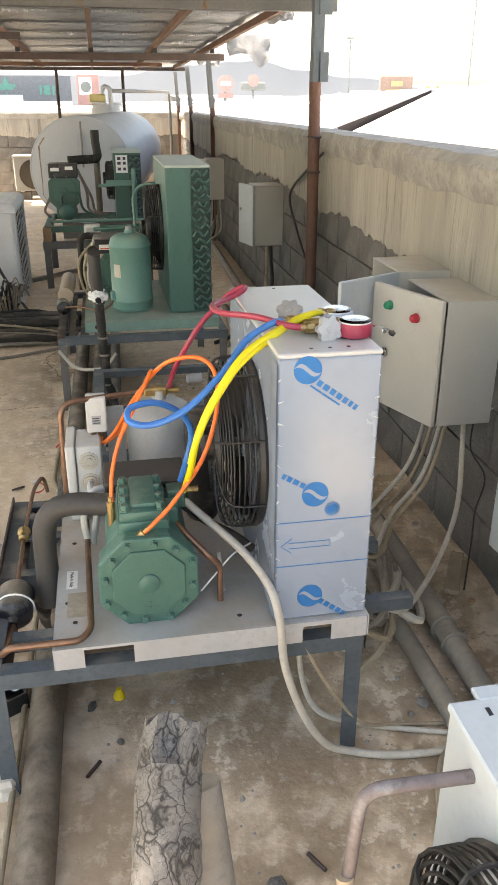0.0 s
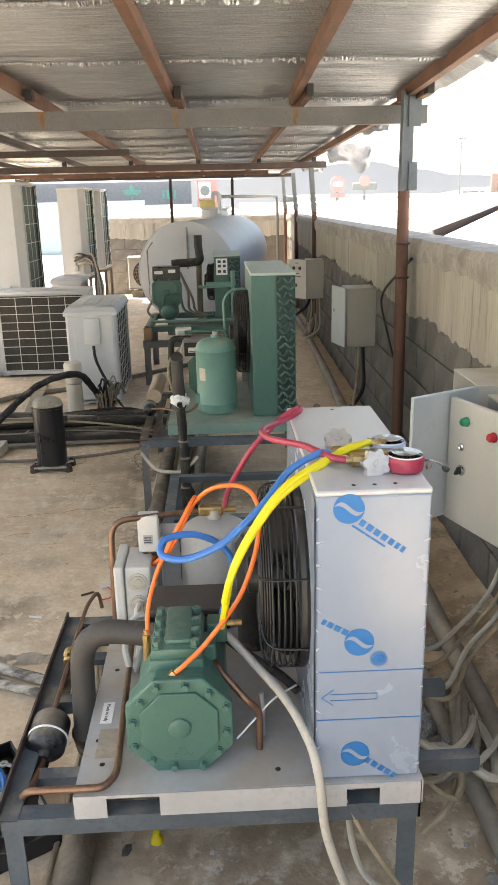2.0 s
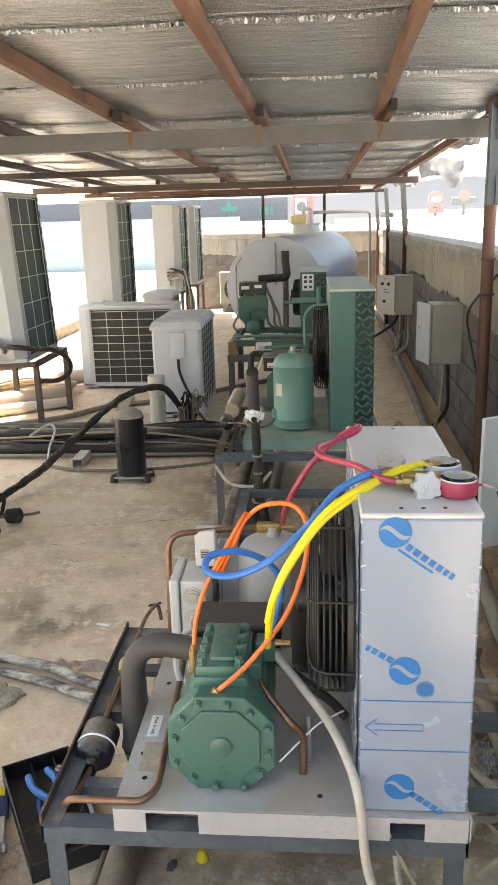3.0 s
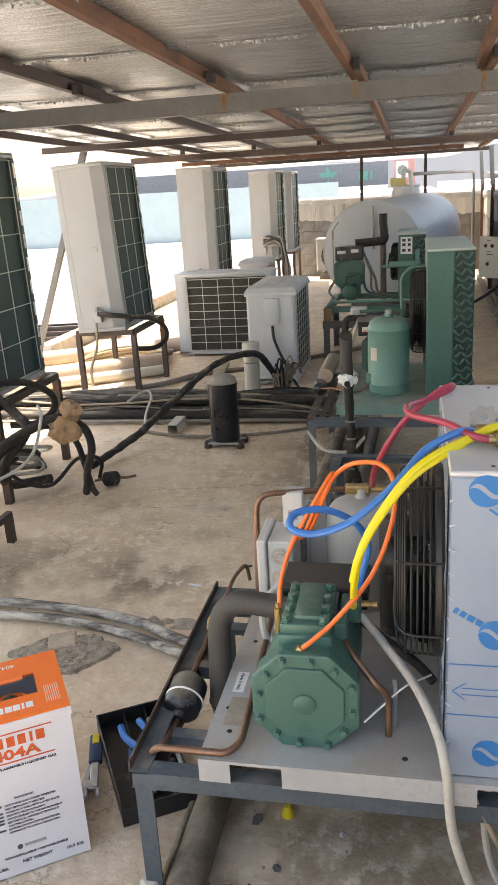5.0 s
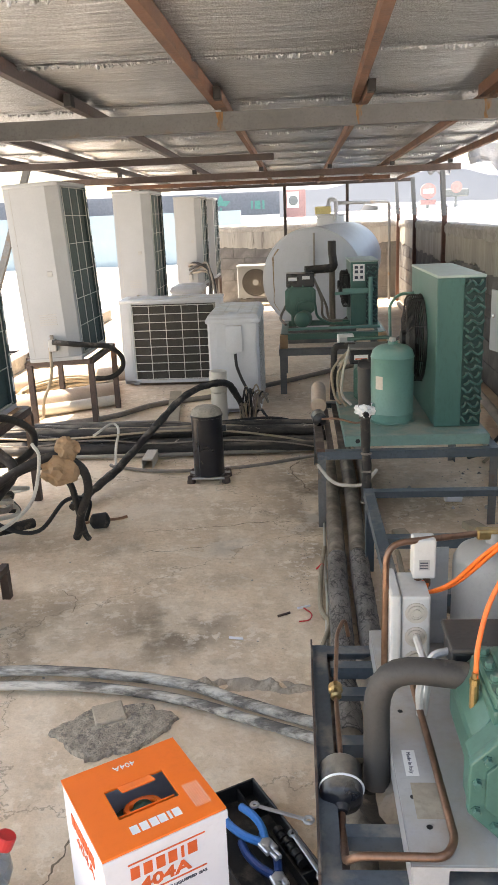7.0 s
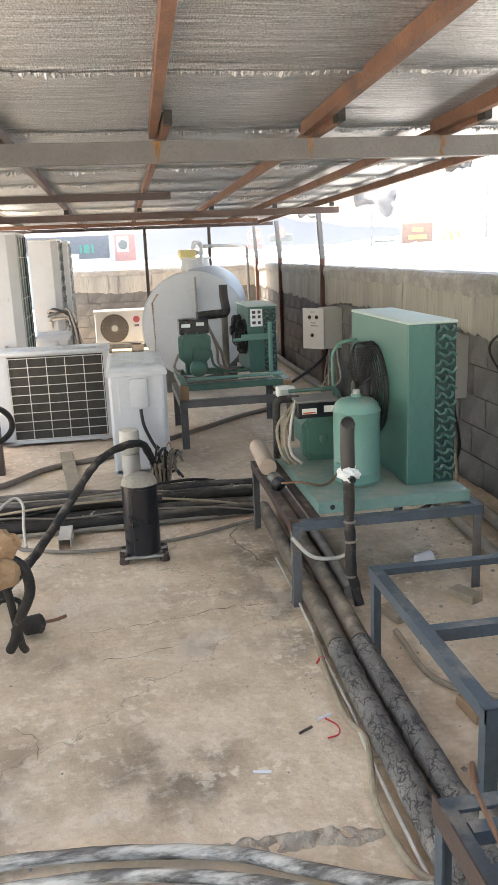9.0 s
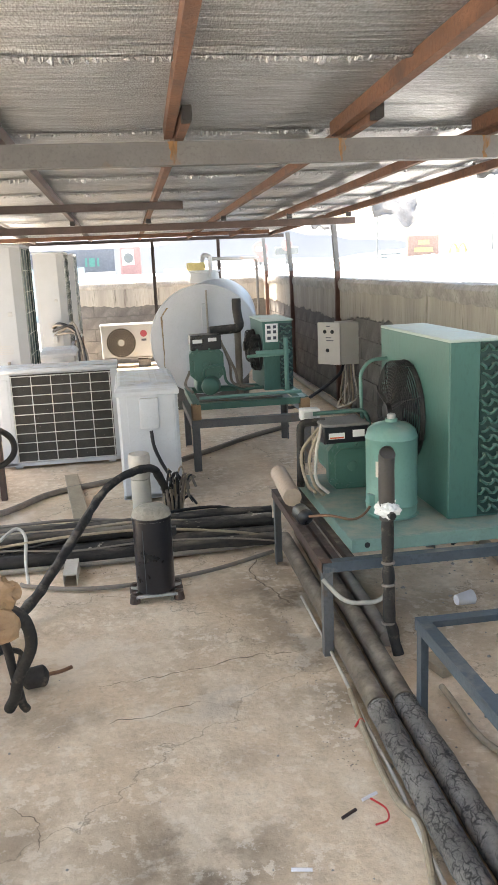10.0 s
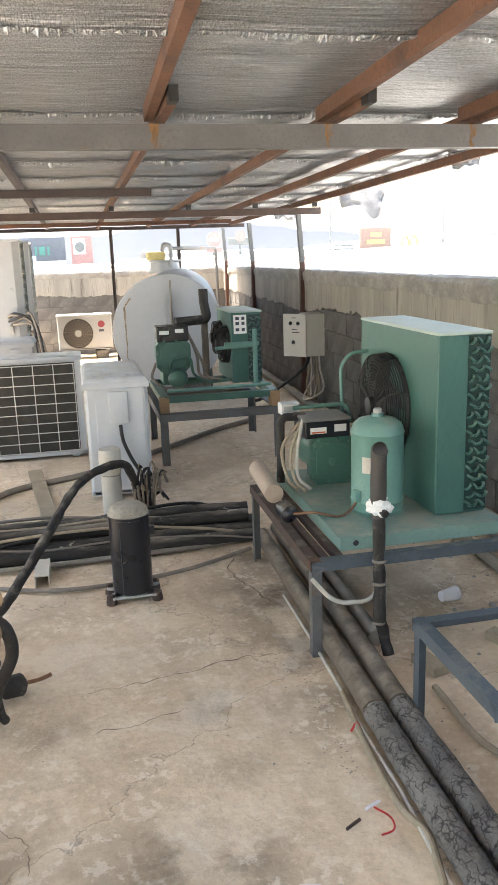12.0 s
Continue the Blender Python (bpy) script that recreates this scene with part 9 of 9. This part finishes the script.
run("box_cable", [(1.14, 1.62, 0.39), (1.16, 1.58, 0.25), (1.15, 1.5, 0.12), (1.05, 1.40, 0.06), (0.9, 1.36, 0.05), (0.74, 1.3, 0.05), (0.62, 1.0, 0.06), (0.56, 0.76, 0.16)], 0.009, M_CABLE_W, "pale cable from the control box to the condenser", "cable", "control box cables", 8, 8)
run("box_cable", [(1.17, 1.66, 0.39), (1.18, 1.62, 0.24), (1.17, 1.54, 0.08), (1.06, 1.44, 0.03), (0.88, 1.41, 0.022), (0.74, 1.36, 0.02), (0.64, 1.1, 0.03), (0.58, 0.76, 0.15)], 0.010, M_CABLE_T, "tan cable from the control box to the condenser", "cable", "control box cables", 8, 8)

# ---- charred pipe stub in the foreground ----
LG = thing("lagged_stub", (0.0, 0.4, 0), "upright pipe end in thick cracked charred lagging", "pipe")
lag = bmesh.new()
path = smooth_path([(-0.03, 0.40, 0.0), (-0.02, 0.50, 0.2), (0.0, 0.62, 0.40), (0.02, 0.73, 0.565), (0.035, 0.815, 0.66), (0.05, 0.87, 0.705)], 9)
rings = []
u = Vector((1, 0, 0))
for i, c in enumerate(path):
    tn = (path[min(i + 1, len(path) - 1)] - path[max(i - 1, 0)]).normalized()
    uu = (u - tn * u.dot(tn)).normalized()
    ww = tn.cross(uu)
    ring = []
    for k in range(26):
        a = 2 * math.pi * k / 26
        v = uu * math.cos(a) + ww * math.sin(a)
        f = noise.noise((c + v * 0.05) * 30)
        rr = 0.046 * (1 + 0.12 * f + 0.05 * noise.noise((c + v * 0.05) * 70))
        if i > len(path) - 8 and 4.3 < a < 4.9:
            rr *= 0.55
        end = 0.02 * noise.noise(v * 3.0) if i == len(path) - 1 else 0.0
        ring.append(lag.verts.new(c + v * rr + tn * end))
    rings.append(ring)
for a, b in zip(rings, rings[1:]):
    for k in range(26):
        lag.faces.new((a[k], a[(k + 1) % 26], b[(k + 1) % 26], b[k]))
lag.faces.new(rings[0])
lag.faces.new(rings[-1])
part("lagging", lag, M_CHAR, LG, "cracked grey lagging", smooth=True)
part("pipe_core", tube(bmesh.new(), [(0.03, 0.80, 0.66), (0.045, 0.86, 0.705), (0.05, 0.878, 0.715)], 0.016, 10), M_GREYPIPE, LG, smooth=True)
run("brown_pipe", [(0.075, 0.86, 0.60), (0.085, 0.80, 0.48), (0.10, 0.70, 0.30), (0.10, 0.60, 0.02)], 0.038, M_GREYPIPE, "dusty brown pipe behind the charred stub", "pipe", "", 12)
t = thing("pipe_clamp", (0.12, 0.70, 0.3), "dusty pipe clamp with bolts at the charred stub", "clamp")
part("clamp_bar", B(0.03, 0.26, 0.655, 0.695, 0.27, 0.31, bevel=0.004), M_FRAME, t)
for x in (0.10, 0.18, 0.23):
    part("bolt", lathe(bmesh.new(), (x, 0.675, 0.31), (0, 0, 1), [(0, 0.016), (0.02, 0.016), (0.022, 0.01), (0.05, 0.01), (0.05, 0)], 6), M_STEEL, t)

# ---- broken concrete slab, debris and litter ----
SL = thing("broken_slab", (-0.95, 2.38, 0), "thin broken patch of gravelly concrete on the floor", "concrete patch")
sl = bmesh.new()
corners = [(-1.17, 2.375), (-1.03, 2.245), (-0.865, 2.305), (-0.77, 2.45), (-0.90, 2.53), (-1.07, 2.49)]
rim = []
for i in range(72):
    f = i / 12
    a, b = Vector(corners[int(f)]), Vector(corners[(int(f) + 1) % 6])
    p = a.lerp(b, f - int(f))
    rim.append((p.x + 0.022 * noise.noise(Vector((p.x * 14, p.y * 14, 1))) + 0.009 * noise.noise(Vector((p.x * 60, p.y * 60, 5))), p.y + 0.022 * noise.noise(Vector((p.x * 14, p.y * 14, 8))) + 0.009 * noise.noise(Vector((p.x * 60, p.y * 60, 3)))))
rings = []
for f in (1.0, 0.97, 0.75, 0.5, 0.25):
    rings.append([sl.verts.new((-0.965 + (x + 0.965) * f, 2.40 + (y - 2.40) * f, -0.006 if f == 1.0 else 0.009 + 0.008 * noise.noise(Vector((x * f * 17, y * f * 17, 0))))) for x, y in rim])
for ra, rb in zip(rings, rings[1:]):
    for i in range(72):
        sl.faces.new((ra[i], ra[(i + 1) % 72], rb[(i + 1) % 72], rb[i]))
sl.faces.new(rings[-1])
part("slab", sl, mat("gravelly_concrete", (0.40, 0.34, 0.265), 0.95, var=0.4, scale=26, bump=1.0, bscale=110, stain=(0.2, 0.175, 0.145), sharp=(0.5, 0.62), sscale=40), SL)
M_FLATTILE = mat("dusty_flat_concrete", (0.46, 0.38, 0.285), 0.92, var=0.2, scale=14, bump=0.4, bscale=70)
pt = box(bmesh.new(), -0.05, 0.05, -0.05, 0.05, 0.0, 0.019, 0.004)
pt.transform(pose(-1.0, 2.465, 0, 0, 0, 22))
part("flat_tile", pt, M_FLATTILE, SL, "square of flat concrete in the patch")

random.seed(33)


def pebble_mesh(seed):
    b = bmesh.new()
    bmesh.ops.create_icosphere(b, subdivisions=1, radius=1.0)
    for v in b.verts:
        v.co *= 1 + 0.35 * noise.noise(v.co * 1.3 + Vector((seed, 0, 0)))
        v.co.z *= 0.55
    me = bpy.data.meshes.new("pebble")
    b.to_mesh(me)
    b.free()
    me.materials.append((M_BLOCK, M_CAP, M_KRAFT)[seed % 3])
    return me


GRIT, GRIT2 = bmesh.new(), bmesh.new()
for k in range(900):
    if k < 450:
        x, y = random.uniform(0.55, 1.24), random.uniform(0.8, 5.0)
    elif k < 700:
        x, y = random.uniform(-0.25, 0.6), random.uniform(0.9, 5.2)
    else:
        x, y = random.uniform(-3.0, -0.3), random.uniform(1.4, 8.0)
    r = random.uniform(0.002, 0.006) if random.random() < 0.85 else random.uniform(0.006, 0.014)
    if x < -0.3:
        r *= 0.6
    c = Vector((x, y, floor_height(x, y) + r * 0.3))
    vs = [GRIT.verts.new(c + Vector((r * math.cos(a) * random.uniform(0.7, 1.3), r * math.sin(a) * random.uniform(0.7, 1.3), -r * 0.3))) for a in (0, 1.3, 2.5, 3.8, 5.0)]
    topv = GRIT.verts.new(c + Vector((0, 0, r * random.uniform(0.4, 0.9))))
    for i in range(5):
        GRIT.faces.new((vs[i], vs[(i + 1) % 5], topv))
for k in range(520):
    y = random.uniform(3.3, 5.35)
    x = -0.33 - abs(random.gauss(0, 0.06)) if k % 3 else random.uniform(-1.9, -0.3)
    y = y if k % 3 else 5.22 + random.gauss(0, 0.05)
    q = random.uniform(0.001, 0.0028)
    c = Vector((x, y, floor_height(x, y) + q * 0.3))
    vs = [GRIT2.verts.new(c + Vector((q * math.cos(an) * random.uniform(0.7, 2.2), q * math.sin(an) * random.uniform(0.7, 1.3), -q * 0.3))) for an in (0, 1.3, 2.5, 3.8, 5.0)]
    tip = GRIT2.verts.new(c + Vector((0, 0, q * random.uniform(0.4, 0.9))))
    for i in range(5):
        GRIT2.faces.new((vs[i], vs[(i + 1) % 5], tip))
tagged(part("dirt_crumbs", GRIT2, M_CABLE_G), "dark crumbs of dirt swept against the floor pipes", "dirt", kind="stuff")
tagged(part("floor_grit", GRIT, M_CAP), "loose grit and plaster crumbs scattered over the floor", "grit", kind="stuff")
for k in range(26):
    x, y = (random.uniform(0.6, 1.2), random.uniform(1.3, 4.5)) if k % 3 else (random.uniform(-0.2, 0.5), random.uniform(1.0, 4.0))
    ob = new("rubble_stone", pebble_mesh(k))
    s = random.uniform(0.012, 0.035)
    ob.matrix_basis = pose(x, y, floor_height(x, y) + s * 0.35, 0, 0, random.uniform(0, 360)) @ Matrix.Diagonal((s, s * random.uniform(0.6, 1.2), s, 1))
    tagged(ob, "small broken lump of plaster on the floor", "rubble", "rubble")
for x, y, a, m, n_ in ((-0.62, 2.94, -12, M_CARD, "cigarette_end"), (-0.44, 3.12, 30, M_FRAME_BROWN, "wood_chip"), (-0.36, 3.18, 24, M_CARD, "paper_scrap"), (-0.22, 1.0, 70, M_FRAME_BROWN, "wood_chip"), (-0.12, 1.5, 55, M_FRAME_BROWN, "wood_chip"), (0.36, 1.15, -60, M_FRAME_BROWN, "wood_chip")):
    t = thing(n_, (x, y, 0), "small pale scrap lying on the concrete floor" if m is M_CARD else "dark sliver of wood lying on the concrete floor", "litter", "litter", turn=a)
    part("scrap", rod(bmesh.new(), (-0.028, 0, 0.005), (0.028, 0, 0.005), 0.005, 7), m, t, local=True)
run("red_wire", [(-0.36, 3.17, 0.006), (-0.33, 3.12, 0.006), (-0.34, 3.07, 0.008), (-0.38, 3.06, 0.006)], 0.003, M_CAPRED, "short red wire offcut on the floor", "wire", "litter", 5)
t = thing("yellow_cap", (-0.05, 1.76, 0), "small yellow plastic cap on the floor", "cap", "litter")
part("cap", lathe(bmesh.new(), (-0.05, 1.757, -0.003), (0, 0, 1), [(0, 0.017), (0.012, 0.016), (0.02, 0.009), (0.03, 0.008), (0.03, 0)], 14), M_YEL, t, smooth=True)
t = thing("plastic_bag", (0.2, 1.95, 0), "crumpled clear plastic bag and cardboard scrap under the stand", "litter", "litter")
pg = sheet(bmesh.new(), 0.10, 0.27, 1.83, 2.02, 9, 9, lambda x, y: 0.022 + 0.018 * noise.noise(Vector((x * 24, y * 24, 0))))
part("bag", pg, M_PVC, t)
t = thing("white_cup", (0.45, 4.35, 0), "white plastic cup lying under the green unit's stand", "cup", "litter")
part("cup", lathe(bmesh.new(), (0.42, 4.35, 0.032), (1, 0.2, 0), [(0, 0.024), (0.085, 0.034), (0.085, 0.031), (0.003, 0.021), (0.003, 0)], 18), M_CARD, t, smooth=True)
for x, y, a in ((0.13, 3.85, 15), (0.5, 3.95, 25), (0.15, 3.1, 5)):
    t = thing("wood_block", (x, y, 0), "pale sawn wooden block on the floor under the stands", "wood block", "wood blocks", turn=a)
    part("block", box(bmesh.new(), -0.035, 0.035, -0.07, 0.07, -0.003, 0.035, 0.003), M_KRAFT if y < 3.5 else M_CABLE_T, t, local=True)
t = thing("foil_scrap", (0.8, 2.1, 0), "crumpled foil and rags between the parapet pipes", "litter", "litter")
fs = sheet(bmesh.new(), 0.72, 0.86, 1.9, 2.2, 24, 40, lambda x, y: 0.035 + 0.04 * noise.noise(Vector((x * 22, y * 22, 3))) + 0.012 * noise.noise(Vector((x * 70, y * 70, 1))))
part("scrap", fs, M_FOIL, t)
for k in range(8):
    random.seed(130 + k)
    run("loose_cable", [(0.62 + random.uniform(-0.03, 0.05), 1.7 + 0.1 * k, 0.03), (0.72, 1.8 + random.uniform(-0.15, 0.2), 0.10 + 0.02 * (k % 3)), (0.84, 1.95 + random.uniform(-0.2, 0.2), 0.12), (0.9, 2.2 + random.uniform(-0.2, 0.2), 0.05), (0.74, 2.4 - 0.05 * k, 0.03)], 0.010 + 0.003 * (k % 2), (M_CABLE_T, M_CABLE_W, M_GREYPIPE, M_CABLE_G)[k % 4], "cable tangled among the parapet pipes", "cable", "loose cables", 7, 6)


# ---- town signs and lamp masts in the haze ----
def sign(name, x0, x1, z0, z1, y, material, label, pole=True):
    t = thing(name, ((x0 + x1) / 2, y, -7), label, "sign", "town signs")
    part("board", B(x0, x1, y - 0.15, y + 0.15, z0, z1, bevel=0.05), material, t)
    if pole:
        part("mast", rod(bmesh.new(), ((x0 + x1) / 2, y, -7.02), ((x0 + x1) / 2, y, z0), 0.12), M_SIGNS["grey"], t)
    return t


t = sign("billboard", -24, -1.5, 1.5, 3.15, 60, M_SIGNS["blue"], "long grey-blue hoarding with a teal leaf emblem", pole=False)
part("plinth", B(-24, -1.5, 59.9, 60.1, -7, 1.5), M_WHITEROOF, t)
lf = bmesh.new()
for k in range(3):
    a = radians(90 + (k - 1) * 68)
    c = Vector((-5.8 + 0.28 * math.cos(a), 59.83, 2.25 + 0.28 * math.sin(a)))
    d = Vector((math.cos(a), 0, math.sin(a)))
    n_ = Vector((-d.z, 0, d.x))
    v = [lf.verts.new(c + d * p + n_ * q) for p, q in ((-0.28, 0), (0.0, 0.2), (0.18, 0.16), (0.48, 0), (0.18, -0.16), (0.0, -0.2))]
    lf.faces.new(v)
box(lf, -5.85, -5.75, 59.81, 59.84, 1.6, 2.1)
part("leaf_emblem", lf, M_SIGNS["teal"], t, "teal leaf emblem")
for x0, x1 in ((-3.6, -3.45), (-3.3, -2.9), (-2.75, -2.6)):
    part("emblem_bar", B(x0, x1, 59.8, 59.84, 1.9, 2.5), M_SIGNS["teal"], t)
t = sign("shop_sign", -1.1, 0.4, 1.2, 3.2, 60, M_SIGNS["red"], "red and white shop sign board with round emblem", pole=False)
part("panel", B(-0.95, -0.1, 59.82, 59.86, 1.9, 3.0), M_TEXT_WHITE, t)
part("emblem", lathe(bmesh.new(), (-0.5, 59.8, 2.4), (0, -1, 0), [(0, 0.35), (0.02, 0.35), (0.02, 0)], 24), M_SIGNS["grey"], t)
part("plinth", B(-1.1, 0.4, 59.9, 60.1, -7, 1.2), M_WHITEROOF, t)
t = thing("round_sign", (9.2, 60, -7), "round red roadside sign over a red panel on a mast", "sign", "town signs")
part("disc", lathe(bmesh.new(), (9.2, 60, 2.65), (0, -1, 0), [(0, 0.55), (0.2, 0.55), (0.2, 0)], 30), M_SIGNS["red"], t)
part("bar", B(8.85, 9.55, 59.75, 59.79, 2.5, 2.8), M_TEXT_WHITE, t)
part("panel", B(8.65, 9.75, 59.8, 60.0, 1.72, 2.05), M_SIGNS["red"], t)
part("mast", rod(bmesh.new(), (9.2, 60, -7.02), (9.2, 60, 2.2), 0.1), M_SIGNS["grey"], t)
t = thing("arched_sign", (11.2, 60, -7), "grey arched roadside sign with a red crest on a mast", "sign", "town signs")
part("board", B(10.3, 12.1, 59.9, 60.1, 2.2, 2.75, bevel=0.08), M_SIGNS["grey"], t)
part("crest", lathe(bmesh.new(), (11.2, 59.9, 2.85), (0, -1, 0), [(0, 0.4), (0.05, 0.4), (0.05, 0)], 24), M_SIGNS["red"], t)
part("mast", rod(bmesh.new(), (11.2, 60, -7.02), (11.2, 60, 2.2), 0.09), M_SIGNS["grey"], t)
t = sign("orange_sign", 20.6, 23.1, 1.4, 3.2, 60, M_SIGNS["orange"], "square orange roadside sign with pale bars")
for z, w in ((2.5, 0.9), (1.95, 1.5)):
    part("bar", B(21.85 - w / 2, 21.85 + w / 2, 59.8, 59.86, z, z + 0.35), M_SIGNS["yellow"], t)
t = thing("arch_sign", (24.7, 60, -7), "yellow double-arch roadside emblem on a mast", "sign", "town signs")
am = bmesh.new()
for c in (24.35, 25.05):
    tube(am, [(c - 0.34, 60, 1.3), (c - 0.27, 60, 2.1), (c, 60, 2.5), (c + 0.27, 60, 2.1), (c + 0.34, 60, 1.3)], 0.09, 8, 5)
part("arches", am, M_SIGNS["yellow"], t)
part("mast", rod(bmesh.new(), (24.7, 60, -7.02), (24.7, 60, 1.35), 0.09), M_SIGNS["grey"], t)
t = sign("striped_sign", 18.4, 20.1, 1.45, 2.2, 60, M_TEXT_WHITE, "white and grey striped roadside sign", pole=True)
for z in (1.6, 1.85):
    part("stripe", B(18.45, 20.05, 59.8, 59.86, z, z + 0.1), M_SIGNS["grey"], t)
for x, z in ((27.5, 8.2), (18.25, 5.6), (34.0, 7.5)):
    t = thing("lamp_mast", (x, 60, -7), "slim grey street lamp mast in the haze", "street lamp", "lamp masts")
    part("mast", lathe(bmesh.new(), (x, 60, -7.02), (0, 0, 1), [(0, 0.12), (z + 7, 0.05)], 8), M_SIGNS["grey"], t)
    part("lamp_head", B(x - 0.3, x + 0.3, 59.9, 60.1, z - 0.05, z + 0.08, bevel=0.02), M_SIGNS["grey"], t)

# ---- concrete blocks of the parapets ----
BW, BH = 0.39, 0.19


def block_mesh(w, h, seed, d=0.012):
    b = bmesh.new()
    random.seed(seed)
    nx, nz = 3, 2
    g = [[b.verts.new((-(0.010 + random.uniform(-0.0025, 0.0025)), w * (i / nx - 0.5) + (0 if i in (0, nx) else random.uniform(-0.01, 0.01)), h * (j / nz - 0.5))) for i in range(nx + 1)] for j in range(nz + 1)]
    for j in range(nz):
        for i in range(nx):
            b.faces.new((g[j][i], g[j][i + 1], g[j + 1][i + 1], g[j + 1][i]))
    ring = [g[0][i] for i in range(nx + 1)] + [g[j][nx] for j in range(1, nz + 1)] + [g[nz][i] for i in range(nx - 1, -1, -1)] + [g[j][0] for j in range(nz - 1, 0, -1)]
    back = [b.verts.new((0.004, v.co.y * 1.01, v.co.z * 1.02)) for v in ring]
    for i in range(len(ring)):
        k = (i + 1) % len(ring)
        b.faces.new((ring[i], back[i], back[k], ring[k]))
    me = bpy.data.meshes.new("block")
    bmesh.ops.recalc_face_normals(b, faces=b.faces)
    b.to_mesh(me)
    b.free()
    me.materials.append(M_BLOCK)
    return me


BLOCKS = [block_mesh(BW, BH, s) for s in range(4)]
for j in range(6):
    for i in range(42):
        y = -1.2 + i * 0.4 + (0.2 if j % 2 else 0.0)
        z = 0.095 + j * 0.2
        if y > 14.6 or (j == 5 and plaster_edge(y) < 0.99):
            continue
        ob = new("block", BLOCKS[(i * 3 + j) % 4])
        ob.parent = wall
        ob.matrix_basis = pose(wall_x(y) + 0.012, y, z, 0, 0, -1.0)
for j in range(6):
    for i in range(9):
        x = -1.7 + i * 0.4 + (0.2 if j % 2 else 0.0)
        if x > 1.25:
            continue
        ob = new("block", BLOCKS[(i * 5 + j) % 4])
        ob.parent = north
        ob.matrix_basis = pose(x, NORTH_Y + 0.012, 0.095 + j * 0.2, 0, 0, 90)
